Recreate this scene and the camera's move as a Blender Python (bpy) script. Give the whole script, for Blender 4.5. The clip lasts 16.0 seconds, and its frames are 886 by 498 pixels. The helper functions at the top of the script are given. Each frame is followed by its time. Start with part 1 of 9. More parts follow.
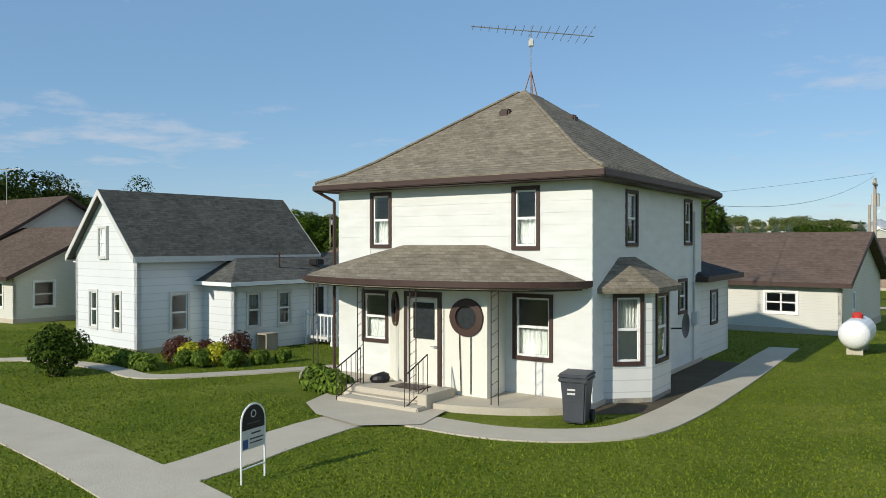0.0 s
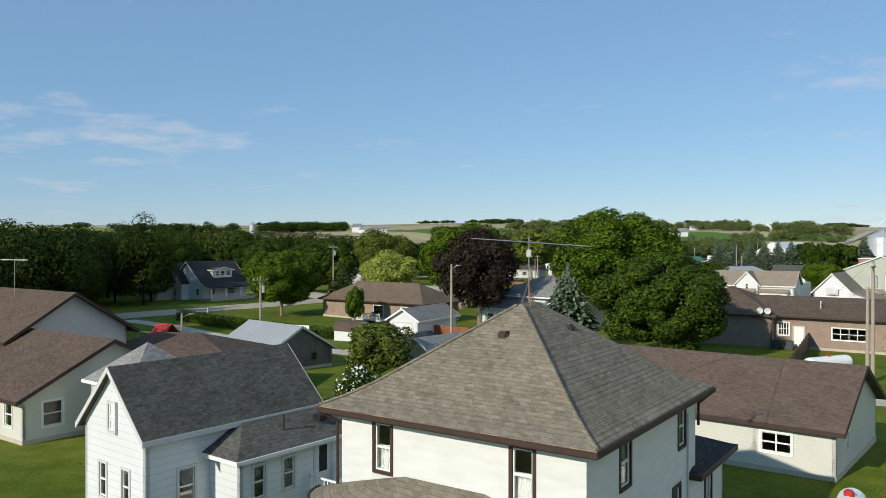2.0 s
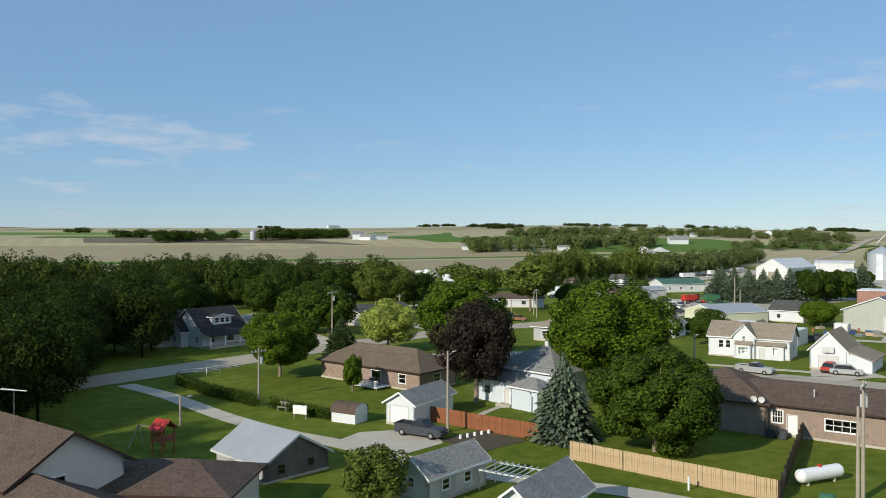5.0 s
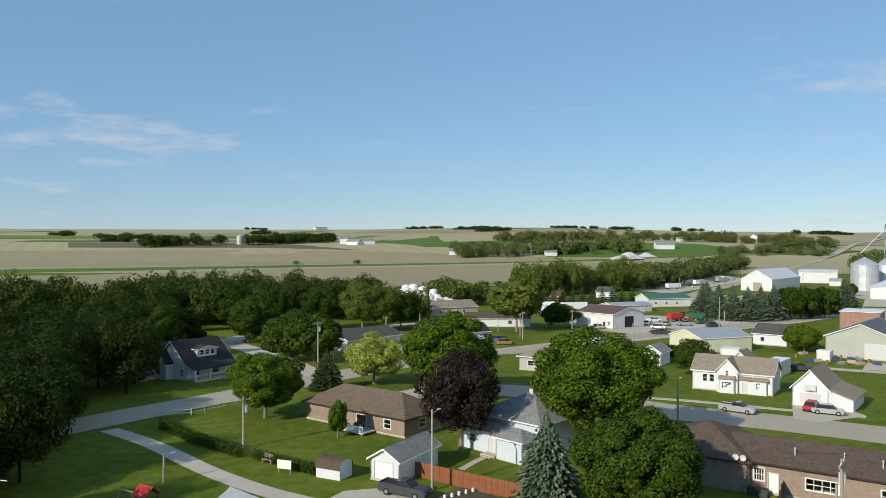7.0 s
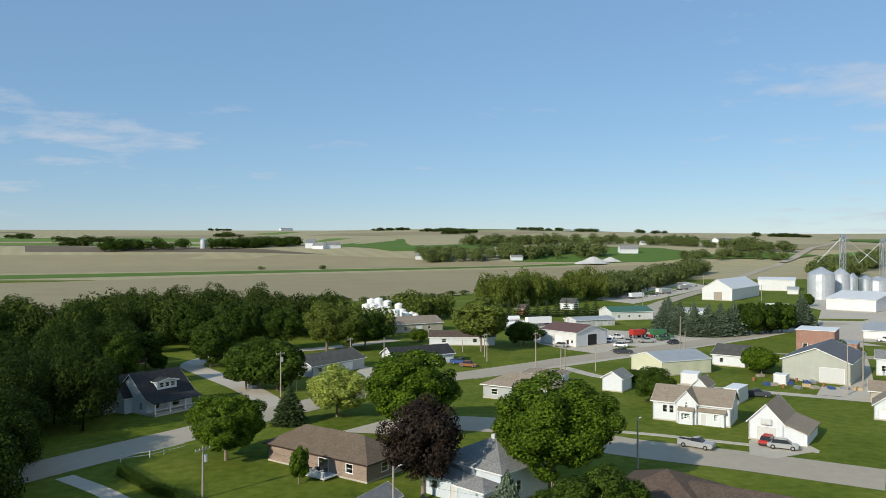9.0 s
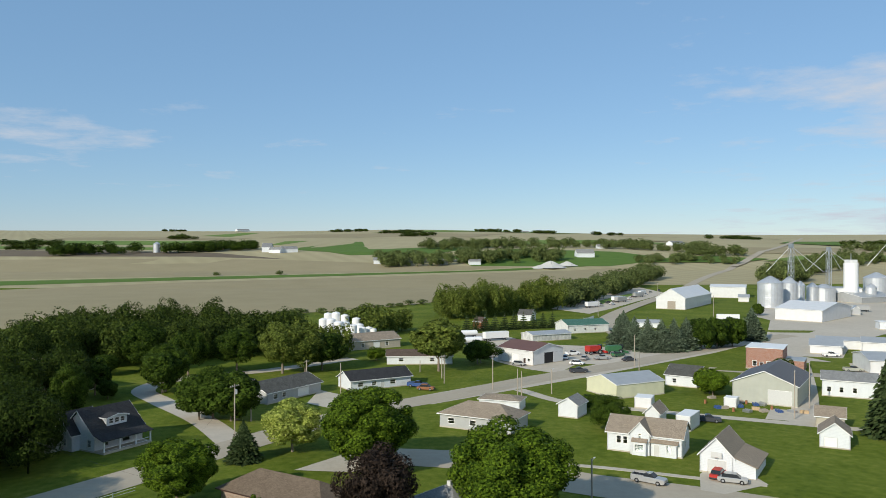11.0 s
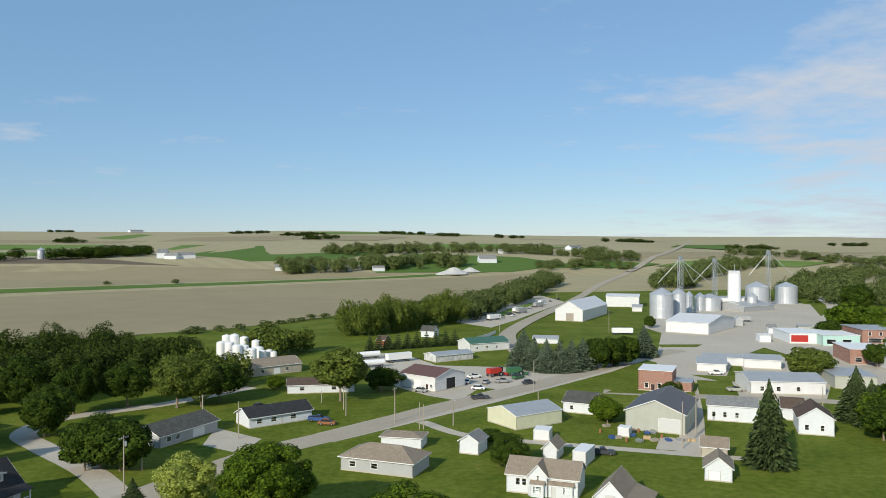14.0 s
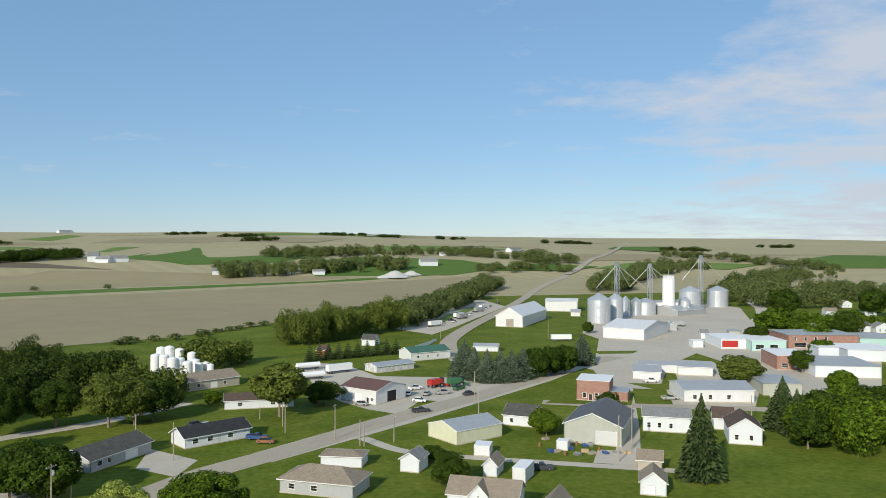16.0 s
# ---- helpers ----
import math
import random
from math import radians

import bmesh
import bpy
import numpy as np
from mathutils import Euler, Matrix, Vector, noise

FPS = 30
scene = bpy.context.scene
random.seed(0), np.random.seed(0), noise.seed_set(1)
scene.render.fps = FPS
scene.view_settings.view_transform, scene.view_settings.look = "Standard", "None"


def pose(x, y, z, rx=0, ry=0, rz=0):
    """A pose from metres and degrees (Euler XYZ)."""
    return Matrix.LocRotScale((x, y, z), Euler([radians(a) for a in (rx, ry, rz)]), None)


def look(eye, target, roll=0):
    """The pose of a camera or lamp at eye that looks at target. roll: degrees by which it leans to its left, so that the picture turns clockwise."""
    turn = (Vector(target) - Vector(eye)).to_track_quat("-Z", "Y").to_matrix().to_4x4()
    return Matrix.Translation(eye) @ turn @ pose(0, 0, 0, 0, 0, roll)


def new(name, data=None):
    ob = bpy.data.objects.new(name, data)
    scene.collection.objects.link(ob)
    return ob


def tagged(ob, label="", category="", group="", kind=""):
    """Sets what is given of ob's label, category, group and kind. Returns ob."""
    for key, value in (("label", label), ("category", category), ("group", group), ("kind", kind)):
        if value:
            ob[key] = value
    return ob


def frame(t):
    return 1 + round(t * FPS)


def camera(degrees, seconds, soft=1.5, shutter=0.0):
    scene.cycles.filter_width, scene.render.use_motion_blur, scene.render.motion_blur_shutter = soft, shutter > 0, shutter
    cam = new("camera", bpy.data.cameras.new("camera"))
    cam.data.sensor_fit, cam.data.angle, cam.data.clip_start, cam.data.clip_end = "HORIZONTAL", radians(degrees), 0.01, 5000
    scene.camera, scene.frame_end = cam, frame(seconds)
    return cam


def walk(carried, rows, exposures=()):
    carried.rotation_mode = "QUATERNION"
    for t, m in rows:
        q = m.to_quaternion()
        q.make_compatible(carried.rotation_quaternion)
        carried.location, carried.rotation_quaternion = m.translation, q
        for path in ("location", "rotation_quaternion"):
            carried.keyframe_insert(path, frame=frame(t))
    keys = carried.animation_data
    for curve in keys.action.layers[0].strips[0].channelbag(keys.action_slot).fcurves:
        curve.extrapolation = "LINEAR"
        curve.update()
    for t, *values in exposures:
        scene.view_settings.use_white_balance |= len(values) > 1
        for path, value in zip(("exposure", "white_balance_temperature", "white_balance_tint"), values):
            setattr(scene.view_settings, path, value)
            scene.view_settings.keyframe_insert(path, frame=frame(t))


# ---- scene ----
cam = camera(60.76, 16.0, soft=0.8)
PATH = [
    (0.0, pose(-1.26, 1.47, 4.41, 89.68, 0.01, 0.00)),
    (0.5, pose(-1.27, 1.37, 5.93, 89.68, 0.01, 0.13)),
    (1.0, pose(-1.27, 1.20, 7.51, 89.69, 0.01, 0.14)),
    (1.5, pose(-1.23, 0.98, 9.05, 89.71, 0.00, 0.18)),
    (2.0, pose(-1.18, 0.87, 10.56, 89.72, -0.00, 0.22)),
    (2.5, pose(-1.16, 0.77, 12.05, 89.75, -0.01, 0.24)),
    (3.0, pose(-1.04, 0.66, 13.63, 89.77, -0.02, 0.28)),
    (3.5, pose(-0.93, 0.54, 15.09, 89.78, -0.02, 0.33)),
    (4.0, pose(-0.85, 0.43, 16.57, 89.79, -0.03, 0.33)),
    (6.5, pose(-0.50, 0.16, 24.20, 89.85, -0.04, -0.25)),
    (7.0, pose(-0.39, 0.11, 25.73, 89.86, -0.05, -0.66)),
    (7.5, pose(-0.27, 0.05, 27.25, 89.86, -0.05, -1.28)),
    (8.0, pose(-0.12, 0.01, 28.75, 89.86, -0.05, -1.91)),
    (8.5, pose(0.04, 0.00, 30.29, 89.87, -0.05, -2.53)),
    (9.0, pose(0.18, 0.01, 31.73, 89.87, -0.05, -3.19)),
    (11.5, pose(0.72, 0.28, 39.43, 89.86, -0.04, -7.35)),
    (12.0, pose(0.84, 0.34, 40.94, 89.86, -0.04, -8.51)),
    (12.5, pose(0.95, 0.39, 42.44, 89.86, -0.04, -9.72)),
    (13.0, pose(1.07, 0.44, 43.85, 89.85, -0.04, -11.01)),
    (13.5, pose(1.17, 0.47, 45.26, 89.85, -0.04, -12.33)),
    (14.0, pose(1.25, 0.50, 46.52, 89.86, -0.05, -13.56)),
    (14.5, pose(1.30, 0.52, 47.75, 89.86, -0.05, -14.78)),
    (15.0, pose(1.34, 0.52, 48.77, 89.87, -0.06, -16.00)),
    (15.5, pose(1.36, 0.52, 49.67, 89.88, -0.06, -17.07)),
    (16.0, pose(1.37, 0.53, 50.47, 89.89, -0.06, -18.01)),
]
walk(cam, PATH, exposures=((0.0, 0.0, 6850, 10), (16.0, 0.0, 6850, 10)))


# ---- light ----
SUN_AZ, SUN_EL = 226.0, 26.0      # bearing of the sun, clockwise from +y, and its height
world = bpy.data.worlds.new("sky")
scene.world = world
world.use_nodes = True
wn, wl = world.node_tree.nodes, world.node_tree.links
wn.clear()
w_out = wn.new("ShaderNodeOutputWorld")
w_bg = wn.new("ShaderNodeBackground")
w_bg.inputs["Strength"].default_value = 0.114
w_sky = wn.new("ShaderNodeTexSky")
w_sky.sky_type = "NISHITA"
w_sky.sun_disc = False
w_sky.sun_elevation = radians(SUN_EL)
w_sky.sun_rotation = radians(SUN_AZ)
w_sky.air_density, w_sky.dust_density, w_sky.ozone_density = 1.0, 0.0, 4.0
# thin broken clouds, stretched along the horizon
w_co = wn.new("ShaderNodeTexCoord")
w_sep = wn.new("ShaderNodeSeparateXYZ")
wl.new(w_co.outputs["Generated"], w_sep.inputs[0])


def wmath(op, a, b=None, clamp=False):
    n = wn.new("ShaderNodeMath")
    n.operation, n.use_clamp = op, clamp
    for i, v in enumerate((a, b)):
        if v is None:
            continue
        if isinstance(v, (int, float)):
            n.inputs[i].default_value = v
        else:
            wl.new(v, n.inputs[i])
    return n.outputs[0]


zz = wmath("ADD", wmath("MAXIMUM", w_sep.outputs[2], 0.0), 0.10)
cu, cv = wmath("DIVIDE", w_sep.outputs[0], zz), wmath("DIVIDE", w_sep.outputs[1], zz)
w_comb = wn.new("ShaderNodeCombineXYZ")
wl.new(cu, w_comb.inputs[0]), wl.new(cv, w_comb.inputs[1])
w_noise = wn.new("ShaderNodeTexNoise")
w_noise.inputs["Scale"].default_value, w_noise.inputs["Detail"].default_value = 1.6, 10.0
w_noise.inputs["Roughness"].default_value = 0.62
wl.new(w_comb.outputs[0], w_noise.inputs["Vector"])
w_big = wn.new("ShaderNodeTexNoise")
w_big.inputs["Scale"].default_value, w_big.inputs["Detail"].default_value = 0.35, 2.0
wl.new(w_comb.outputs[0], w_big.inputs["Vector"])
w_ramp = wn.new("ShaderNodeValToRGB")
w_ramp.color_ramp.elements[0].position, w_ramp.color_ramp.elements[1].position = 0.50, 0.80
# more cloud towards +x, as the weather stands
low_band = wmath("SUBTRACT", 1.0, wmath("DIVIDE", wmath("ABSOLUTE", wmath("SUBTRACT", w_sep.outputs[2], 0.13)), 0.10), True)
west = wmath("MULTIPLY", wmath("MINIMUM", wmath("MULTIPLY", wmath("SUBTRACT", wmath("MULTIPLY", w_sep.outputs[0], -1.0), 0.06), 0.9), 0.225), low_band)
east = wmath("MAXIMUM", wmath("MULTIPLY", wmath("SUBTRACT", w_sep.outputs[0], 0.53), 0.95), wmath("SUBTRACT", west, 0.19))
dens = wmath("ADD", wmath("ADD", wmath("SUBTRACT", wmath("MULTIPLY", w_noise.outputs[0], 1.25), 0.275), wmath("MULTIPLY", w_big.outputs[0], 0.35)), wmath("MAXIMUM", east, -0.19))
wl.new(dens, w_ramp.inputs[0])
w_mix = wn.new("ShaderNodeMixRGB")
w_mix.inputs[2].default_value = (4.9, 5.5, 6.5, 1)
wl.new(wmath("MULTIPLY", w_ramp.outputs[0], 0.9), w_mix.inputs[0])
w_even = wn.new("ShaderNodeMixRGB")      # haze evens the sky out
w_even.inputs[0].default_value = 0.5
w_even.inputs[2].default_value = (1.95, 3.95, 6.7, 1)
wl.new(w_sky.outputs[0], w_even.inputs[1])
wl.new(w_even.outputs[0], w_mix.inputs[1])
wl.new(w_mix.outputs[0], w_bg.inputs[0])
wl.new(w_bg.outputs[0], w_out.inputs[0])

sun_data = bpy.data.lights.new("sun", "SUN")
sun_data.energy, sun_data.angle, sun_data.color = 4.15, radians(0.6), (1.0, 0.955, 0.86)
sun = new("sun", sun_data)
az, el = radians(SUN_AZ), radians(SUN_EL)
sun.matrix_world = look((0, 0, 0), (-math.sin(az) * math.cos(el), -math.cos(az) * math.cos(el), -math.sin(el)))
sun.location = (0, 0, 120)


# ---- materials ----
class Nodes:
    """A small wrapper to write node materials in few lines."""

    def __init__(self, name, rough=0.8, metal=0.0, spec=0.3):
        self.m = bpy.data.materials.new(name)
        self.m.use_nodes = True
        self.n, self.l = self.m.node_tree.nodes, self.m.node_tree.links
        self.b = self.n["Principled BSDF"]
        self.b.inputs["Roughness"].default_value = rough
        self.b.inputs["Metallic"].default_value = metal
        self.b.inputs["Specular IOR Level"].default_value = spec
        self.co = self.n.new("ShaderNodeTexCoord").outputs["Object"]

    def put(self, v, socket):
        if hasattr(v, "is_output"):
            self.l.new(v, socket)
        elif isinstance(v, tuple) and len(v) == 3 and socket.type == "RGBA":
            socket.default_value = (*v, 1)
        else:
            socket.default_value = v

    def world(self):
        return self.n.new("ShaderNodeNewGeometry").outputs["Position"]

    def scale(self, v, s):
        n = self.n.new("ShaderNodeVectorMath")
        n.operation = "MULTIPLY"
        self.put(v, n.inputs[0]), self.put(s, n.inputs[1])
        return n.outputs[0]

    def noise(self, scale, detail=4.0, vec=None, rough=0.55):
        n = self.n.new("ShaderNodeTexNoise")
        n.inputs["Scale"].default_value, n.inputs["Detail"].default_value, n.inputs["Roughness"].default_value = scale, detail, rough
        self.l.new(vec if vec is not None else self.co, n.inputs["Vector"])
        return n.outputs[0]

    def math(self, op, a, b=0.0, clamp=False):
        n = self.n.new("ShaderNodeMath")
        n.operation, n.use_clamp = op, clamp
        self.put(a, n.inputs[0]), self.put(b, n.inputs[1])
        return n.outputs[0]

    def ramp(self, f, *stops):
        n = self.n.new("ShaderNodeValToRGB")
        e = n.color_ramp.elements
        while len(e) < len(stops):
            e.new(0.5)
        for el_, (p, c) in zip(e, stops):
            el_.position, el_.color = p, (*c, 1)
        self.l.new(f, n.inputs[0])
        return n.outputs[0]

    def mix(self, f, a, b, mode="MIX"):
        n = self.n.new("ShaderNodeMixRGB")
        n.blend_type = mode
        self.put(f, n.inputs[0]), self.put(a, n.inputs[1]), self.put(b, n.inputs[2])
        return n.outputs[0]

    def rand(self):
        return self.n.new("ShaderNodeObjectInfo").outputs["Random"]

    def island(self):
        return self.n.new("ShaderNodeNewGeometry").outputs["Random Per Island"]

    def sep(self, v):
        n = self.n.new("ShaderNodeSeparateXYZ")
        self.l.new(v, n.inputs[0])
        return n.outputs

    def comb(self, x, y, z=0.0):
        n = self.n.new("ShaderNodeCombineXYZ")
        self.put(x, n.inputs[0]), self.put(y, n.inputs[1]), self.put(z, n.inputs[2])
        return n.outputs[0]

    def bump(self, h, strength=0.4, dist=0.02):
        n = self.n.new("ShaderNodeBump")
        n.inputs["Strength"].default_value, n.inputs["Distance"].default_value = strength, dist
        self.l.new(h, n.inputs["Height"])
        self.l.new(n.outputs[0], self.b.inputs["Normal"])

    def done(self, colour):
        self.put(colour, self.b.inputs["Base Color"])
        return self.m


def tone(c, k):
    return tuple(min(1.0, v * k) for v in c)


def plain(name, c, rough=0.7, metal=0.0, vary=0.15, scale=3.0, bump=0.0):
    s = Nodes(name, rough, metal)
    f = s.mix(0.5, s.noise(scale, 5), s.noise(scale * 9, 3))
    if bump:
        s.bump(s.noise(scale * 8, 4), bump, 0.02)
    return s.done(s.ramp(f, (0.3, tone(c, 1 - vary)), (0.7, tone(c, 1 + vary))))


def siding(name, c, course=0.2, depth=0.3, wear=0.06):
    """Lapped boards: a saw-tooth relief up the wall, with weather stains."""
    s = Nodes(name, 0.55)
    z = s.sep(s.co)[2]
    saw = s.math("FRACT", s.math("DIVIDE", z, course))
    s.bump(saw, depth, 0.03)
    line = s.math("GREATER_THAN", saw, 0.9)
    streak = s.noise(1.0, 5, s.scale(s.co, (0.9, 0.9, 0.5)))
    col = s.ramp(streak, (0.3, tone(c, 1 - wear)), (0.62, c))
    return s.done(s.mix(s.math("MULTIPLY", line, 0.35), col, tone(c, 0.45)))


def shingles(name, a, b, course=0.15, tab=0.26):
    """Asphalt shingles: staggered tabs of mixed tone with weathering."""
    s = Nodes(name, 0.92, 0, 0.15)
    x, y, z = s.sep(s.co)
    n = s.n.new("ShaderNodeTexBrick")
    n.inputs["Scale"].default_value = 1.0
    n.inputs["Brick Width"].default_value, n.inputs["Row Height"].default_value = tab, course * 0.5
    n.inputs["Mortar Size"].default_value, n.inputs["Bias"].default_value = 0.006, 0.0
    s.put(tone(a, 0.7), n.inputs["Color1"]), s.put(tone(b, 1.25), n.inputs["Color2"]), s.put(tone(a, 0.35), n.inputs["Mortar"])
    s.l.new(s.comb(s.math("ADD", x, y), z), n.inputs["Vector"])
    big = s.noise(0.7, 4)
    col = s.mix(0.35, n.outputs["Color"], s.ramp(big, (0.35, tone(a, 0.72)), (0.65, tone(b, 1.15))))
    s.put(0.12, n.inputs["Mortar Smooth"])
    col = s.mix(0.3, col, s.ramp(s.noise(5.0, 3, s.scale(s.co, (1.0, 1.0, 2.2))), (0.36, tone(a, 0.55)), (0.66, tone(b, 1.35))))
    col = s.mix(0.25, col, s.ramp(s.noise(26, 2), (0.3, tone(a, 0.5)), (0.7, tone(b, 1.3))))
    s.bump(n.outputs["Fac"], -0.5, 0.015)
    return s.done(col)


def ribbed(name, c, pitch=0.3, rough=0.4, metal=0.3, axis=0, rust=None):
    """Corrugated sheet metal, with ribs along one axis and faint dirt."""
    s = Nodes(name, rough, metal)
    x = s.sep(s.co)
    v = s.math("SINE", s.math("MULTIPLY", x[axis] if axis < 3 else s.math("ADD", x[0], x[1]), 2 * math.pi / pitch))
    s.bump(v, 0.35, 0.03)
    col = s.ramp(s.noise(0.5, 6), (0.3, tone(c, 0.93)), (0.7, tone(c, 1.04)))
    if rust:
        col = s.mix(s.ramp(s.noise(0.8, 8), (0.55, (0, 0, 0)), (0.7, (1, 1, 1))), col, rust)
    return s.done(col)


def brickwork(name, a, b, mortar=(0.45, 0.42, 0.38)):
    s = Nodes(name, 0.85)
    x, y, z = s.sep(s.co)
    n = s.n.new("ShaderNodeTexBrick")
    n.inputs["Scale"].default_value = 1.0
    n.inputs["Brick Width"].default_value, n.inputs["Row Height"].default_value, n.inputs["Mortar Size"].default_value = 0.22, 0.075, 0.006
    s.put(a, n.inputs["Color1"]), s.put(b, n.inputs["Color2"]), s.put(mortar, n.inputs["Mortar"])
    s.l.new(s.comb(s.math("ADD", x, y), z), n.inputs["Vector"])
    s.bump(n.outputs["Fac"], -0.4, 0.01)
    return s.done(s.mix(0.3, n.outputs["Color"], s.ramp(s.noise(1.2, 5), (0.3, tone(a, 0.7)), (0.7, tone(b, 1.2)))))


def foliage(name, dark, light, hue=None):
    """Leaves: tone by leaf, by crown and in large masses, letting some light through."""
    s = Nodes(name, 0.75, 0, 0.08)
    f = s.mix(0.6, s.noise(0.55, 3, s.world()), s.island())
    col = s.ramp(f, (0.28, tone(dark, 0.7)), (0.72, tone(light, 1.06)))
    col = s.mix(0.22, col, s.ramp(s.rand(), (0.0, tone(dark, 0.9)), (1.0, hue or tone(light, 1.05))))
    s.done(col)
    tr = s.n.new("ShaderNodeBsdfTranslucent")
    s.l.new(col, tr.inputs[0])
    mx = s.n.new("ShaderNodeMixShader")
    mx.inputs[0].default_value = 0.07
    s.l.new(s.b.outputs[0], mx.inputs[1]), s.l.new(tr.outputs[0], mx.inputs[2])
    s.l.new(mx.outputs[0], s.n["Material Output"].inputs[0])
    return s.m


def ground_mat(name, stops, s1=0.02, s2=0.4, s3=9.0, rough=0.95, bump=0.5, rows=None):
    """Earth, grass or paving: patches at three sizes, in world metres."""
    s = Nodes(name, rough, 0, 0.1)
    w = s.world()
    f = s.mix(0.5, s.noise(s1, 5, w), s.noise(s2, 5, w))
    f = s.mix(0.3, f, s.noise(s3, 3, w))
    col = s.ramp(f, *stops)
    if rows:
        x, y, _ = s.sep(w)
        v = s.math("SINE", s.math("MULTIPLY", s.math("ADD", s.math("MULTIPLY", x, math.cos(rows[0])), s.math("MULTIPLY", y, math.sin(rows[0]))), 2 * math.pi / rows[1]))
        col = s.mix(s.math("MULTIPLY", s.math("ADD", v, 1.0), rows[2]), col, tone(stops[0][1], 0.75))
    if bump:
        s.bump(s.noise(s3 * 1.5, 4, w), bump, 0.05)
    return s.done(col)


def glass_mat(name):
    s = Nodes(name, 0.05, 0, 0.5)
    s.b.inputs["Base Color"].default_value = (0.75, 0.82, 0.82, 1)
    s.b.inputs["Transmission Weight"].default_value = 1.0
    s.b.inputs["IOR"].default_value = 1.45
    return s.m


M = {}
M["grass"] = ground_mat("grass", ((0.32, (0.038, 0.066, 0.006)), (0.44, (0.086, 0.126, 0.011)), (0.55, (0.142, 0.174, 0.022)), (0.67, (0.235, 0.232, 0.055))), 0.06, 0.6, 9.0, bump=1.0)
M["meadow"] = ground_mat("meadow", ((0.30, (0.10, 0.17, 0.035)), (0.70, (0.19, 0.27, 0.07))), 0.008, 0.08, 2.0, bump=0)
M["pasture"] = ground_mat("pasture", ((0.30, (0.07, 0.14, 0.025)), (0.70, (0.13, 0.20, 0.045))), 0.008, 0.08, 2.0, bump=0)
M["soil"] = ground_mat("soil", ((0.30, (0.28, 0.238, 0.135)), (0.70, (0.385, 0.328, 0.198))), 0.004, 0.03, 1.0, bump=0, rows=(1.1, 3.0, 0.10))
M["stubble"] = ground_mat("stubble", ((0.30, (0.345, 0.298, 0.168)), (0.70, (0.46, 0.405, 0.245))), 0.002, 0.012, 0.5, bump=0, rows=(0.4, 26.0, 0.12))
M["dark_soil"] = ground_mat("dark_soil", ((0.30, (0.13, 0.105, 0.075)), (0.70, (0.20, 0.165, 0.115))), 0.004, 0.03, 1.0, bump=0)
M["asphalt"] = ground_mat("asphalt", ((0.30, (0.36, 0.312, 0.235)), (0.70, (0.48, 0.422, 0.325))), 0.05, 0.6, 14, 0.9, 0.25)
M["gravel"] = ground_mat("gravel", ((0.30, (0.42, 0.375, 0.30)), (0.70, (0.60, 0.54, 0.44))), 0.03, 0.5, 16, 0.95, 0.5)
M["concrete"] = ground_mat("concrete", ((0.30, (0.41, 0.365, 0.285)), (0.70, (0.57, 0.52, 0.42))), 0.2, 1.3, 22, 0.9, 0.2)
M["bare_earth"] = ground_mat("bare_earth", ((0.30, (0.06, 0.05, 0.035)), (0.70, (0.13, 0.11, 0.075))), 0.2, 1.3, 12, 0.95, 0.6)
M["white_siding"] = siding("white_siding", (0.71, 0.735, 0.74), 0.26)
M["cream_siding"] = siding("cream_siding", (0.70, 0.71, 0.67), 0.27, 0.3, 0.1)
M["blue_siding"] = siding("blue_siding", (0.62, 0.68, 0.72), 0.14)
M["vinyl"] = siding("vinyl", (0.66, 0.65, 0.58), 0.12)
M["tan_siding"] = siding("tan_siding", (0.47, 0.42, 0.33), 0.2)
M["grey_siding"] = siding("grey_siding", (0.44, 0.45, 0.44), 0.16)
M["old_boards"] = siding("old_boards", (0.50, 0.50, 0.48), 0.22, 0.6, 0.45)
M["grey_boards"] = siding("grey_boards", (0.17, 0.16, 0.15), 0.18, 0.6, 0.4)
M["peeling"] = siding("peeling", (0.66, 0.66, 0.63), 0.16, 0.4, 0.4)
M["yellow_metal"] = ribbed("yellow_metal", (0.66, 0.65, 0.46), 0.3, 0.5, 0.0, 3)
M["tan_metal"] = ribbed("tan_metal", (0.43, 0.44, 0.37), 0.3, 0.5, 0.0, 3)
M["white_metal"] = ribbed("white_metal", (0.70, 0.70, 0.68), 0.3, 0.45, 0.0, 3)
M["tin_roof"] = ribbed("tin_roof", (0.46, 0.47, 0.46), 0.35, 0.45, 0.35, 3)
M["green_roof"] = ribbed("green_roof", (0.06, 0.15, 0.10), 0.35, 0.5, 0.0, 3)
M["brown_metal_roof"] = ribbed("brown_metal_roof", (0.15, 0.075, 0.055), 0.35, 0.5, 0.0, 3)
M["dark_metal_roof"] = ribbed("dark_metal_roof", (0.105, 0.098, 0.095), 0.35, 0.5, 0.0, 3)
M["galvanised"] = ribbed("galvanised", (0.58, 0.60, 0.61), 0.6, 0.42, 0.45, 2)
M["brown_shingle"] = shingles("brown_shingle", (0.160, 0.136, 0.100), (0.255, 0.222, 0.168))
M["warm_brown_shingle"] = shingles("warm_brown_shingle", (0.135, 0.100, 0.068), (0.190, 0.145, 0.102))
M["red_brown_shingle"] = shingles("red_brown_shingle", (0.092, 0.066, 0.050), (0.140, 0.102, 0.078))
M["grey_shingle"] = shingles("grey_shingle", (0.056, 0.056, 0.048), (0.130, 0.128, 0.112))
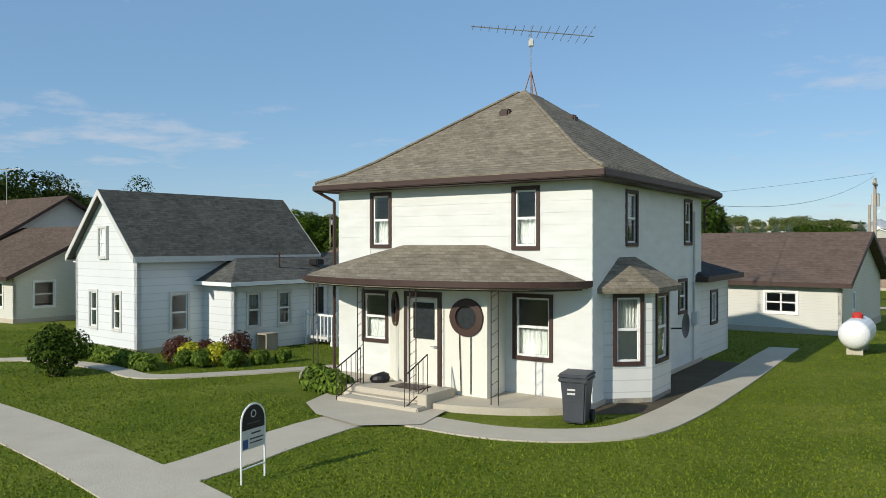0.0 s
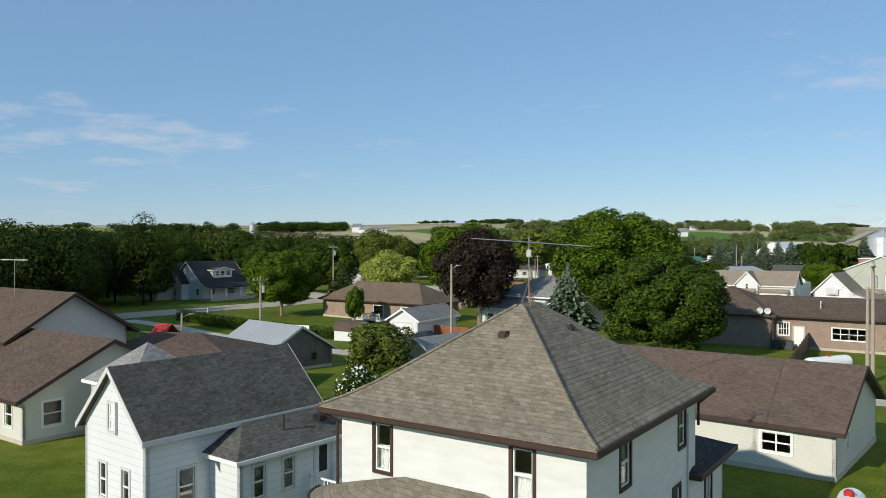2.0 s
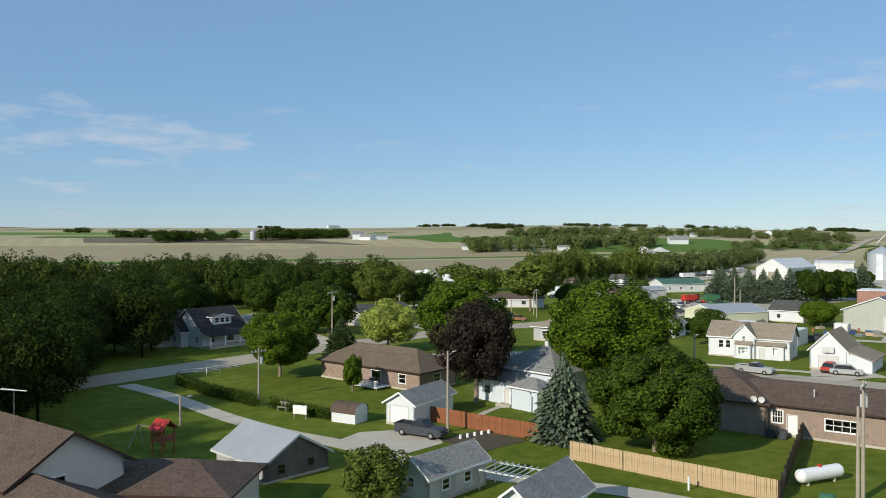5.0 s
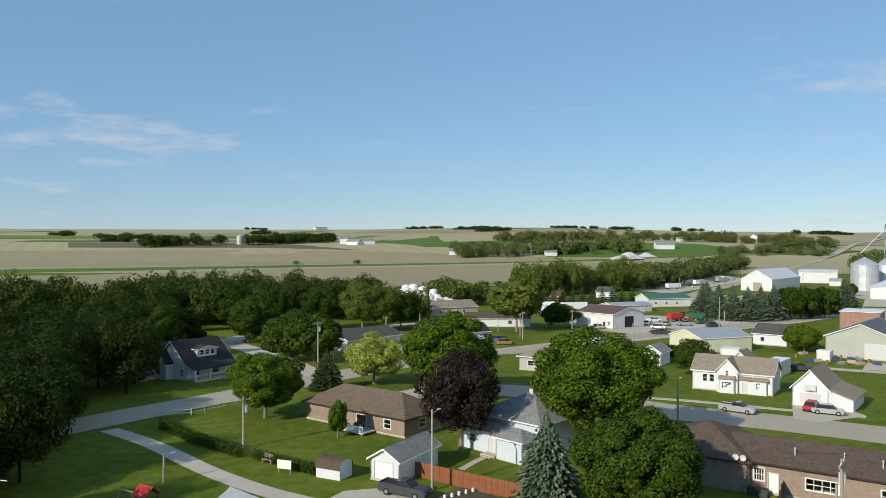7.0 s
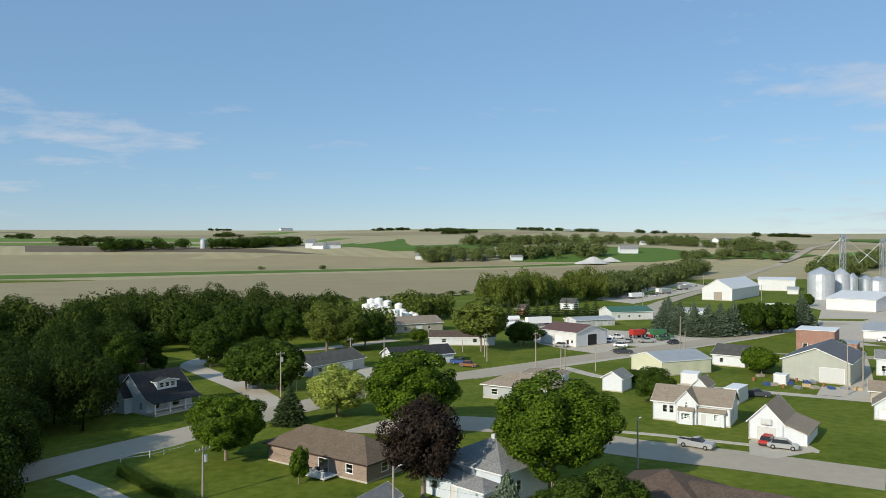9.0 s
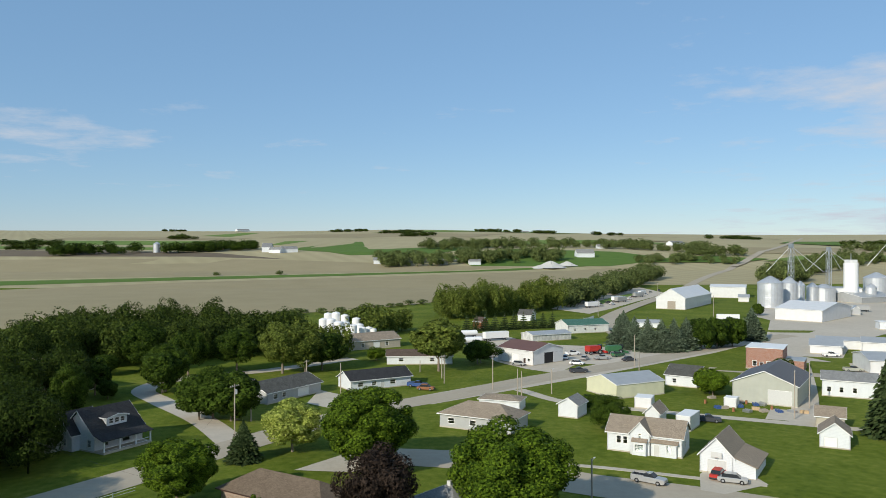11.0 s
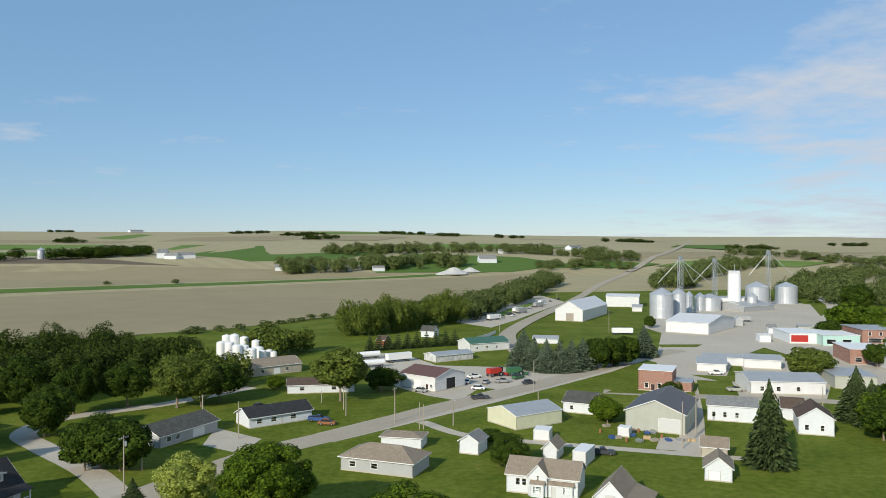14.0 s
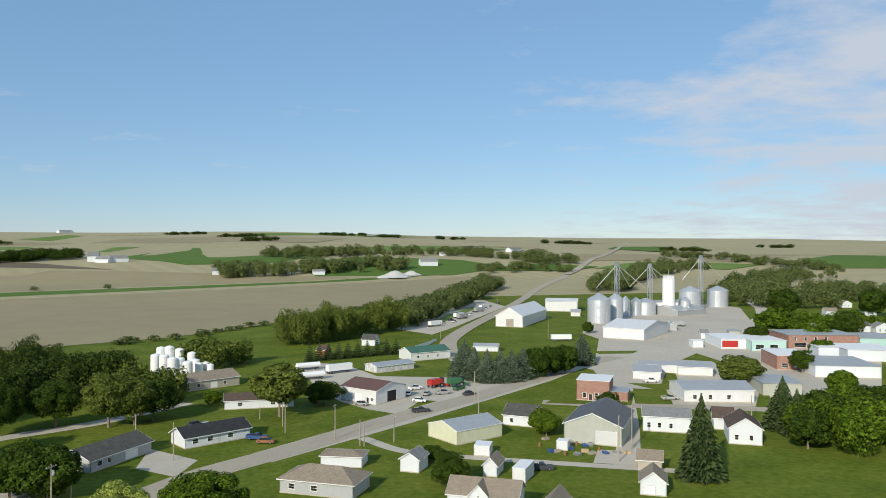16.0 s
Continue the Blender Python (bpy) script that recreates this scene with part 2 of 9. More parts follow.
M["light_grey_shingle"] = shingles("light_grey_shingle", (0.19, 0.19, 0.18), (0.30, 0.30, 0.285))
M["dark_shingle"] = shingles("dark_shingle", (0.026, 0.027, 0.028), (0.055, 0.056, 0.057))
M["tan_shingle"] = shingles("tan_shingle", (0.25, 0.20, 0.145), (0.34, 0.28, 0.21))
M["red_brick"] = brickwork("red_brick", (0.28, 0.13, 0.09), (0.38, 0.19, 0.13))
M["tan_brick"] = brickwork("tan_brick", (0.235, 0.160, 0.118), (0.32, 0.225, 0.165))
M["white"] = plain("white", (0.80, 0.80, 0.77), 0.5, vary=0.05)
M["trim_brown"] = plain("trim_brown", (0.058, 0.034, 0.027), 0.5, vary=0.2)
M["grey_white"] = plain("grey_white", (0.58, 0.58, 0.55), 0.6, vary=0.1)
M["black"] = plain("black", (0.018, 0.018, 0.02), 0.5, vary=0.3)
M["dark_grey"] = plain("dark_grey", (0.055, 0.06, 0.068), 0.5, vary=0.2)
M["iron"] = plain("iron", (0.06, 0.045, 0.04), 0.55, 0.2, vary=0.3)
M["steel"] = plain("steel", (0.55, 0.56, 0.57), 0.35, 0.85, vary=0.1)
M["pole_wood"] = plain("pole_wood", (0.36, 0.31, 0.25), 0.9, vary=0.25, bump=0.5)
M["fence_tan"] = plain("fence_tan", (0.50, 0.36, 0.21), 0.85, vary=0.25, scale=1.5, bump=0.4)
M["fence_red"] = plain("fence_red", (0.27, 0.10, 0.045), 0.85, vary=0.25, scale=1.5, bump=0.4)
M["curtain"] = plain("curtain", (0.46, 0.46, 0.44), 0.9, vary=0.15)
M["bark"] = plain("bark", (0.25, 0.20, 0.15), 0.95, vary=0.35, bump=0.8)
M["tank_white"] = plain("tank_white", (0.82, 0.82, 0.80), 0.35, vary=0.06)
M["rust"] = plain("rust", (0.30, 0.13, 0.06), 0.8, vary=0.3)
M["red"] = plain("red", (0.45, 0.04, 0.03), 0.45, vary=0.2)
M["blue_paint"] = plain("blue_paint", (0.05, 0.10, 0.25), 0.35, vary=0.2)
M["silver_paint"] = plain("silver_paint", (0.50, 0.50, 0.48), 0.3, 0.4, vary=0.1)
M["green_paint"] = plain("green_paint", (0.05, 0.16, 0.07), 0.45, vary=0.2)
M["teal"] = plain("teal", (0.42, 0.62, 0.55), 0.6, vary=0.1)
M["limestone"] = plain("limestone", (0.55, 0.53, 0.48), 0.95, vary=0.2, bump=0.6)
M["rubber"] = plain("rubber", (0.02, 0.02, 0.02), 0.8)
M["glass"] = glass_mat("glass")
M["maple"] = foliage("maple", (0.026, 0.058, 0.004), (0.125, 0.195, 0.014))
M["oak"] = foliage("oak", (0.012, 0.030, 0.003), (0.066, 0.108, 0.012))
M["lime_leaf"] = foliage("lime_leaf", (0.15, 0.22, 0.02), (0.40, 0.44, 0.10))
M["plum"] = foliage("plum", (0.013, 0.010, 0.008), (0.050, 0.034, 0.024))
M["spruce"] = foliage("spruce", (0.062, 0.095, 0.052), (0.17, 0.215, 0.135))
M["pine"] = foliage("pine", (0.024, 0.045, 0.014), (0.082, 0.115, 0.040))
M["woodland"] = foliage("woodland", (0.013, 0.028, 0.004), (0.078, 0.112, 0.018))
M["willow"] = foliage("willow", (0.048, 0.078, 0.010), (0.15, 0.185, 0.034))
M["shrub"] = foliage("shrub", (0.06, 0.11, 0.015), (0.15, 0.22, 0.03))
M["red_shrub"] = foliage("red_shrub", (0.05, 0.018, 0.014), (0.13, 0.055, 0.035))
M["gold_shrub"] = foliage("gold_shrub", (0.30, 0.30, 0.02), (0.55, 0.52, 0.05))
M["blossom"] = plain("blossom", (0.85, 0.85, 0.82), 0.8)


M["cream_plain"] = plain("cream_plain", (0.70, 0.69, 0.60), 0.6, vary=0.06)
M["dark_glass"] = plain("dark_glass", (0.03, 0.035, 0.04), 0.08, vary=0.5, scale=8)
M["garage_roof"] = shingles("garage_roof", (0.120, 0.086, 0.068), (0.150, 0.108, 0.086))
M["blade"] = foliage("blade", (0.095, 0.140, 0.009), (0.165, 0.210, 0.018))
# paler woodland leaf for distant belts: aerial haze is mixed into its colour
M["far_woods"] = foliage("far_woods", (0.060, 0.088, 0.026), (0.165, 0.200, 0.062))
M["dark_oak"] = foliage("dark_oak", (0.009, 0.020, 0.003), (0.042, 0.068, 0.009))


# ---- building blocks ----
def part(name, bm, material, parent=None, label=""):
    me = bpy.data.meshes.new(name)
    bmesh.ops.recalc_face_normals(bm, faces=bm.faces)
    bm.to_mesh(me)
    bm.free()
    me.materials.append(M[material])
    ob = new(name, me)
    if parent is not None:
        ob.parent = parent
    if label:
        ob["label"] = label
    return ob


def thing(name, m, label, category, group="", kind=""):
    ob = new(name)
    ob.empty_display_size = 0.3
    ob.matrix_world = m
    return tagged(ob, label, category, group, kind)


def box(bm, x0, y0, z0, x1, y1, z1):
    v = [bm.verts.new((x, y, z)) for z in (z0, z1) for x, y in ((x0, y0), (x1, y0), (x1, y1), (x0, y1))]
    for f in ((3, 2, 1, 0), (4, 5, 6, 7), (0, 1, 5, 4), (1, 2, 6, 5), (2, 3, 7, 6), (3, 0, 4, 7)):
        bm.faces.new([v[i] for i in f])
    return v


def boxed(*dims):
    bm = bmesh.new()
    for d in dims:
        box(bm, *d)
    return bm


def rounded(*dims, r=0.03, seg=2):
    """Boxes with softened edges."""
    bm = boxed(*dims)
    bmesh.ops.bevel(bm, geom=list(bm.edges), offset=r, segments=seg, affect="EDGES", clamp_overlap=True)
    return bm


def tube(bm, a, b, r0, r1=None, n=8, cap=True):
    """A tapered round bar from a to b."""
    a, b = Vector(a), Vector(b)
    r1 = r0 if r1 is None else r1
    q = (b - a).to_track_quat("Z", "Y")
    rings = []
    for c, r in ((a, r0), (b, r1)):
        rings.append([bm.verts.new(c + q @ Vector((r * math.cos(2 * math.pi * i / n), r * math.sin(2 * math.pi * i / n), 0))) for i in range(n)])
    for i in range(n):
        bm.faces.new((rings[0][i], rings[0][(i + 1) % n], rings[1][(i + 1) % n], rings[1][i]))
    if cap:
        bm.faces.new(rings[0][::-1]), bm.faces.new(rings[1])


def lathe(bm, profile, n=16, centre=(0, 0), z0=0.0):
    """A body turned about a vertical axis from (radius, height) pairs."""
    rings = []
    for r, z in profile:
        if r < 1e-4:
            rings.append([bm.verts.new((centre[0], centre[1], z0 + z))])
        else:
            rings.append([bm.verts.new((centre[0] + r * math.cos(2 * math.pi * i / n), centre[1] + r * math.sin(2 * math.pi * i / n), z0 + z)) for i in range(n)])
    for a, b in zip(rings, rings[1:]):
        for i in range(n):
            j = (i + 1) % n
            if len(a) == 1 and len(b) == 1:
                continue
            if len(a) == 1:
                bm.faces.new((a[0], b[j], b[i]))
            elif len(b) == 1:
                bm.faces.new((a[i], a[j], b[0]))
            else:
                bm.faces.new((a[i], a[j], b[j], b[i]))


def slab(bm, pts, t):
    """A plate of thickness t (downwards) under a polygon in space."""
    up = [bm.verts.new(p) for p in pts]
    dn = [bm.verts.new((p[0], p[1], p[2] - t)) for p in pts]
    bm.faces.new(up), bm.faces.new(dn[::-1])
    for i in range(len(pts)):
        j = (i + 1) % len(pts)
        bm.faces.new((up[i], dn[i], dn[j], up[j]))


def panel(bm, place, length, height, thick, holes=(), gable=0.0):
    """A wall from (0..length) x (0..height) with holes (u, z, w, h) cut through it and, if asked, a gable above; place(u, z, depth) sets its points."""
    us = sorted({0.0, length, *[h[0] for h in holes], *[h[0] + h[2] for h in holes]})
    zs = sorted({0.0, height, *[h[1] for h in holes], *[h[1] + h[3] for h in holes]})
    us, zs = [u for u in us if 0 <= u <= length], [z for z in zs if 0 <= z <= height]
    vs = {}

    def v(u, z, d):
        k = (round(u, 4), round(z, 4), d)
        if k not in vs:
            vs[k] = bm.verts.new(place(u, z, d))
        return vs[k]

    def solid(i, k):
        if not (0 <= i < len(us) - 1 and 0 <= k < len(zs) - 1):
            return False
        cu_, cz = (us[i] + us[i + 1]) / 2, (zs[k] + zs[k + 1]) / 2
        return not any(h[0] < cu_ < h[0] + h[2] and h[1] < cz < h[1] + h[3] for h in holes)

    for i in range(len(us) - 1):
        for k in range(len(zs) - 1):
            if not solid(i, k):
                continue
            a, b, c, d = us[i], us[i + 1], zs[k], zs[k + 1]
            bm.faces.new((v(a, c, 0), v(b, c, 0), v(b, d, 0), v(a, d, 0)))
            bm.faces.new((v(a, c, thick), v(a, d, thick), v(b, d, thick), v(b, c, thick)))
            for di, dk, e in ((-1, 0, (a, c, a, d)), (1, 0, (b, c, b, d)), (0, -1, (a, c, b, c)), (0, 1, (a, d, b, d))):
                if not solid(i + di, k + dk):
                    bm.faces.new((v(e[0], e[1], 0), v(e[2], e[3], 0), v(e[2], e[3], thick), v(e[0], e[1], thick)))
    if gable:
        for d in (0, thick):
            bm.faces.new([bm.verts.new(place(0, height, d)), bm.verts.new(place(length, height, d)), bm.verts.new(place(length / 2, height + gable, d))])


def faces_of(w, d):
    """How points run on each of the four walls of a w x d plan: u from left to right seen from outside."""
    return {"f": (w, lambda u, z, k: (u, k, z)), "b": (w, lambda u, z, k: (w - u, d - k, z)),
            "r": (d, lambda u, z, k: (w - k, u, z)), "l": (d, lambda u, z, k: (k, d - u, z))}


def window_in(parent, place, u, z, w, h, trim="white", bars=1, curtain=False, t=0.09, mullion=0):
    """A sash window set in a hole of the wall: casing, rails, panes and, where seen, a blind."""
    def bar(bm, u0, z0, u1, z1, d0, d1):
        pts = [place(a, b, c) for c in (d0, d1) for a, b in ((u0, z0), (u1, z0), (u1, z1), (u0, z1))]
        v = [bm.verts.new(p) for p in pts]
        for f in ((3, 2, 1, 0), (4, 5, 6, 7), (0, 1, 5, 4), (1, 2, 6, 5), (2, 3, 7, 6), (3, 0, 4, 7)):
            bm.faces.new([v[i] for i in f])
    win = new("window")
    win.parent = parent
    bm = bmesh.new()
    bar(bm, u - t, z - t, u, z + h + t, -0.035, 0.06), bar(bm, u + w, z - t, u + w + t, z + h + t, -0.035, 0.06)
    bar(bm, u, z + h, u + w, z + h + t, -0.038, 0.06), bar(bm, u, z - t, u + w, z, -0.045, 0.06)
    part("casing", bm, trim, win)
    bm = bmesh.new()
    s = 0.045
    bar(bm, u + 0.002, z, u + s, z + h, 0.02, 0.07), bar(bm, u + w - s, z, u + w - 0.002, z + h, 0.02, 0.07)
    bar(bm, u + s, z, u + w - s, z + s, 0.02, 0.07), bar(bm, u + s, z + h - s, u + w - s, z + h, 0.02, 0.07)
    for i in range(bars):
        zc = z + h * (i + 1) / (bars + 1)
        bar(bm, u + s, zc - 0.03, u + w - s, zc + 0.03, 0.018, 0.072)
    for i in range(mullion):
        uc = u + w * (i + 1) / (mullion + 1)
        bar(bm, uc - 0.03, z + s, uc + 0.03, z + h - s, 0.016, 0.074)
    part("sash", bm, "white" if trim in ("white", "trim_brown", "grey_white") else trim, win)
    bm = bmesh.new()
    bar(bm, u + s, z + s, u + w - s, z + h - s, 0.042, 0.05)
    part("pane", bm, "glass", win).visible_shadow = False
    if curtain:
        bm = bmesh.new()
        n = 14
        top, low = (z + h, z + h * curtain) if curtain > 0 else (z - h * curtain, z)
        for i in range(n):
            a, b = u + w * i / n, u + w * (i + 1) / n
            ka, kb = 0.16 + 0.02 * (i % 2), 0.16 + 0.02 * ((i + 1) % 2)
            bm.faces.new([bm.verts.new(place(*q)) for q in ((a, low, ka), (b, low, kb), (b, top, kb), (a, top, ka))])
        part("curtain", bm, "curtain", win, "pale window curtain")
    return win


def door_in(parent, place, u, w, h, mat="white", z=0.0, ribs=0, name="door"):
    """A panelled or sectional door in its frame."""
    bm = bmesh.new()

    def bar(u0, z0, u1, z1, d0, d1):
        pts = [place(a, b, c) for c in (d0, d1) for a, b in ((u0, z0), (u1, z0), (u1, z1), (u0, z1))]
        v = [bm.verts.new(p) for p in pts]
        for f in ((3, 2, 1, 0), (4, 5, 6, 7), (0, 1, 5, 4), (1, 2, 6, 5), (2, 3, 7, 6), (3, 0, 4, 7)):
            bm.faces.new([v[i] for i in f])
    bar(u + 0.03, z + 0.01, u + w - 0.03, z + h - 0.03, 0.05, 0.09)
    dr = part(name, bm, mat, parent)
    for i in range(ribs):
        zc = z + h * (i + 0.5) / ribs
        bm = bmesh.new()
        bar(u + 0.06, zc - h / ribs * 0.4, u + w - 0.06, zc + h / ribs * 0.4, 0.035, 0.06)
        part("panel", bm, mat, dr)
    bm = bmesh.new()
    bar(u - 0.09, z, u + 0.002, z + h + 0.09, -0.03, 0.1), bar(u + w - 0.002, z, u + w + 0.09, z + h + 0.09, -0.03, 0.1), bar(u, z + h - 0.002, u + w, z + h + 0.09, -0.028, 0.1)
    part("frame", bm, "white" if mat != "white" else "grey_white", dr)
    return dr


def roof_on(parent, x0, y0, x1, y1, z, kind, rise, over, mat, fascia="white", t=0.14, name="roof"):
    """A roof over a plan: gable along x or y, hipped, lean-to or flat, with its fascia."""
    X0, Y0, X1, Y1 = x0 - over, y0 - over, x1 + over, y1 + over
    bm = bmesh.new()
    if kind in ("gx", "gy"):
        half = (y1 - y0) / 2 if kind == "gx" else (x1 - x0) / 2
        drop = rise / half * over
        if kind == "gx":
            my = (y0 + y1) / 2
            slab(bm, [(X0, Y0, z - drop + t), (X1, Y0, z - drop + t), (X1, my, z + rise + t), (X0, my, z + rise + t)], t)
            slab(bm, [(X0, my, z + rise + t), (X1, my, z + rise + t), (X1, Y1, z - drop + t), (X0, Y1, z - drop + t)], t)
        else:
            mx_ = (x0 + x1) / 2
            slab(bm, [(X0, Y1, z - drop + t), (X0, Y0, z - drop + t), (mx_, Y0, z + rise + t), (mx_, Y1, z + rise + t)], t)
            slab(bm, [(mx_, Y1, z + rise + t), (mx_, Y0, z + rise + t), (X1, Y0, z - drop + t), (X1, Y1, z - drop + t)], t)
        rf = part(name, bm, mat, parent)
        e = 0.025

        def plank(pts):
            bm_ = bmesh.new()
            v = [bm_.verts.new(q) for q in pts]
            for f in ((0, 1, 2, 3), (7, 6, 5, 4), (0, 4, 5, 1), (1, 5, 6, 2), (2, 6, 7, 3), (3, 7, 4, 0)):
                bm_.faces.new([v[i] for i in f])
            part("bargeboard", bm_, fascia, rf)
        if kind == "gx":
            for xx in (X0 - e, X1):
                for ya in (Y0, Y1):
                    plank([(xx + dx, yy, zz_ + dz) for dx in (0, e) for yy, zz_, dz in ((ya, z - drop + t, 0.01), (my, z + rise + t, 0.01), (my, z + rise + t, -t - 0.06), (ya, z - drop + t, -t - 0.06))])
            for ya in (Y0 - e, Y1):
                part("fascia", boxed((X0, ya, z - drop - 0.05, X1, ya + e, z - drop + t + 0.005)), fascia, rf)
        else:
            for yy in (Y0 - e, Y1):
                for xa in (X0, X1):
                    plank([(xx, yy + dy, zz_ + dz) for dy in (0, e) for xx, zz_, dz in ((xa, z - drop + t, 0.01), (mx_, z + rise + t, 0.01), (mx_, z + rise + t, -t - 0.06), (xa, z - drop + t, -t - 0.06))])
            for xa in (X0 - e, X1):
                part("fascia", boxed((xa, Y0, z - drop - 0.05, xa + e, Y1, z - drop + t + 0.005)), fascia, rf)
        return rf
    if kind == "hip":
        w, d = X1 - X0, Y1 - Y0
        if w >= d:
            r0, r1 = (X0 + d / 2, (Y0 + Y1) / 2), (X1 - d / 2, (Y0 + Y1) / 2)
        else:
            r0, r1 = ((X0 + X1) / 2, Y0 + w / 2), ((X0 + X1) / 2, Y1 - w / 2)
        c = [bm.verts.new((x, y, z + t)) for x, y in ((X0, Y0), (X1, Y0), (X1, Y1), (X0, Y1))]
        lo = [bm.verts.new((x, y, z)) for x, y in ((X0, Y0), (X1, Y0), (X1, Y1), (X0, Y1))]
        a = bm.verts.new((*r0, z + rise))
        b = a if (Vector(r0) - Vector(r1)).length < 0.05 else bm.verts.new((*r1, z + rise))
        if w >= d:
            quads = ((c[0], c[1], b, a), (c[1], c[2], b), (c[2], c[3], a, b), (c[3], c[0], a))
        else:
            quads = ((c[0], c[1], a), (c[1], c[2], b, a), (c[2], c[3], b), (c[3], c[0], a, b))
        for q in quads:
            q = list(dict.fromkeys(q))
            bm.faces.new(q)
        bm.faces.new(lo[::-1])
        for i in range(4):
            bm.faces.new((lo[i], lo[(i + 1) % 4], c[(i + 1) % 4], c[i]))
        rf = part(name, bm, mat, parent)
        for q in ((X0 - 0.02, Y0 - 0.04, z - 0.02, X1 + 0.02, Y0 - 0.002, z + t + 0.01), (X0 - 0.02, Y1 + 0.002, z - 0.02, X1 + 0.02, Y1 + 0.04, z + t + 0.01),
                  (X0 - 0.04, Y0, z - 0.02, X0 - 0.002, Y1, z + t + 0.01), (X1 + 0.002, Y0, z - 0.02, X1 + 0.04, Y1, z + t + 0.01)):
            part("fascia", boxed(q), fascia, rf)
        return rf
    if kind == "lean":      # falls from the back to the front
        slab(bm, [(X0, Y0, z + t), (X1, Y0, z + t), (X1, y1, z + rise + t), (X0, y1, z + rise + t)], t)
        return part(name, bm, mat, parent)
    box(bm, X0, Y0, z, X1, Y1, z + t)
    return part(name, bm, mat, parent)


def building(name, label, x, y, turn, w, d, h, roof="gx", rise=1.5, wall="white_siding", cover="grey_shingle", over=0.35, fascia="white", wins=(), doors=(), trim="white", z=0.0, base=0.25, category="house", group="", mullion=0):
    """A building with its front left corner at x, y: walls with openings cut through, footing, roof, windows and doors.
    wins: (wall, u, z, w, h); doors: (wall, u, w, h, material, ribs)."""
    ob = thing(name, pose(x, y, z, 0, 0, turn), label, category, group)
    side = faces_of(w, d)
    for k, (length, place) in side.items():
        holes = [(q[1], q[2], q[3], q[4]) for q in wins if q[0] == k] + [(q[1], 0.02, q[2], q[3]) for q in doors if q[0] == k]
        gab = rise if (roof == "gx" and k in "lr") or (roof == "gy" and k in "fb") else 0.0
        bm = bmesh.new()
        panel(bm, place, length, h, 0.16, holes, gab)
        part("wall", bm, wall, ob)
    part("footing", boxed((-0.03, -0.03, -0.6, w + 0.03, d + 0.03, base)), "concrete", ob) if base else None
    roof_on(ob, 0, 0, w, d, h, roof, rise, over, cover, fascia)
    for q in wins:
        window_in(ob, side[q[0]][1], *q[1:5], trim=trim, mullion=mullion)
    for q in doors:
        door_in(ob, side[q[0]][1], q[1], q[2], q[3], q[4] if len(q) > 4 else "white", 0.02, q[5] if len(q) > 5 else 0)
    return ob


def wing(ob, x, y, w, d, h, roof="gy", rise=1.5, wall="white_siding", cover="grey_shingle", over=0.3, fascia="white", wins=(), doors=(), skip="b", z=0.0, trim="white"):
    """A wing, dormer or porch that belongs to a building, at x, y, z in the building's own plan."""
    for k, (length, pf) in faces_of(w, d).items():
        if k in skip:
            continue
        place = (lambda f: lambda u, zz_, kk: (f(u, zz_, kk)[0] + x, f(u, zz_, kk)[1] + y, f(u, zz_, kk)[2] + z))(pf)
        holes = [(q[1], q[2], q[3], q[4]) for q in wins if q[0] == k] + [(q[1], 0.02, q[2], q[3]) for q in doors if q[0] == k]
        gab = rise if (roof == "gx" and k in "lr") or (roof == "gy" and k in "fb") else 0.0
        bm = bmesh.new()
        panel(bm, place, length, h, 0.14, holes, gab)
        part("wing_wall", bm, wall, ob)
        for q in wins:
            if q[0] == k:
                window_in(ob, place, *q[1:5], trim=trim)
        for q in doors:
            if q[0] == k:
                door_in(ob, place, q[1], q[2], q[3], q[4], 0.02, q[5])
    roof_on(ob, x, y, x + w, y + d, h + z, roof, rise, over, cover, fascia, name="wing_roof")


# ---- ground ----
KNOTS = ((-400, 0.8), (26, 0.8), (50, 0.3), (75, 0.0), (700, 0.0), (950, 8.0), (1150, 30.0), (2000, 62.0), (3000, 92.0), (4500, 132.0), (4900, 136.0))
SIDES = (-4500, -2500, -1400, -800, -400, -100, 0, 150, 400, 800, 1400, 2500, 3600, 4900)


def ground_z(x, y):
    """The lie of the land: a level valley floor, then long low hills."""
    z = KNOTS[-1][1]
    for (a, za), (b, zb) in zip(KNOTS, KNOTS[1:]):
        if y <= b:
            z = za + (zb - za) * max(0.0, (y - a) / (b - a))
            break
    if y > 950:
        k = min(1.0, (y - 950) / 1000)
        z += k * (7 * math.sin(x / 610.0 + 1.0) + 4 * math.sin(x / 270.0)) * min(1.0, y / 3000)
        z -= k * 0.005 * max(0.0, x - 300)
    return z


def cut_to_land(bm):
    """Cut a flat sheet along the knots of the land and lay it on the land."""
    for k, _ in KNOTS:
        bmesh.ops.bisect_plane(bm, geom=list(bm.verts) + list(bm.edges) + list(bm.faces), plane_co=(0, k, 0), plane_no=(0, 1, 0))
    for s in SIDES:
        bmesh.ops.bisect_plane(bm, geom=list(bm.verts) + list(bm.edges) + list(bm.faces), plane_co=(s, 0, 0), plane_no=(1, 0, 0))
    bmesh.ops.triangulate(bm, faces=list(bm.faces))


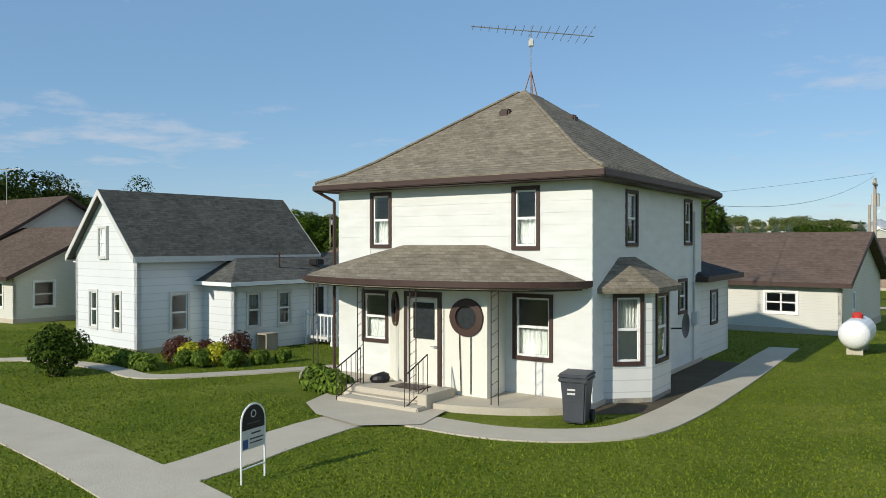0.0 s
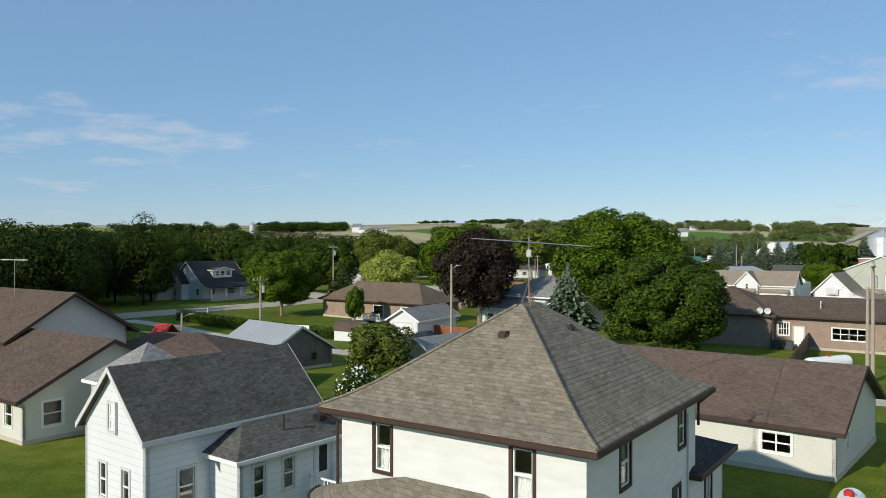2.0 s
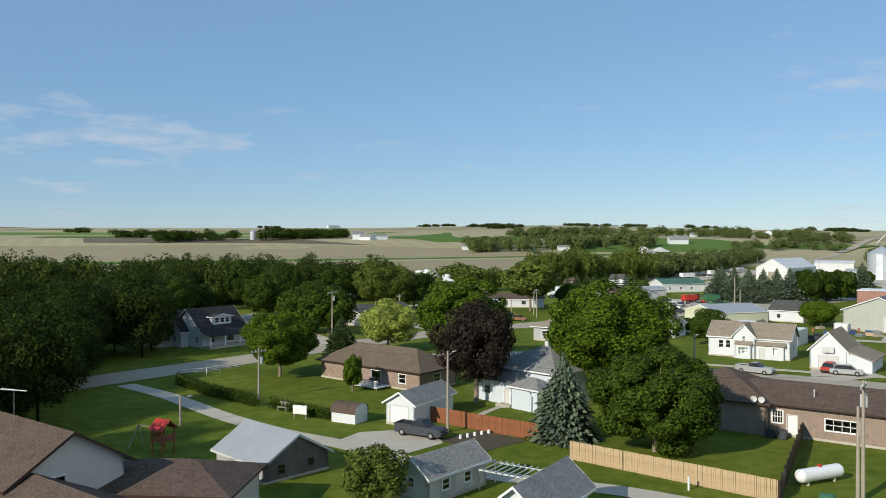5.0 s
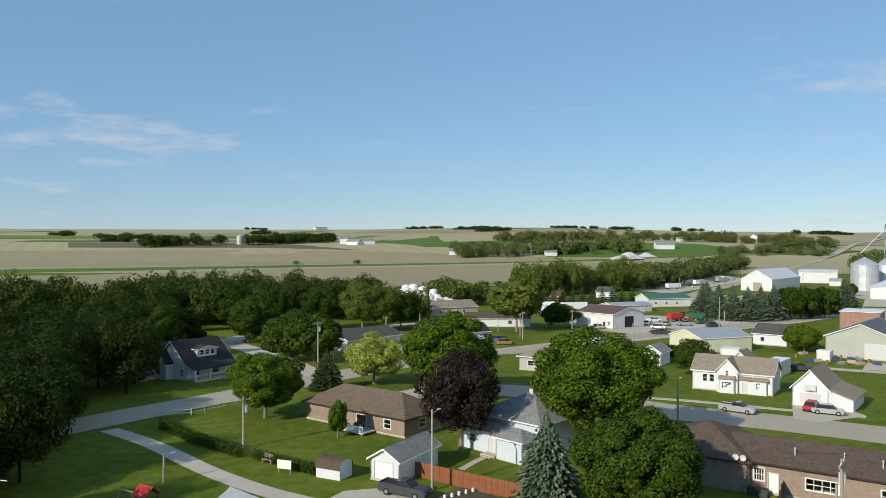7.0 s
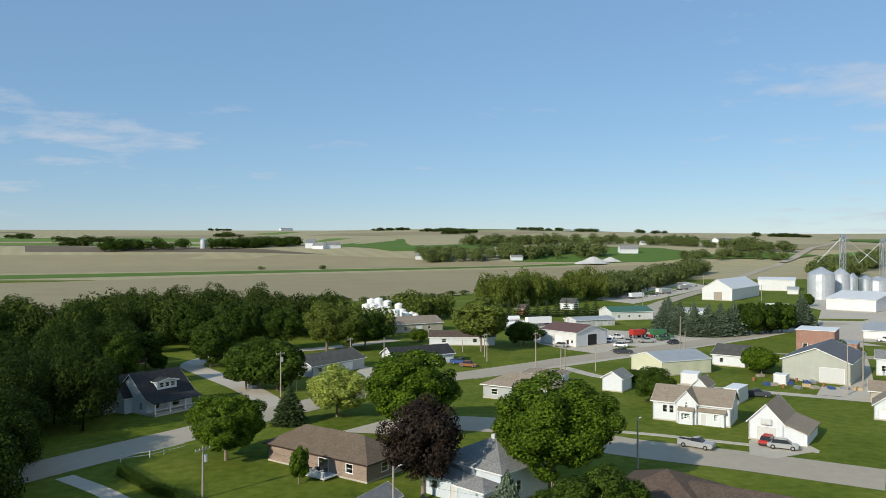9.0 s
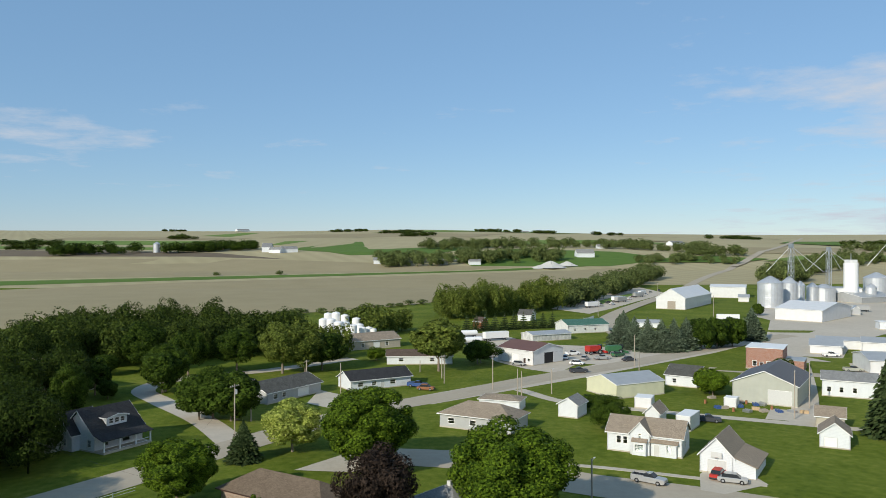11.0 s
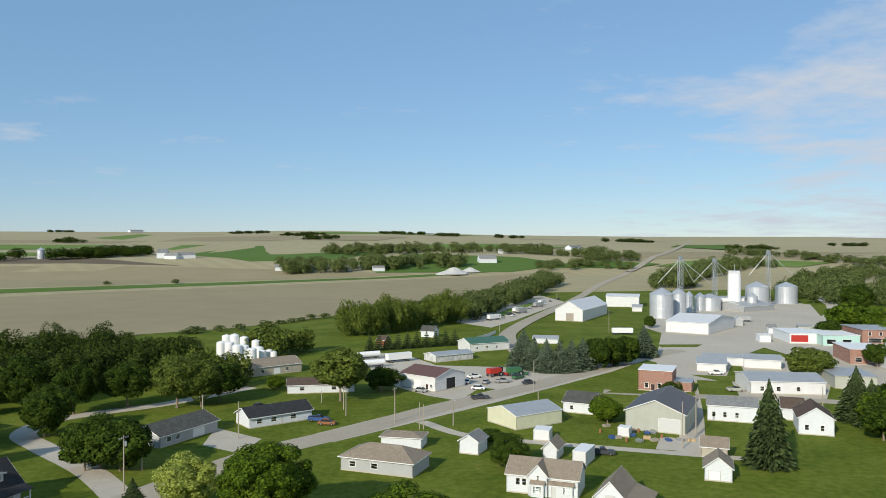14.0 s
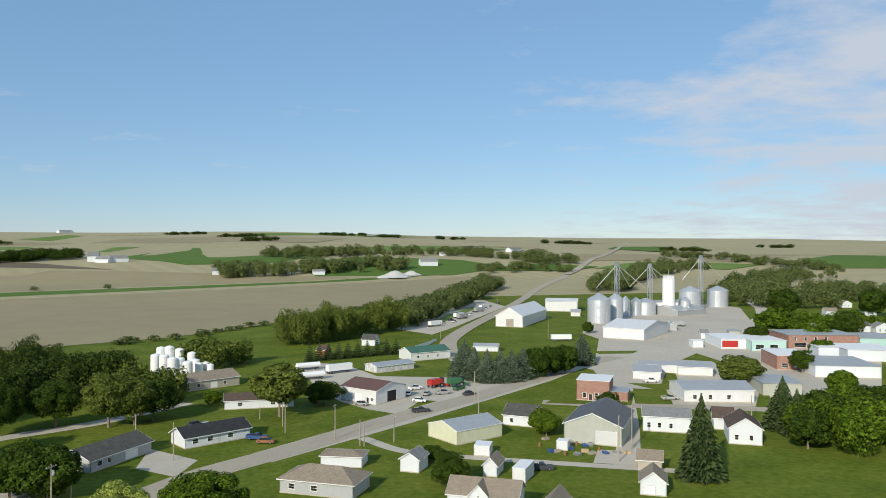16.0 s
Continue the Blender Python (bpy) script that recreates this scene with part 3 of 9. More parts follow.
def lay(name, pts, lift, material, label="", category="ground", kind="structure", thick=0.0):
    """A flat patch of ground between corners, a little proud of the land."""
    bm = bmesh.new()
    bm.faces.new([bm.verts.new((x, y, 0)) for x, y in pts])
    bmesh.ops.triangulate(bm, faces=list(bm.faces))
    cut_to_land(bm)
    for v in bm.verts:
        v.co.z = ground_z(v.co.x, v.co.y) + lift
    for f in bm.faces:
        f.normal_update()
        if f.normal.z < 0:
            f.normal_flip()
    if thick:
        r = bmesh.ops.extrude_face_region(bm, geom=list(bm.faces))
        for v in [q for q in r["geom"] if isinstance(q, bmesh.types.BMVert)]:
            v.co.z -= thick
    me = bpy.data.meshes.new(name)
    bm.to_mesh(me)
    bm.free()
    me.materials.append(M[material])
    return tagged(new(name, me), label, category, "", kind)


def smooth(pts, n=5):
    """A rounded line through the given turns."""
    p = [Vector(q) for q in pts]
    p = [p[0] * 2 - p[1], *p, p[-1] * 2 - p[-2]]
    out = []
    for i in range(1, len(p) - 2):
        for k in range(n):
            t = k / n
            a, b, c, d = p[i - 1:i + 3]
            out.append(0.5 * (2 * b + (c - a) * t + (2 * a - 5 * b + 4 * c - d) * t * t + (3 * b - a - 3 * c + d) * t ** 3))
    return out + [p[-2]]


def ribbon(name, pts, width, lift, material, label="", category="road", kind="structure", thick=0.0):
    """A road or path of one width along a line."""
    line = smooth(pts)
    lft, rgt = [], []
    for i, q in enumerate(line):
        d = (line[min(i + 1, len(line) - 1)] - line[max(i - 1, 0)]).normalized()
        nrm = Vector((-d.y, d.x)) * width / 2
        lft.append(q + nrm), rgt.append(q - nrm)
    bm = bmesh.new()
    va, vb = [bm.verts.new((*q, 0)) for q in lft], [bm.verts.new((*q, 0)) for q in rgt]
    for i in range(len(line) - 1):
        bm.faces.new((va[i], vb[i], vb[i + 1], va[i + 1]))
    cut_to_land(bm)
    for v in bm.verts:
        v.co.z = ground_z(v.co.x, v.co.y) + lift
    bmesh.ops.recalc_face_normals(bm, faces=bm.faces)
    if sum(f.normal.z for f in bm.faces) < 0:
        bmesh.ops.reverse_faces(bm, faces=list(bm.faces))
    if thick:
        r = bmesh.ops.extrude_face_region(bm, geom=list(bm.faces))
        for v in [q for q in r["geom"] if isinstance(q, bmesh.types.BMVert)]:
            v.co.z -= thick
    me = bpy.data.meshes.new(name)
    bm.to_mesh(me)
    bm.free()
    me.materials.append(M[material])
    return tagged(new(name, me), label, category, "", kind)


bm = bmesh.new()
ys, xs = [k for k, _ in KNOTS], SIDES
grid = [[bm.verts.new((x, y, ground_z(x, y))) for x in xs] for y in ys]
for i in range(len(ys) - 1):
    for j in range(len(xs) - 1):
        bm.faces.new((grid[i][j], grid[i][j + 1], grid[i + 1][j + 1], grid[i + 1][j]))
bmesh.ops.triangulate(bm, faces=list(bm.faces))
tagged(part("ground", bm, "grass"), "mown green lawn and open country to the horizon", "ground", "", "structure")


# ---- trees ----
def leaf_cloud(rng, centres, count, size, stretch=1.0, shell=False):
    """Many small leaf sprays: bent three-pointed blades over the clumps of a crown. A shell keeps to the outer side of the clumps, with larger sprays in its heart. Twice count, at three quarters of the size."""
    n = 2 * count
    g = np.random.default_rng(rng.randrange(10 ** 6))
    c = np.array([q[0] for q in centres], float)
    r = np.array([q[1] for q in centres], float)
    k = g.choice(len(c), n, p=r ** 2 / (r ** 2).sum())
    u = g.normal(size=(n, 3))
    u /= np.linalg.norm(u, axis=1)[:, None]
    inner = np.zeros(n, bool)
    if shell:
        ax = c[k] / np.maximum(np.linalg.norm(c[k], axis=1), 1e-3)[:, None]
        d = (u * ax).sum(1)
        u = np.where((d < -0.25)[:, None], u - 2 * d[:, None] * ax, u)
        inner = g.random(n) < 0.10
        rad = r[k] * (0.80 + 0.30 * g.random(n) ** 1.3)
    else:
        rad = r[k] * (0.55 + 0.50 * g.random(n) ** 0.6)
    p = c[k] + u * rad[:, None] * np.array((1, 1, stretch))
    p = np.where(inner[:, None], c[k] * g.uniform(0.25, 0.95, n)[:, None], p)
    j = 0.5 if shell else 0.7
    nrm = u + np.stack([g.uniform(-j, j, n), g.uniform(-j, j, n), g.uniform(-.35, .65, n)], 1)
    nrm /= np.linalg.norm(nrm, axis=1)[:, None]
    e1 = np.cross(nrm, g.normal(size=(n, 3)))
    e1 /= np.linalg.norm(e1, axis=1)[:, None]
    e2 = np.cross(nrm, e1)
    s = (0.75 * size * g.uniform(0.6, 1.35, n) * np.where(inner, 2.4, 1.0))[:, None]
    pts = np.stack([p - e1 * s, p + e1 * s * 0.9 + e2 * s * 0.55 + nrm * s * 0.2, p + e1 * s * 0.2 - e2 * s * 0.95], 1).reshape(-1, 3)
    return [Vector(q) for q in pts.tolist()], [(3 * q, 3 * q + 1, 3 * q + 2) for q in range(n)]


def crown_centres(rng, n, sx, sz, low=-0.8):
    """Boughs as clumps over a rounded crown of radius 1 with a lobed, uneven edge."""
    out = []
    base = math.sqrt(4.6 / n)
    p1, p2 = rng.random() * 6.28, rng.random() * 6.28
    for i in range(n):
        z = low + (1 - low) * (i + rng.random()) / n
        a = i * 2.39996 + rng.uniform(-.5, .5)
        flat = math.sqrt(max(0.0, 1 - z * z))
        lobe = 1 + 0.10 * math.sin(3 * a + p1) + 0.07 * math.sin(5 * a + 4 * z + p2)
        far = (0.42 if i % 6 == 0 else rng.uniform(0.62, 0.86)) * lobe
        k = base * rng.uniform(0.62, 1.2)
        out.append(((flat * math.cos(a) * far * sx, flat * math.sin(a) * far * sx, z * far * sz), k))
    return out


def mesh_of(name, verts, faces, material):
    me = bpy.data.meshes.new(name)
    me.from_pydata([tuple(v) for v in verts], [], faces)
    me.materials.append(M[material])
    return me


CROWNS, TRUNKS = {}, {}


def crown_mesh(material, variant, leaves, size):
    """A crown of radius 1 and half-height 1 about its middle."""
    key = (material, variant, leaves)
    if key not in CROWNS:
        rng = random.Random(hash((variant, leaves)) % 1000 + 7)
        CROWNS[key] = mesh_of("crown", *leaf_cloud(rng, crown_centres(rng, 110 if leaves > 10000 else 72, 0.80, 0.84, -0.95), leaves, size, shell=True), material)
    return CROWNS[key]


def trunk_mesh(variant):
    """A tapered, forking trunk of height 1 with limbs that reach into the crown."""
    if variant not in TRUNKS:
        rng = random.Random(variant + 50)
        bm = bmesh.new()
        tube(bm, (0, 0, -0.05), (0.005, 0, 0.22), 0.030, 0.022, 9)
        tube(bm, (0.005, 0, 0.21), (0.0, 0.01, 0.70), 0.022, 0.006, 8)
        for i in range(7):
            a = i * 2.4 + rng.random()
            z0 = rng.uniform(0.2, 0.45)
            tip = Vector((math.cos(a) * rng.uniform(.16, .30), math.sin(a) * rng.uniform(.16, .30), z0 + rng.uniform(.2, .4)))
            mid = Vector((tip.x * 0.45, tip.y * 0.45, z0 + (tip.z - z0) * 0.4))
            tube(bm, (0, 0, z0), mid, 0.013, 0.009, 6), tube(bm, mid, tip, 0.009, 0.003, 6)
        me = bpy.data.meshes.new("trunk")
        bm.to_mesh(me)
        bm.free()
        me.materials.append(M["bark"])
        TRUNKS[variant] = me
    return TRUNKS[variant]


def tree(x, y, height, width, leaf="maple", label="leafy green shade tree in full leaf", leaves=5000, size=0.075, variant=0, bare=0.09, name="tree", group="trees of the town"):
    """A broadleaf tree: trunk with limbs under a crown of leaf sprays; bare is the share of clear trunk."""
    ob = thing(name, pose(x, y, ground_z(x, y), 0, 0, (x * 37 + y * 17) % 360), label, "tree", group)
    tr = new("trunk", trunk_mesh(variant % 3))
    tr.parent, tr.scale = ob, (height * 0.9, height * 0.9, height)
    cr = new("crown", crown_mesh(leaf, variant, leaves, size))
    cr.parent = ob
    half = height * (1 - bare) / 2
    cr.location, cr.scale = (0, 0, height - half * 0.97), (width * 0.54, width * 0.54, half * 1.06)
    return ob


CONES = {}


def conifer(x, y, height, width, leaf="spruce", label="conical spruce tree with drooping branches", rows=24, name="spruce_tree", group="trees of the town"):
    """A spruce: straight trunk and tiers of drooping needle sprays that narrow to a tip."""
    key = (leaf, rows)
    if key not in CONES:
        rng = random.Random(rows)
        verts, faces = [], []
        for i in range(rows):
            f = i / (rows - 1)
            z, r = 0.06 + 0.93 * f, (1 - f) ** 0.85 * (0.92 + 0.16 * rng.random()) + 0.03
            n = max(8, int(62 * (1 - f) + 8))
            for k in range(n):
                a = 2 * math.pi * (k + rng.random()) / n
                rr = r * rng.uniform(0.78, 1.08)
                d, sd = Vector((math.cos(a), math.sin(a), 0)), Vector((-math.sin(a), math.cos(a), 0))
                for j in range(6):
                    q = (j + 0.5) / 6
                    c = d * rr * q + Vector((0, 0, z - (0.10 * q - 0.05 * q * q) * (1 - f) + rng.uniform(-.026, .026)))
                    wv = 0.062 * (0.5 + (1 - f)) * (0.55 + 0.9 * math.sin(math.pi * min(1, q + 0.15)))
                    e1, e2 = d * rr * 0.13 + Vector((0, 0, -0.012)), sd * wv * rng.uniform(.7, 1.3) + Vector((0, 0, rng.uniform(-.02, .02)))
                    b = len(verts)
                    verts += [c - e1, c + e2, c + e1, c - e2]
                    faces.append((b, b + 1, b + 2, b + 3))
        bm = bmesh.new()
        tube(bm, (0, 0, -0.03), (0, 0, 0.97), 0.022, 0.004, 7)
        me = bpy.data.meshes.new("trunk")
        bm.to_mesh(me)
        bm.free()
        me.materials.append(M["bark"])
        CONES[key] = (mesh_of("needles", verts, faces, leaf), me)
    ob = thing(name, pose(x, y, ground_z(x, y), 0, 0, (x * 31 + y * 13) % 360), label, "tree", group)
    for nm, me in zip(("needles", "trunk"), CONES[key]):
        o = new(nm, me)
        o.parent, o.scale = ob, (width / 2, width / 2, height)
    return ob


def woods(name, label, spots, leaf, leaves=260, size=0.17, seed=1):
    """Far woodland as one mass of separate crowns. spots: (x, y, height, width)."""
    rng = random.Random(seed)
    verts, faces = [], []
    kinds = []
    for k in range(5):
        kinds.append(leaf_cloud(rng, crown_centres(rng, 60 if leaves > 800 else 26, 0.80, 0.84, -0.95), leaves, size * 0.86, shell=True))
    for x, y, h, w in spots:
        vs, fs = kinds[rng.randrange(5)]
        b, gz_ = len(verts), ground_z(x, y)
        ca, sa = math.cos(x), math.sin(x)
        verts += [(x + (v.x * ca - v.y * sa) * w / 2, y + (v.x * sa + v.y * ca) * w / 2, gz_ + h * 0.53 + v.z * h * 0.5) for v in vs]
        faces += [tuple(i + b for i in f) for f in fs]
        k = len(verts)
        for i in range(4):
            a = i * math.pi / 2
            verts += [(x + 0.2 * math.cos(a), y + 0.2 * math.sin(a), gz_ - 0.3), (x + 0.1 * math.cos(a), y + 0.1 * math.sin(a), gz_ + h * 0.6)]
        faces += [(k + 2 * i, k + (2 * i + 2) % 8, k + (2 * i + 3) % 8, k + 2 * i + 1) for i in range(4)]
    return tagged(new(name, mesh_of(name, verts, faces, leaf)), label, "trees", "", "stuff")


def along(pts, step, wide, h, w, seed=1, uneven=1.0):
    """Places for trees along a line of turns: spread over a belt of the given breadth, some taller, some lower."""
    rng = random.Random(seed)
    out = []
    for (ax, ay), (bx, by) in zip(pts, pts[1:]):
        ln = math.hypot(bx - ax, by - ay)
        for i in range(max(1, int(ln / step))):
            t = rng.random()
            nx, ny = -(by - ay) / ln, (bx - ax) / ln
            o = rng.uniform(-wide / 2, wide / 2)
            k = rng.choice((0.6, 0.75, 0.88, 1.0, 1.05, 1.1)) * rng.uniform(0.93, 1.07)
            k = 0.95 + (k - 0.95) * uneven
            out.append((ax + (bx - ax) * t + nx * o, ay + (by - ay) * t + ny * o, h * k * rng.uniform(.92, 1.08), w * k))
    return out


# ---- grain elevator and tanks ----
def grain_bin(x, y, r, h):
    """A corrugated steel bin with a conical roof, ribs and a roof hatch."""
    ob = thing("grain_bin", pose(x, y, ground_z(x, y)), "round galvanised steel grain bin with a conical roof", "grain bin", "grain bins of the elevator")
    bm = bmesh.new()
    prof = [(r, -0.3)]
    n = max(6, int(h * 0.78 / 1.1))
    for i in range(n):
        z = h * 0.78 * i / n
        prof += [(r + 0.05, z + 0.1), (r + 0.05, z + h * 0.78 / n - 0.12), (r, z + h * 0.78 / n)]
    lathe(bm, prof, 28)
    part("wall", bm, "galvanised", ob)
    bm = bmesh.new()
    lathe(bm, [(r + 0.25, h * 0.775), (r + 0.25, h * 0.785), (r * 0.12, h * 0.985), (r * 0.12, h), (0, h)], 28)
    rf = part("roof", bm, "galvanised", ob)
    bm = bmesh.new()
    for i in range(14):
        a = 2 * math.pi * i / 14
        tube(bm, (math.cos(a) * r * 1.02, math.sin(a) * r * 1.02, h * 0.795), (math.cos(a) * r * 0.14, math.sin(a) * r * 0.14, h * 0.99), 0.09, 0.09, 4)
    part("rib", bm, "steel", rf)
    bm = bmesh.new()
    for k in (-0.3, 0.3):
        tube(bm, (k, -r - 0.15, 0), (k, -r - 0.15, h * 0.8), 0.05, 0.05, 4)
    part("ladder", bm, "steel", ob)
    return ob


def silo_tower(x, y, r, h):
    ob = thing("concrete_silo", pose(x, y, ground_z(x, y)), "tall white concrete grain silo with a head house", "silo")
    bm = bmesh.new()
    lathe(bm, [(r, -0.3), (r, h * 0.9), (r * 1.02, h * 0.9), (r * 1.02, h * 0.915), (0, h * 0.915)], 28)
    part("shaft", bm, "tank_white", ob)
    part("head_house", boxed((-r * 0.62, -r * 0.62, h * 0.91, r * 0.62, r * 0.62, h)), "white_metal", ob)
    bm = bmesh.new()
    tube(bm, (0, 0, h), (0, 0, h * 1.16), 0.35, 0.2, 6)
    part("mast", bm, "steel", ob)
    return ob


def leg_tower(x, y, h):
    """A bucket elevator: lattice mast with spouts running down to the bins."""
    ob = thing("bucket_elevator", pose(x, y, ground_z(x, y)), "steel bucket elevator mast with long grain spouts", "elevator leg", "elevator legs")
    bm = bmesh.new()
    s = 1.3
    cs = ((-s, -s), (s, -s), (s, s), (-s, s))
    for cx, cy in cs:
        tube(bm, (cx, cy, -0.2), (cx, cy, h), 0.16, 0.16, 5)
    n = int(h / 3)
    for i in range(n):
        z = h * i / n
        for k in range(4):
            a, b = cs[k], cs[(k + 1) % 4]
            tube(bm, (*a, z), (*b, z + h / n), 0.09, 0.09, 4), tube(bm, (*a, z), (*b, z), 0.09, 0.09, 4)
    part("mast", bm, "steel", ob)
    part("head", rounded((-1.5, -1.0, h - 0.5, 1.5, 1.0, h + 2.2), r=0.4), "steel", ob)
    for dx, dy in ((-14, 5), (16, 9), (-8, -10), (20, -4)):
        bm = bmesh.new()
        tube(bm, (0, 0, h + 0.5), (dx, dy, h * 0.58), 0.16, 0.16, 6)
        part("spout", bm, "galvanised", ob)
    return ob


def liquid_tank(x, y, r, h):
    ob = thing("storage_tank", pose(x, y, ground_z(x, y)), "upright white storage tank with a domed top", "tank", "white storage tanks")
    bm = bmesh.new()
    lathe(bm, [(r, -0.2), (r, h * 0.45), (r + 0.04, h * 0.45), (r + 0.04, h * 0.47), (r, h * 0.47), (r, h * 0.93), (r * 0.8, h * 0.97), (r * 0.35, h), (0, h)], 20)
    part("shell", bm, "tank_white", ob)
    bm = bmesh.new()
    lathe(bm, [(0.35, h * 0.98), (0.35, h + 0.25), (0, h + 0.25)], 10)
    part("hatch", bm, "grey_white", ob)
    return ob


# ---- street and yard things ----
def utility_pole(x, y, h, transformer=False, arm=True, lamp=False):
    """A weathered wooden pole with its crossarm, insulators and, on some, a transformer or a lamp."""
    ob = thing("utility_pole", pose(x, y, ground_z(x, y), 0, 0, 54), "weathered wooden utility pole" + (" with a grey transformer" if transformer else " beside the street"), "utility pole", "utility poles")
    bm = bmesh.new()
    tube(bm, (0, 0, -0.4), (0, 0, h), 0.16, 0.10, 10)
    part("pole", bm, "pole_wood", ob)
    if arm:
        part("crossarm", boxed((-1.2, -0.06, h - 0.55, 1.2, 0.06, h - 0.42)), "pole_wood", ob)
        for k in (-1.1, -0.5, 0.5, 1.1):
            bm = bmesh.new()
            lathe(bm, [(0.03, h - 0.42), (0.06, h - 0.36), (0.05, h - 0.25), (0, h - 0.22)], 8, (k, 0))
            part("insulator", bm, "grey_white", ob)
    if transformer:
        bm = bmesh.new()
        lathe(bm, [(0, h - 2.1), (0.26, h - 2.1), (0.28, h - 2.0), (0.28, h - 1.25), (0.24, h - 1.15), (0, h - 1.1)], 14, (0.38, 0))
        part("transformer", bm, "grey_white", ob)
    if lamp:
        bm = bmesh.new()
        tube(bm, (0, 0, h - 0.5), (1.1, 0, h - 0.15), 0.03, 0.03, 6)
        part("lamp_arm", bm, "steel", ob)
        part("lamp_head", rounded((0.95, -0.12, h - 0.24, 1.5, 0.12, h - 0.12), r=0.04), "grey_white", ob)
    return ob


def loft(bm, sections):
    """A closed body through cross sections of equal point counts."""
    rings = [[bm.verts.new(p) for p in s] for s in sections]
    n = len(rings[0])
    for a, b in zip(rings, rings[1:]):
        for i in range(n):
            bm.faces.new((a[i], a[(i + 1) % n], b[(i + 1) % n], b[i]))
    bm.faces.new(rings[0][::-1]), bm.faces.new(rings[-1])


def wheels_at(ob, spots, r, wide):
    for x, y in spots:
        bm = bmesh.new()
        tube(bm, (x - wide / 2, y, r), (x + wide / 2, y, r), r, r, 14)
        wh = part("wheel", bm, "rubber", ob)
        bm = bmesh.new()
        tube(bm, (x - wide / 2 - 0.01, y, r), (x + wide / 2 + 0.01, y, r), r * 0.55, r * 0.55, 10)
        part("rim", bm, "steel", wh)


def vehicle(x, y, turn, kind, mat, label):
    """Parked vehicles: lofted bodies with a glazed cab, wheels, lights and bumpers; y runs along the vehicle."""
    ob = thing({"car": "car", "pickup": "pickup_truck", "tanker": "tanker_trailer", "semi": "semi_trailer", "combine": "farm_machine"}[kind], pose(x, y, ground_z(x, y) + 0.06, 0, 0, turn + 90), label, "vehicle")

    def sect_(yy, half, zlo, zhi, r=0.1):
        return [(-half, yy, zlo), (half, yy, zlo), (half, yy, zhi - r), (half - r, yy, zhi), (-half + r, yy, zhi), (-half, yy, zhi - r)]
    if kind in ("car", "pickup"):
        ln = 4.6 if kind == "car" else 5.6
        h1 = 0.95 if kind == "car" else 1.1
        bm = bmesh.new()
        loft(bm, [sect_(-ln / 2, 0.78, 0.4, h1 - 0.18), sect_(-ln / 2 + 0.3, 0.88, 0.28, h1 - 0.05), sect_(-ln * 0.18, 0.9, 0.28, h1), sect_(ln * 0.25, 0.9, 0.28, h1), sect_(ln / 2 - 0.15, 0.88, 0.3, h1), sect_(ln / 2, 0.8, 0.4, h1 - 0.1)])
        body = part("body", bm, mat, ob)
        a, b = (-0.28 * ln, 0.36 * ln) if kind == "car" else (-0.22 * ln, 0.10 * ln)
        bm = bmesh.new()
        loft(bm, [sect_(a, 0.80, h1 - 0.04, h1 + 0.02, 0.02), sect_(a + 0.65, 0.72, h1 - 0.04, h1 + 0.55), sect_(b - 0.5, 0.72, h1 - 0.04, h1 + 0.58), sect_(b, 0.80, h1 - 0.04, h1 + 0.02 if kind == "car" else h1 + 0.5, 0.02)])
        part("glazing", bm, "dark_glass", body)
        bm = rounded((-0.66, a + 0.68, h1 + 0.53, 0.66, b - 0.42, h1 + 0.63), r=0.04)
        part("roof", bm, mat, body)
        if kind == "pickup":
            part("bed_liner", boxed((-0.78, b + 0.1, h1 - 0.02, 0.78, ln / 2 - 0.12, h1 + 0.012)), "rubber", body)
            for q in ((-0.9, b + 0.05, h1 - 0.02, -0.8, ln / 2 - 0.05, h1 + 0.14), (0.8, b + 0.05, h1 - 0.02, 0.9, ln / 2 - 0.05, h1 + 0.14), (-0.8, ln / 2 - 0.12, h1 - 0.02, 0.8, ln / 2 - 0.04, h1 + 0.14)):
                part("bed_side", rounded(q, r=0.02), mat, body)
        for k in (-0.6, 0.6):
            part("headlight", rounded((k - 0.16, -ln / 2 - 0.015, 0.62, k + 0.16, -ln / 2 + 0.06, 0.76), r=0.02), "grey_white", body)
            part("tail_light", rounded((k - 0.1, ln / 2 - 0.05, 0.62, k + 0.1, ln / 2 + 0.015, 0.84), r=0.02), "red", body)
        for s_ in (-1, 1):
            part("bumper", rounded((-0.85, s_ * ln / 2 - 0.08, 0.36, 0.85, s_ * ln / 2 + 0.08, 0.52), r=0.03), "dark_grey", body)
        wheels_at(ob, [(sx * 0.82, sy * ln * 0.31) for sx in (-1, 1) for sy in (-1, 1)], 0.36, 0.24)
    elif kind == "tanker":
        bm = bmesh.new()
        tube(bm, (0, -5, 1.9), (0, 5, 1.9), 1.15, 1.15, 20)
        part("tank", bm, mat, ob)
        for yy in (-5, 5):
            bm = bmesh.new()
            tube(bm, (0, yy, 1.9), (0, yy * 1.06, 1.9), 1.15, 0.6, 20)
            part("tank_end", bm, mat, ob)
        part("chassis", boxed((-0.5, -4.6, 0.5, 0.5, 4.6, 0.8)), "dark_grey", ob)
        wheels_at(ob, [(sx * 0.95, yy) for sx in (-1, 1) for yy in (3.2, 4.3, -3.6)], 0.5, 0.3)
    elif kind == "semi":
        part("box", rounded((-1.25, -5.5, 1.05, 1.25, 5.5, 3.6), r=0.05), mat, ob)
        part("chassis", boxed((-0.5, -5.2, 0.6, 0.5, 5.2, 1.04)), "dark_grey", ob)
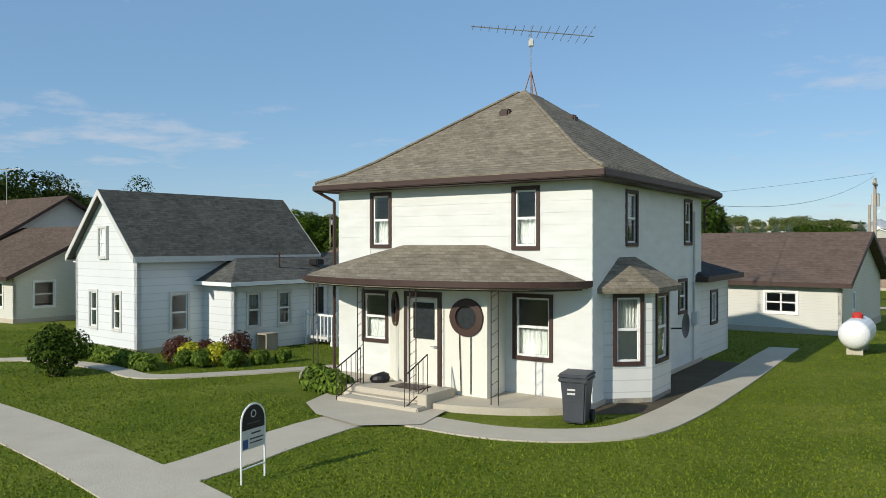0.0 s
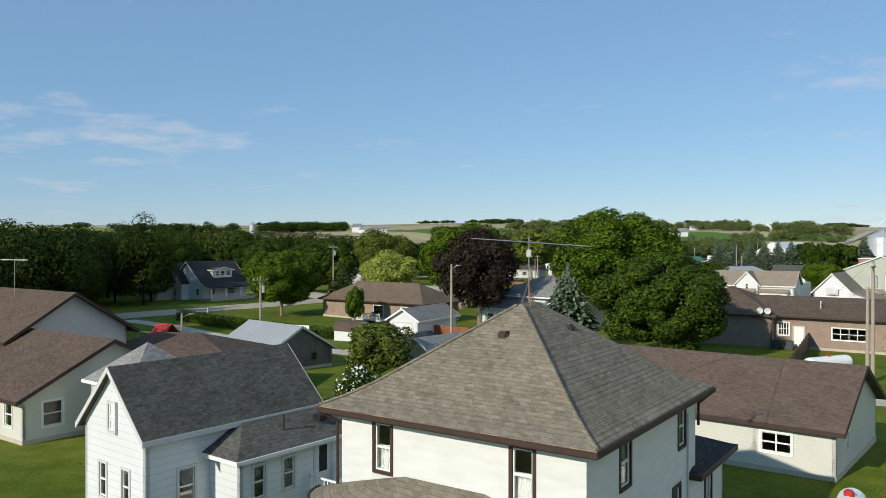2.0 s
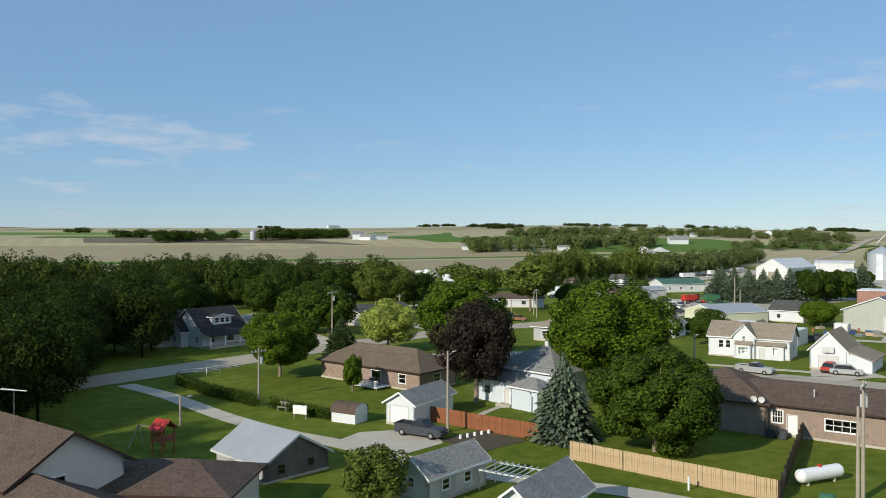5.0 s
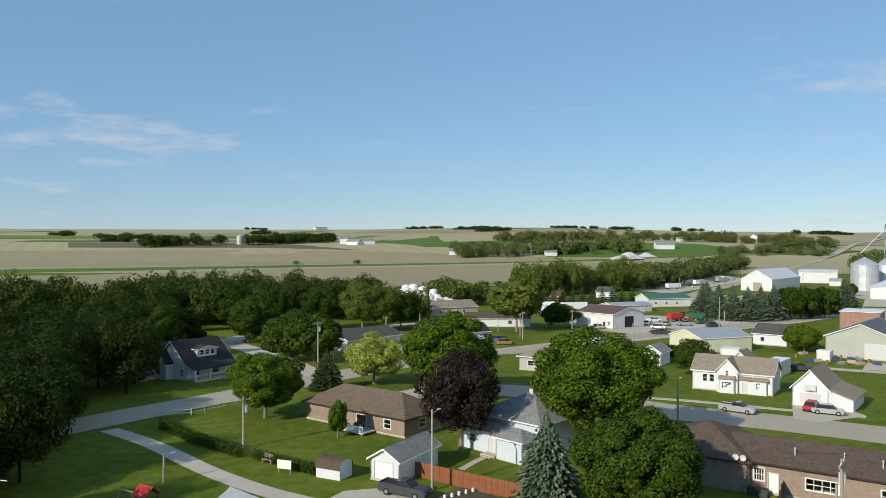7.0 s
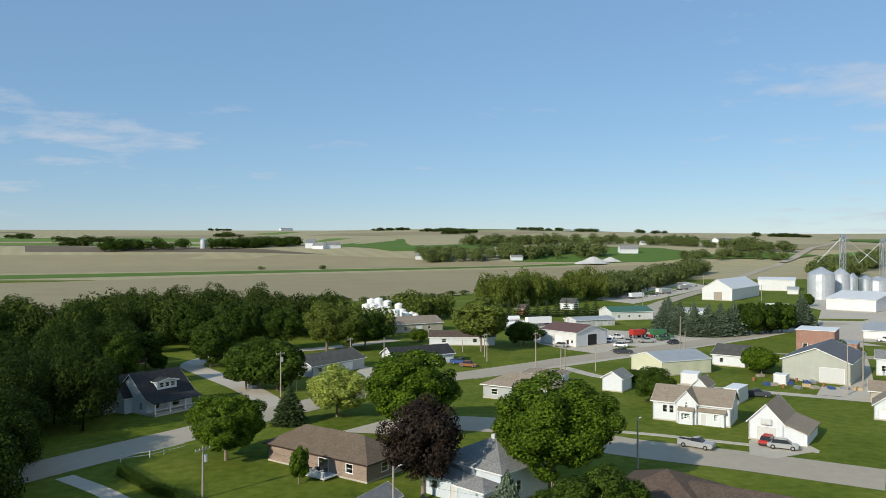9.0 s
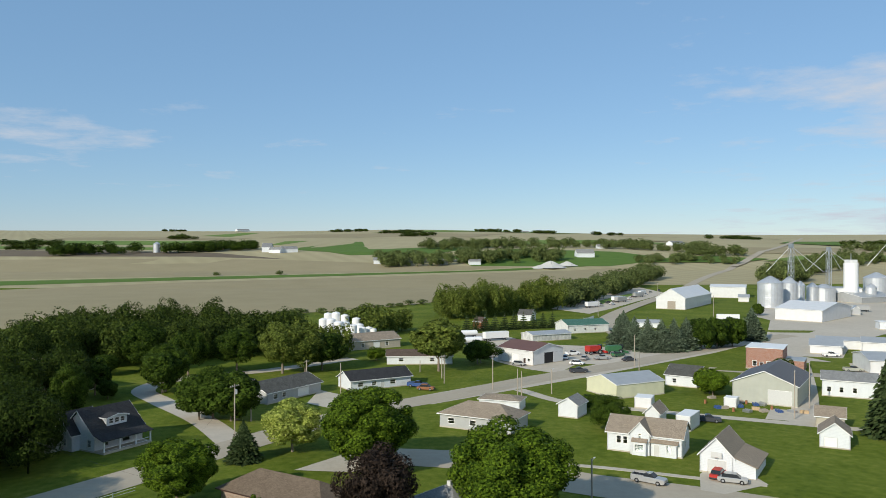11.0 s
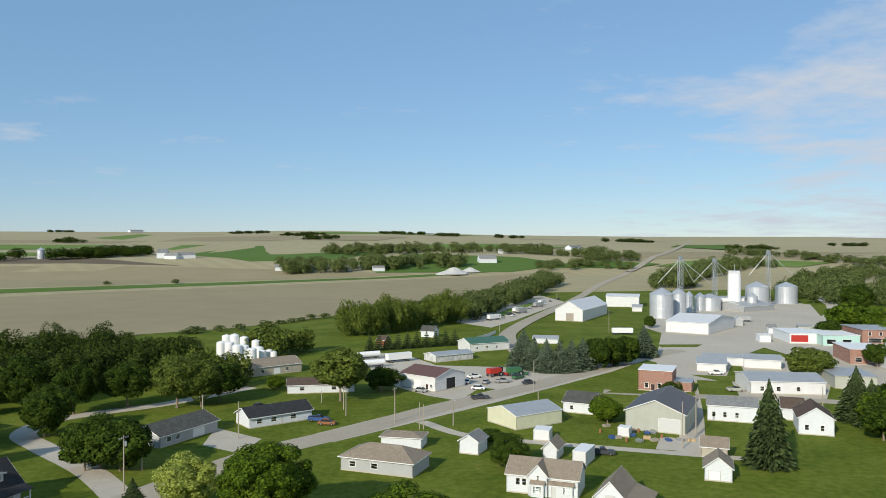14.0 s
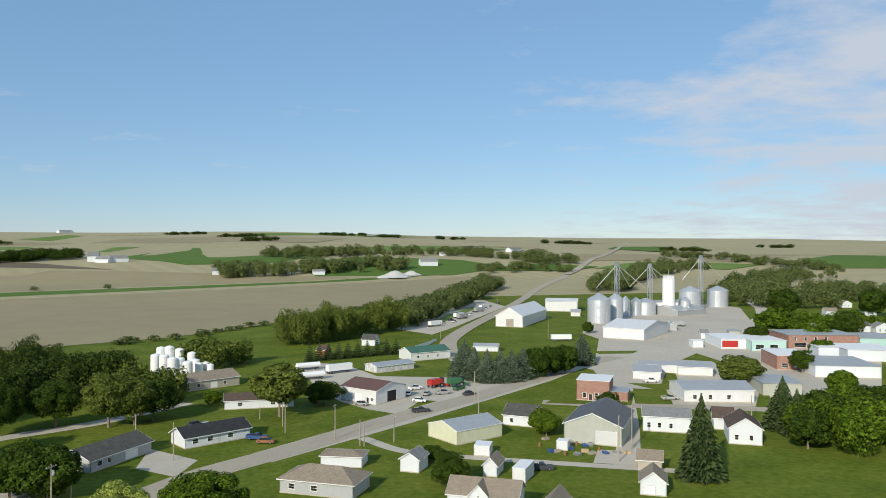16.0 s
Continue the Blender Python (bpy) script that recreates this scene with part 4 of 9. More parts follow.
        wheels_at(ob, [(sx * 1.0, yy) for sx in (-1, 1) for yy in (3.4, 4.6, -4.2)], 0.5, 0.3)
    else:
        part("body", rounded((-1.4, -2.6, 1.0, 1.4, 2.8, 3.0), r=0.25), mat, ob)
        part("cab", rounded((-0.9, -3.4, 1.6, 0.9, -2.5, 3.3), r=0.15), "dark_glass", ob)
        part("header", rounded((-2.6, -4.6, 0.35, 2.6, -3.7, 1.1), r=0.15), mat, ob)
        wheels_at(ob, [(sx * 1.5, -1.8) for sx in (-1, 1)], 0.85, 0.6)
        wheels_at(ob, [(sx * 1.2, 2.0) for sx in (-1, 1)], 0.5, 0.4)
    return ob


BOARD = {}


def board_fence(pts, h, mat, label):
    """A fence of single upright boards on two rails."""
    ob = thing("fence", Matrix(), label, "fence")
    key = (h, mat)
    if key not in BOARD:
        bm = bmesh.new()
        box(bm, 0.0, -0.012, 0.0, 0.135, 0.012, h)
        for q in bm.verts:
            if q.co.z > 0.5:
                q.co.x = 0.0675 + (q.co.x - 0.0675) * 0.96
        me = bpy.data.meshes.new("board")
        bm.to_mesh(me)
        bm.free()
        me.materials.append(M[mat])
        BOARD[key] = me
    rng = random.Random(4)
    for (ax, ay), (bx, by) in zip(pts, pts[1:]):
        ln, a = math.hypot(bx - ax, by - ay), math.atan2(by - ay, bx - ax)
        for i in range(int(ln / 0.147)):
            s = i * 0.147
            x, y = ax + math.cos(a) * s, ay + math.sin(a) * s
            o_ = new("board", BOARD[key])
            o_.parent = ob
            o_.matrix_basis = pose(x, y, ground_z(x, y) + 0.03 + rng.uniform(-.02, .02), 0, rng.uniform(-.6, .6), math.degrees(a))
        for z in (0.35, h - 0.3):
            bm = bmesh.new()
            tube(bm, (ax - math.sin(a) * 0.04, ay + math.cos(a) * 0.04, ground_z(ax, ay) + z), (bx - math.sin(a) * 0.04, by + math.cos(a) * 0.04, ground_z(bx, by) + z), 0.04, 0.04, 4)
            part("rail", bm, mat, ob)
        for i in range(int(ln / 2.4) + 1):
            s = min(ln, i * 2.4)
            x, y = ax + math.cos(a) * s - math.sin(a) * 0.09, ay + math.sin(a) * s + math.cos(a) * 0.09
            part("post", boxed((x - 0.05, y - 0.05, ground_z(x, y) - 0.3, x + 0.05, y + 0.05, ground_z(x, y) + h + 0.02)), mat, ob)
    return ob


def leafy(name, label, spots, leaf, count, size, category="shrub", z_squash=1.0):
    """A shrub or hedge: leaf sprays over overlapping clumps. spots: (x, y, z, radius)."""
    x0, y0 = spots[0][0], spots[0][1]
    g = ground_z(x0, y0)
    rng = random.Random(int(x0 * 10 + y0))
    ob = thing(name, pose(x0, y0, g), label, category)
    vs, fs = leaf_cloud(rng, [((x - x0, y - y0, z), r) for x, y, z, r in spots], count, size, z_squash)
    o_ = new("foliage", mesh_of("foliage", vs, fs, leaf))
    o_.parent = ob
    bm = bmesh.new()
    for i in range(4):
        a = i * 1.6
        r = spots[0][3]
        tube(bm, (0.04 * math.cos(a), 0.04 * math.sin(a), -0.1), (r * 0.6 * math.cos(a), r * 0.6 * math.sin(a), spots[0][2] + 0.1), 0.025, 0.008, 5)
    part("stems", bm, "bark", ob)
    return ob


def hedge(pts, h, wide, label):
    spots = []
    for (ax, ay), (bx, by) in zip(pts, pts[1:]):
        ln = math.hypot(bx - ax, by - ay)
        for i in range(int(ln / 0.7) + 1):
            t = min(1.0, i * 0.7 / ln)
            for z in (0.35, h - 0.5):
                spots.append((ax + (bx - ax) * t, ay + (by - ay) * t, z, wide / 2))
    return leafy("hedge", label, spots, "oak", 90 * len(spots), 0.11, "hedge")


def rail_fence(pts, label):
    ob = thing("rail_fence", Matrix(), label, "fence")
    for (ax, ay), (bx, by) in zip(pts, pts[1:]):
        for z in (0.5, 0.95):
            bm = bmesh.new()
            tube(bm, (ax, ay, z), (bx, by, z), 0.06, 0.06, 4)
            part("rail", bm, "grey_white", ob)
        ln = math.hypot(bx - ax, by - ay)
        for i in range(int(ln / 2.4)):
            t = i * 2.4 / ln
            x, y = ax + (bx - ax) * t, ay + (by - ay) * t
            part("post", boxed((x - 0.06, y - 0.06, -0.3, x + 0.06, y + 0.06, 1.1)), "grey_white", ob)
    return ob


def play_tower(x, y):
    ob = thing("play_tower", pose(x, y, ground_z(x, y), 0, 0, -30), "wooden play tower with a red canopy and swing beam", "play tower")
    for px in (-0.7, 0.7):
        for py in (-0.7, 0.7):
            part("leg", boxed((px - 0.06, py - 0.06, -0.1, px + 0.06, py + 0.06, 2.4)), "fence_red", ob)
    part("deck", boxed((-0.8, -0.8, 1.15, 0.8, 0.8, 1.25)), "fence_red", ob)
    for q in ((-0.8, -0.82, 1.5, 0.8, -0.765, 1.85), (-0.82, -0.76, 1.5, -0.765, 0.76, 1.85), (0.765, -0.76, 1.5, 0.82, 0.76, 1.85)):
        part("side_panel", boxed(q), "fence_red", ob)
    roof_on(ob, -0.8, -0.8, 0.8, 0.8, 2.4, "gx", 0.75, 0.15, "red", "fence_red", 0.04, "canopy")
    bm = bmesh.new()
    tube(bm, (-0.7, 0, 2.2), (-3.6, 0, 2.2), 0.07, 0.07, 6), tube(bm, (-3.6, 0, 2.2), (-3.9, -0.9, 0), 0.06, 0.06, 6), tube(bm, (-3.6, 0, 2.2), (-3.9, 0.9, 0), 0.06, 0.06, 6)
    part("swing_beam", bm, "pole_wood", ob)
    return ob


def barrel_shed(x, y, turn):
    """A small garden shed with a rounded barn roof."""
    ob = thing("garden_shed", pose(x, y, ground_z(x, y), 0, 0, turn), "small white garden shed with a rounded brown roof", "shed")
    w, d, h = 3.2, 2.4, 1.1
    part("wall", boxed((0, 0, -0.1, w, d, h)), "white_siding", ob)
    arc = [(d / 2 - (d / 2 + 0.12) * math.cos(math.pi * i / 10), h + 1.05 * math.sin(math.pi * i / 10) ** 0.75) for i in range(11)]
    bm = bmesh.new()
    a = [bm.verts.new((-0.1, q[0], q[1])) for q in arc]
    b = [bm.verts.new((w + 0.1, q[0], q[1])) for q in arc]
    for i in range(10):
        bm.faces.new((a[i], a[i + 1], b[i + 1], b[i]))
    part("roof", bm, "red_brown_shingle", ob)
    for xx in (0.0, w):
        bm = bmesh.new()
        bm.faces.new([bm.verts.new((xx, min(max(q[0], 0.0), d), q[1] - 0.03)) for q in arc])
        part("gable", bm, "white_siding", ob)
    return ob


def backyard_deck(x, y):
    ob = thing("deck", pose(x, y, 0, 0, 0, -38), "low wooden deck with a pale railing and chairs", "deck")
    part("floor", boxed((-2.6, -1.4, 0.25, 2.6, 1.6, 0.4)), "grey_white", ob)
    for i in range(22):
        part("baluster", boxed((-2.55 + i * 0.24, -1.38, 0.4, -2.50 + i * 0.24, -1.33, 1.2)), "white", ob)
    part("rail", boxed((-2.6, -1.4, 1.2, 2.6, -1.31, 1.27)), "white", ob)
    for i in range(3):
        part("skirt_post", boxed((-2.5 + i * 2.4, -1.37, -0.2, -2.4 + i * 2.4, -1.28, 0.25)), "pole_wood", ob)
    for k in (-1.5, 0.2, 1.4):
        ch = thing("patio_chair", pose(x + k * 0.79, y - k * 0.61 + 0.4, 0.4, 0, 0, 150 + 30 * k), "dark patio chair on the deck", "chair", "patio chairs")
        part("seat", rounded((-0.27, -0.27, 0.38, 0.27, 0.27, 0.45), r=0.02), "dark_grey", ch)
        part("backrest", rounded((-0.27, 0.22, 0.45, 0.27, 0.28, 0.95), r=0.02), "dark_grey", ch)
        for lx in (-0.24, 0.2):
            for ly in (-0.24, 0.2):
                part("leg", boxed((lx, ly, 0.0, lx + 0.04, ly + 0.04, 0.38)), "dark_grey", ch)
    return ob


def vegetable_garden(x, y):
    lay("garden_bed", ((x - 4.2, y + 0.3), (x + 0.2, y + 4.4), (x + 5.0, y + 0.2), (x + 0.4, y - 4.0)), 0.03, "bare_earth", "dark dug vegetable garden bed")
    for i in range(6):
        p = pose(x - 1.8 + i * 0.75, y + 0.9 + i * 0.55, ground_z(x, y) + 0.03)
        ob = thing("bucket", p, "white upturned bucket over seedlings", "bucket", "garden buckets")
        bm = bmesh.new()
        lathe(bm, [(0.17, 0.0), (0.14, 0.36), (0.12, 0.38), (0, 0.38)], 12)
        part("bucket_shell", bm, "white", ob)


def gravel_pile(x, y, r, h):
    rng = random.Random(int(x))
    ob = thing("gravel_pile", pose(x, y, ground_z(x, y)), "pale heap of crushed stone", "gravel")
    bm = bmesh.new()
    lathe(bm, [(r, -0.5), (r * 0.8, h * 0.2), (r * 0.5, h * 0.55), (r * 0.22, h * 0.88), (0, h)], 18)
    for q in bm.verts:
        q.co.x *= rng.uniform(.85, 1.15)
        q.co.y *= rng.uniform(.85, 1.15)
        q.co.z *= rng.uniform(.85, 1.1)
    part("mound", bm, "limestone", ob)


def junk(x, y, i):
    kinds_ = (("pallet", "grey wooden pallet", "pole_wood"), ("drum", "rusty steel drum", "rust"), ("box", "blue plastic box", "blue_paint"), ("scrap", "stack of scrap metal", "steel"), ("crate", "tan wooden crate", "fence_tan"))
    nm, lab, mat = kinds_[i % 5]
    ob = thing(nm, pose(x, y, ground_z(x, y), 0, 0, i * 37), lab + " beside the barn", nm)
    if nm == "drum":
        bm = bmesh.new()
        lathe(bm, [(0.3, 0), (0.3, 0.3), (0.32, 0.31), (0.3, 0.33), (0.3, 0.9), (0, 0.9)], 14)
        part("shell", bm, mat, ob)
    else:
        for k in range(4):
            part("board", rounded((-0.9, -0.6 + 0.32 * k, 0.0, 0.9, -0.32 + 0.32 * k, 0.5 + 0.15 * (k % 2)), r=0.02), mat, ob)


def ac_unit(x, y):
    ob = thing("air_conditioner", pose(x, y, ground_z(x, y), 0, 0, -33), "dark grey outdoor air conditioner beside the brick wall", "air conditioner", "air conditioners")
    part("case", rounded((-0.42, -0.42, 0.0, 0.42, 0.42, 0.85), r=0.04), "dark_grey", ob)
    bm = bmesh.new()
    lathe(bm, [(0.34, 0.85), (0.34, 0.89), (0.08, 0.90), (0, 0.90)], 16)
    part("grille", bm, "black", ob)
    part("pad", boxed((-0.5, -0.5, -0.15, 0.5, 0.5, 0.0)), "concrete", ob)
    return ob


def roof_aerial(x, y, z0, z1):
    ob = thing("tv_aerial", pose(x, y, z0, 0, 0, -20), "white arrow-shaped television aerial on a thin mast", "aerial")
    h = z1 - z0
    bm = bmesh.new()
    tube(bm, (0, 0, -1.2), (0, 0, h), 0.025, 0.02, 6)
    part("mast", bm, "steel", ob)
    bm = bmesh.new()
    tube(bm, (-1.2, 0, h - 0.05), (1.2, 0, h - 0.05), 0.03, 0.03, 6)
    part("boom", bm, "white", ob)
    for i in range(6):
        bm = bmesh.new()
        xx = -1.1 + i * 0.3
        tube(bm, (xx, 0, h - 0.05), (xx - 0.35, 0.35 - i * 0.03, h - 0.05), 0.015, 0.015, 4)
        tube(bm, (xx, 0, h - 0.05), (xx - 0.35, -0.35 + i * 0.03, h - 0.05), 0.015, 0.015, 4)
        part("element", bm, "white", ob)
    return ob


def wire(a, b, sag=0.9):
    """One overhead wire that hangs between two supports."""
    a, b = Vector(a), Vector(b)
    ob = thing("overhead_wire", Matrix.Translation(a), "thin dark overhead wire between supports", "wire", "overhead wires")
    bm = bmesh.new()
    q = (b - a).to_track_quat("Z", "Y")
    rings = []
    for i in range(15):
        c = (b - a) * (i / 14) + Vector((0, 0, -4 * sag * (i / 14) * (1 - i / 14)))
        rings.append([bm.verts.new(c + q @ Vector((0.009 * math.cos(k * math.pi / 2), 0.009 * math.sin(k * math.pi / 2), 0))) for k in range(4)])
    for lo_, hi_ in zip(rings, rings[1:]):
        for k in range(4):
            bm.faces.new((lo_[k], lo_[(k + 1) % 4], hi_[(k + 1) % 4], hi_[k]))
    part("cable", bm, "black", ob)
    return ob


def power_pedestal(x, y):
    ob = thing("transformer_box", pose(x, y, ground_z(x, y), 0, 0, -33), "squat green electrical box on the grass", "electrical box")
    part("case", rounded((-0.5, -0.4, -0.05, 0.5, 0.4, 0.8), r=0.05), "green_paint", ob)
    part("door_panel", rounded((-0.45, -0.43, 0.08, 0.45, -0.395, 0.72), r=0.01), "green_paint", ob)
    return ob


# ---- the town ----

# fields and open land
lay("field_far", ((-4400, 720), (4800, 720), (4800, 4890), (-4400, 4890)), 0.1, "stubble", "pale tan harvested fields on long low hills")
lay("field", ((-557.7, 567.0), (-169.0, 777.7), (93.5, 873.6), (329.6, 970.2), (422.8, 984.6), (343.1, 898.1), (233.7, 760.9), (108.1, 594.8), (36.0, 496.3), (-13.3, 448.4), (-89.4, 414.7), (-281.7, 287.2)), 0.18, "soil", "bare tan ploughed field in the valley")
lay("field", ((-740.3, 752.0), (-187.7, 862.8), (-28.5, 911.8), (206.1, 974.7), (93.2, 1008.1), (-101.7, 1056.9), (-234.2, 1074.8), (-1025.9, 1041.4)), 0.18, "soil", "bare tan ploughed field in the valley")
lay("field", ((-531.5, 1101.9), (-238.9, 1096.4), (-102.8, 1067.4), (-207.9, 1139.3), (-597.9, 1239.1)), 0.3, "dark_soil", "dark freshly ploughed field")
lay("pasture", ((-119.2, 1235.7), (-19.2, 1599.9), (142.1, 1544.6), (268.0, 1369.3), (120.2, 1126.0), (-12.9, 1107.4)), 0.4, "pasture", "bright green pasture on the slope")
lay("pasture", ((132.0, 1088.4), (263.3, 1246.9), (406.9, 1142.1), (454.9, 1059.6), (334.9, 985.8), (149.2, 988.8)), 0.4, "pasture", "bright green pasture on the slope")
lay("pasture", ((-478.9, 2382.4), (-517.5, 3378.3), (-392.6, 3055.1), (-349.9, 2119.5)), 0.6, "meadow", "green crop field on a far hill")
lay("pasture", ((962.3, 1645.7), (1307.3, 2148.0), (1346.1, 1956.8), (1012.6, 1482.5)), 0.6, "pasture", "green crop field on a far hill")
lay("pasture", ((1076.5, 1135.6), (1382.6, 1357.6), (1638.8, 1137.0), (1430.9, 992.7), (1006.1, 1023.4)), 0.6, "pasture", "green crop field on a far hill")
lay("field", ((-1302.7, 2536.5), (-2281.9, 6136.9), (-2640.3, 6156.9), (-4073.6, 6236.7), (-1372.2, 2101.0)), 0.7, "dark_soil", "dark ploughed field on a far hill")
lay("field", ((-1096.2, 1656.8), (-1118.2, 1734.0), (-695.4, 1755.6), (-107.2, 1656.4), (-146.8, 1426.4), (-585.3, 1478.3), (-1000.5, 1466.7)), 0.5, "meadow", "pale green crop strip on the hills")
lay("field", ((-214.4, 2210.5), (-175.4, 2454.1), (106.6, 2521.2), (439.5, 2249.9), (277.1, 1844.4), (81.1, 1911.5), (-237.2, 1850.1)), 0.55, "soil", "tan ploughed strip on the hills")
lay("field", ((366.2, 2032.4), (475.3, 2256.1), (782.0, 2307.0), (1052.6, 2047.2), (755.2, 1642.2), (579.3, 1708.1), (237.9, 1664.5)), 0.6, "stubble", "pale tan stubble strip on the hills")
lay("field", ((332.0, 1573.9), (403.9, 1668.9), (525.4, 1671.3), (655.9, 1544.7), (516.3, 1384.5), (451.4, 1435.6), (244.9, 1416.1)), 0.65, "meadow", "pale green crop strip on the hills")
lay("field", ((-707.6, 1335.7), (-708.5, 1386.0), (-506.1, 1377.7), (-236.3, 1293.4), (-264.8, 1214.7), (-462.2, 1258.6), (-696.5, 1260.5)), 0.7, "meadow", "pale green crop strip on the hills")
lay("field", ((628.3, 1266.2), (708.7, 1329.7), (922.8, 1321.4), (1125.9, 1217.4), (949.7, 1107.4), (788.6, 1129.0), (510.5, 1131.1)), 0.75, "soil", "tan ploughed strip on the hills")
lay("field", ((1149.5, 1511.9), (1296.4, 1614.9), (1638.6, 1618.6), (1914.2, 1472.6), (1548.7, 1270.0), (1348.1, 1331.5), (935.8, 1320.7)), 0.8, "stubble", "pale tan stubble strip on the hills")
lay("field", ((140.0, 2846.9), (261.7, 3387.7), (614.7, 3566.5), (901.5, 2947.7), (684.9, 2659.4), (488.3, 2831.6), (38.3, 2601.1)), 0.85, "meadow", "pale green crop strip on the hills")
lay("field", ((943.4, 2421.3), (1177.8, 2776.2), (1373.7, 2823.0), (1422.2, 2413.5), (1132.4, 2125.9), (1108.4, 2277.3), (746.2, 2148.5)), 0.9, "soil", "tan ploughed strip on the hills")
lay("field", ((663.7, 1089.6), (718.8, 1108.7), (811.6, 1105.0), (929.8, 1070.4), (814.2, 1013.7), (756.7, 1030.1), (580.2, 1033.5)), 0.95, "meadow", "pale green crop strip on the hills")
lay("field", ((-736.4, 1921.3), (-744.4, 2053.8), (-551.6, 2085.9), (-258.8, 1925.0), (-303.6, 1775.8), (-484.6, 1833.5), (-729.7, 1784.7)), 1.0, "soil", "tan ploughed strip on the hills")
lay("field", ((455.7, 1072.3), (501.6, 1089.7), (540.0, 1088.0), (604.0, 1058.2), (518.3, 1006.9), (506.2, 1019.6), (389.7, 1020.7)), 1.05, "pasture", "bright green pasture beyond the town")
lay("field_margin", ((-692.0, 703.0), (-184.7, 849.5), (-28.0, 896.1), (205.0, 969.5), (320.5, 992.0), (201.0, 950.4), (-26.8, 859.1), (-175.2, 806.1), (-625.8, 635.9)), 0.24, "pasture", "green grassy strip between two fields")

# roads and paved ground
ribbon("road", ((-56.8, 102.5), (-48.4, 114.3), (-35.7, 130.6), (-25.3, 144.3), (-0.9, 173.5), (18.6, 187.9), (30.7, 196.7), (47.3, 210.2), (68.1, 224.7), (93.3, 242.0), (126.0, 266.7), (155.2, 289.5), (185.4, 307.9)), 9, 0.06, "asphalt", "worn grey asphalt main street", "road")
ribbon("highway", ((112.0, 316.0), (117.5, 345.0), (124.1, 369.5), (135.3, 396.3), (164.5, 449.0), (207.2, 517.9), (249.8, 586.6), (343.0, 744.0), (421.0, 862.0), (506.7, 979.0)), 9, 0.40, "asphalt", "long straight grey country highway", "road")
ribbon("highway", ((506.7, 979.0), (578.4, 1066.1), (881.9, 1483.7), (1640.1, 2652.9)), 10, 1.25, "asphalt", "far stretch of the straight country highway", "road")
ribbon("cul_de_sac", ((-22.7, 147.6), (-33.6, 170.2), (-47.7, 192.0), (-56.2, 208.0), (-50.8, 223.7), (-26.1, 237.2), (-1.6, 259.0)), 6, 0.05, "gravel", "pale gravel lane that bends between lawns", "road")
ribbon("alley", ((-46.1, 106.8), (-37.2, 99.0), (-26.4, 87.2), (-18.2, 79.8), (-11.7, 75.4), (-3.6, 68.6), (1.8, 65.3), (6.5, 62.9), (10.2, 61.6), (14.4, 59.6), (20.5, 55.3), (27.5, 49.6)), 2.6, 0.04, "gravel", "gravel alley with two wheel tracks", "road")
lay("gravel_pad", ((-9.9, 79.8), (-2.8, 81.5), (-1.0, 75.5), (-5.7, 70.0), (-11.8, 76.2)), 0.045, "gravel", "grey gravel parking pad")
ribbon("street", ((-0.8, 138.4), (19.3, 133.0), (35.4, 118.8), (50.7, 110.0), (66.3, 99.6)), 11, 0.055, "asphalt", "wide grey side street", "road")
ribbon("sidewalk", ((34.5, 129.3), (43.2, 125.7), (54.9, 119.2), (65.1, 113.9)), 1.5, 0.06, "concrete", "pale concrete sidewalk", "sidewalk", thick=0.1)
ribbon("alley", ((42.9, 197.7), (50.6, 180.7), (67.1, 169.1), (95.2, 152.3), (109.8, 143.1)), 3.5, 0.04, "gravel", "narrow grey gravel alley", "road")
ribbon("street", ((108.7, 225.2), (130.5, 212.7), (166.6, 195.7), (188.1, 179.6)), 7, 0.05, "asphalt", "grey side street", "road")
ribbon("street", ((95.2, 152.3), (115.4, 184.3), (140.3, 227.0), (170.9, 281.3)), 6, 0.045, "gravel", "gravel lane between buildings", "road")
lay("gravel_yard", ((156.9, 278.0), (212.9, 371.7), (217.4, 399.3), (253.9, 458.8), (449.5, 633.5), (436.3, 528.4), (360.8, 425.4), (281.8, 350.0), (204.4, 287.3), (154.8, 244.8), (133.0, 210.0), (129.6, 211.2)), 0.03, "gravel", "wide pale gravel yard of the grain elevator")
lay("gravel_yard", ((41.6, 275.3), (44.0, 335.0), (61.9, 324.1), (68.5, 290.0), (91.5, 280.3), (104.3, 270.9), (111.9, 257.5), (95.2, 244.4), (79.6, 234.7), (72.0, 240.6), (59.5, 221.6), (52.0, 231.5), (46.0, 246.0)), 0.03, "gravel", "gravel work yard")
lay("road_shoulder", ((14.0, 190.5), (30.0, 202.5), (62.0, 226.5), (92.0, 248.5), (152.0, 294.5), (156.0, 284.0), (128.0, 259.5), (96.0, 236.0), (70.0, 217.0), (32.0, 191.0), (18.0, 181.5)), 0.022, "gravel", "gravel shoulder of the main street")
lay("driveway", ((-12.0, 185.8), (-9.9, 202.9), (1.5, 188.6), (-3.2, 176.2)), 0.05, "concrete", "pale concrete driveway")
lay("driveway", ((-10.4, 130.4), (-1.8, 139.8), (6.4, 135.8), (-0.7, 128.0)), 0.05, "concrete", "pale concrete driveway")
lay("parking_lot", ((130.7, 418.4), (118.0, 455.0), (153.2, 525.4), (214.5, 630.2), (264.2, 691.0), (252.6, 600.8), (222.0, 553.0), (186.0, 499.0), (158.0, 456.0)), 0.05, "gravel", "gravel parking lot")
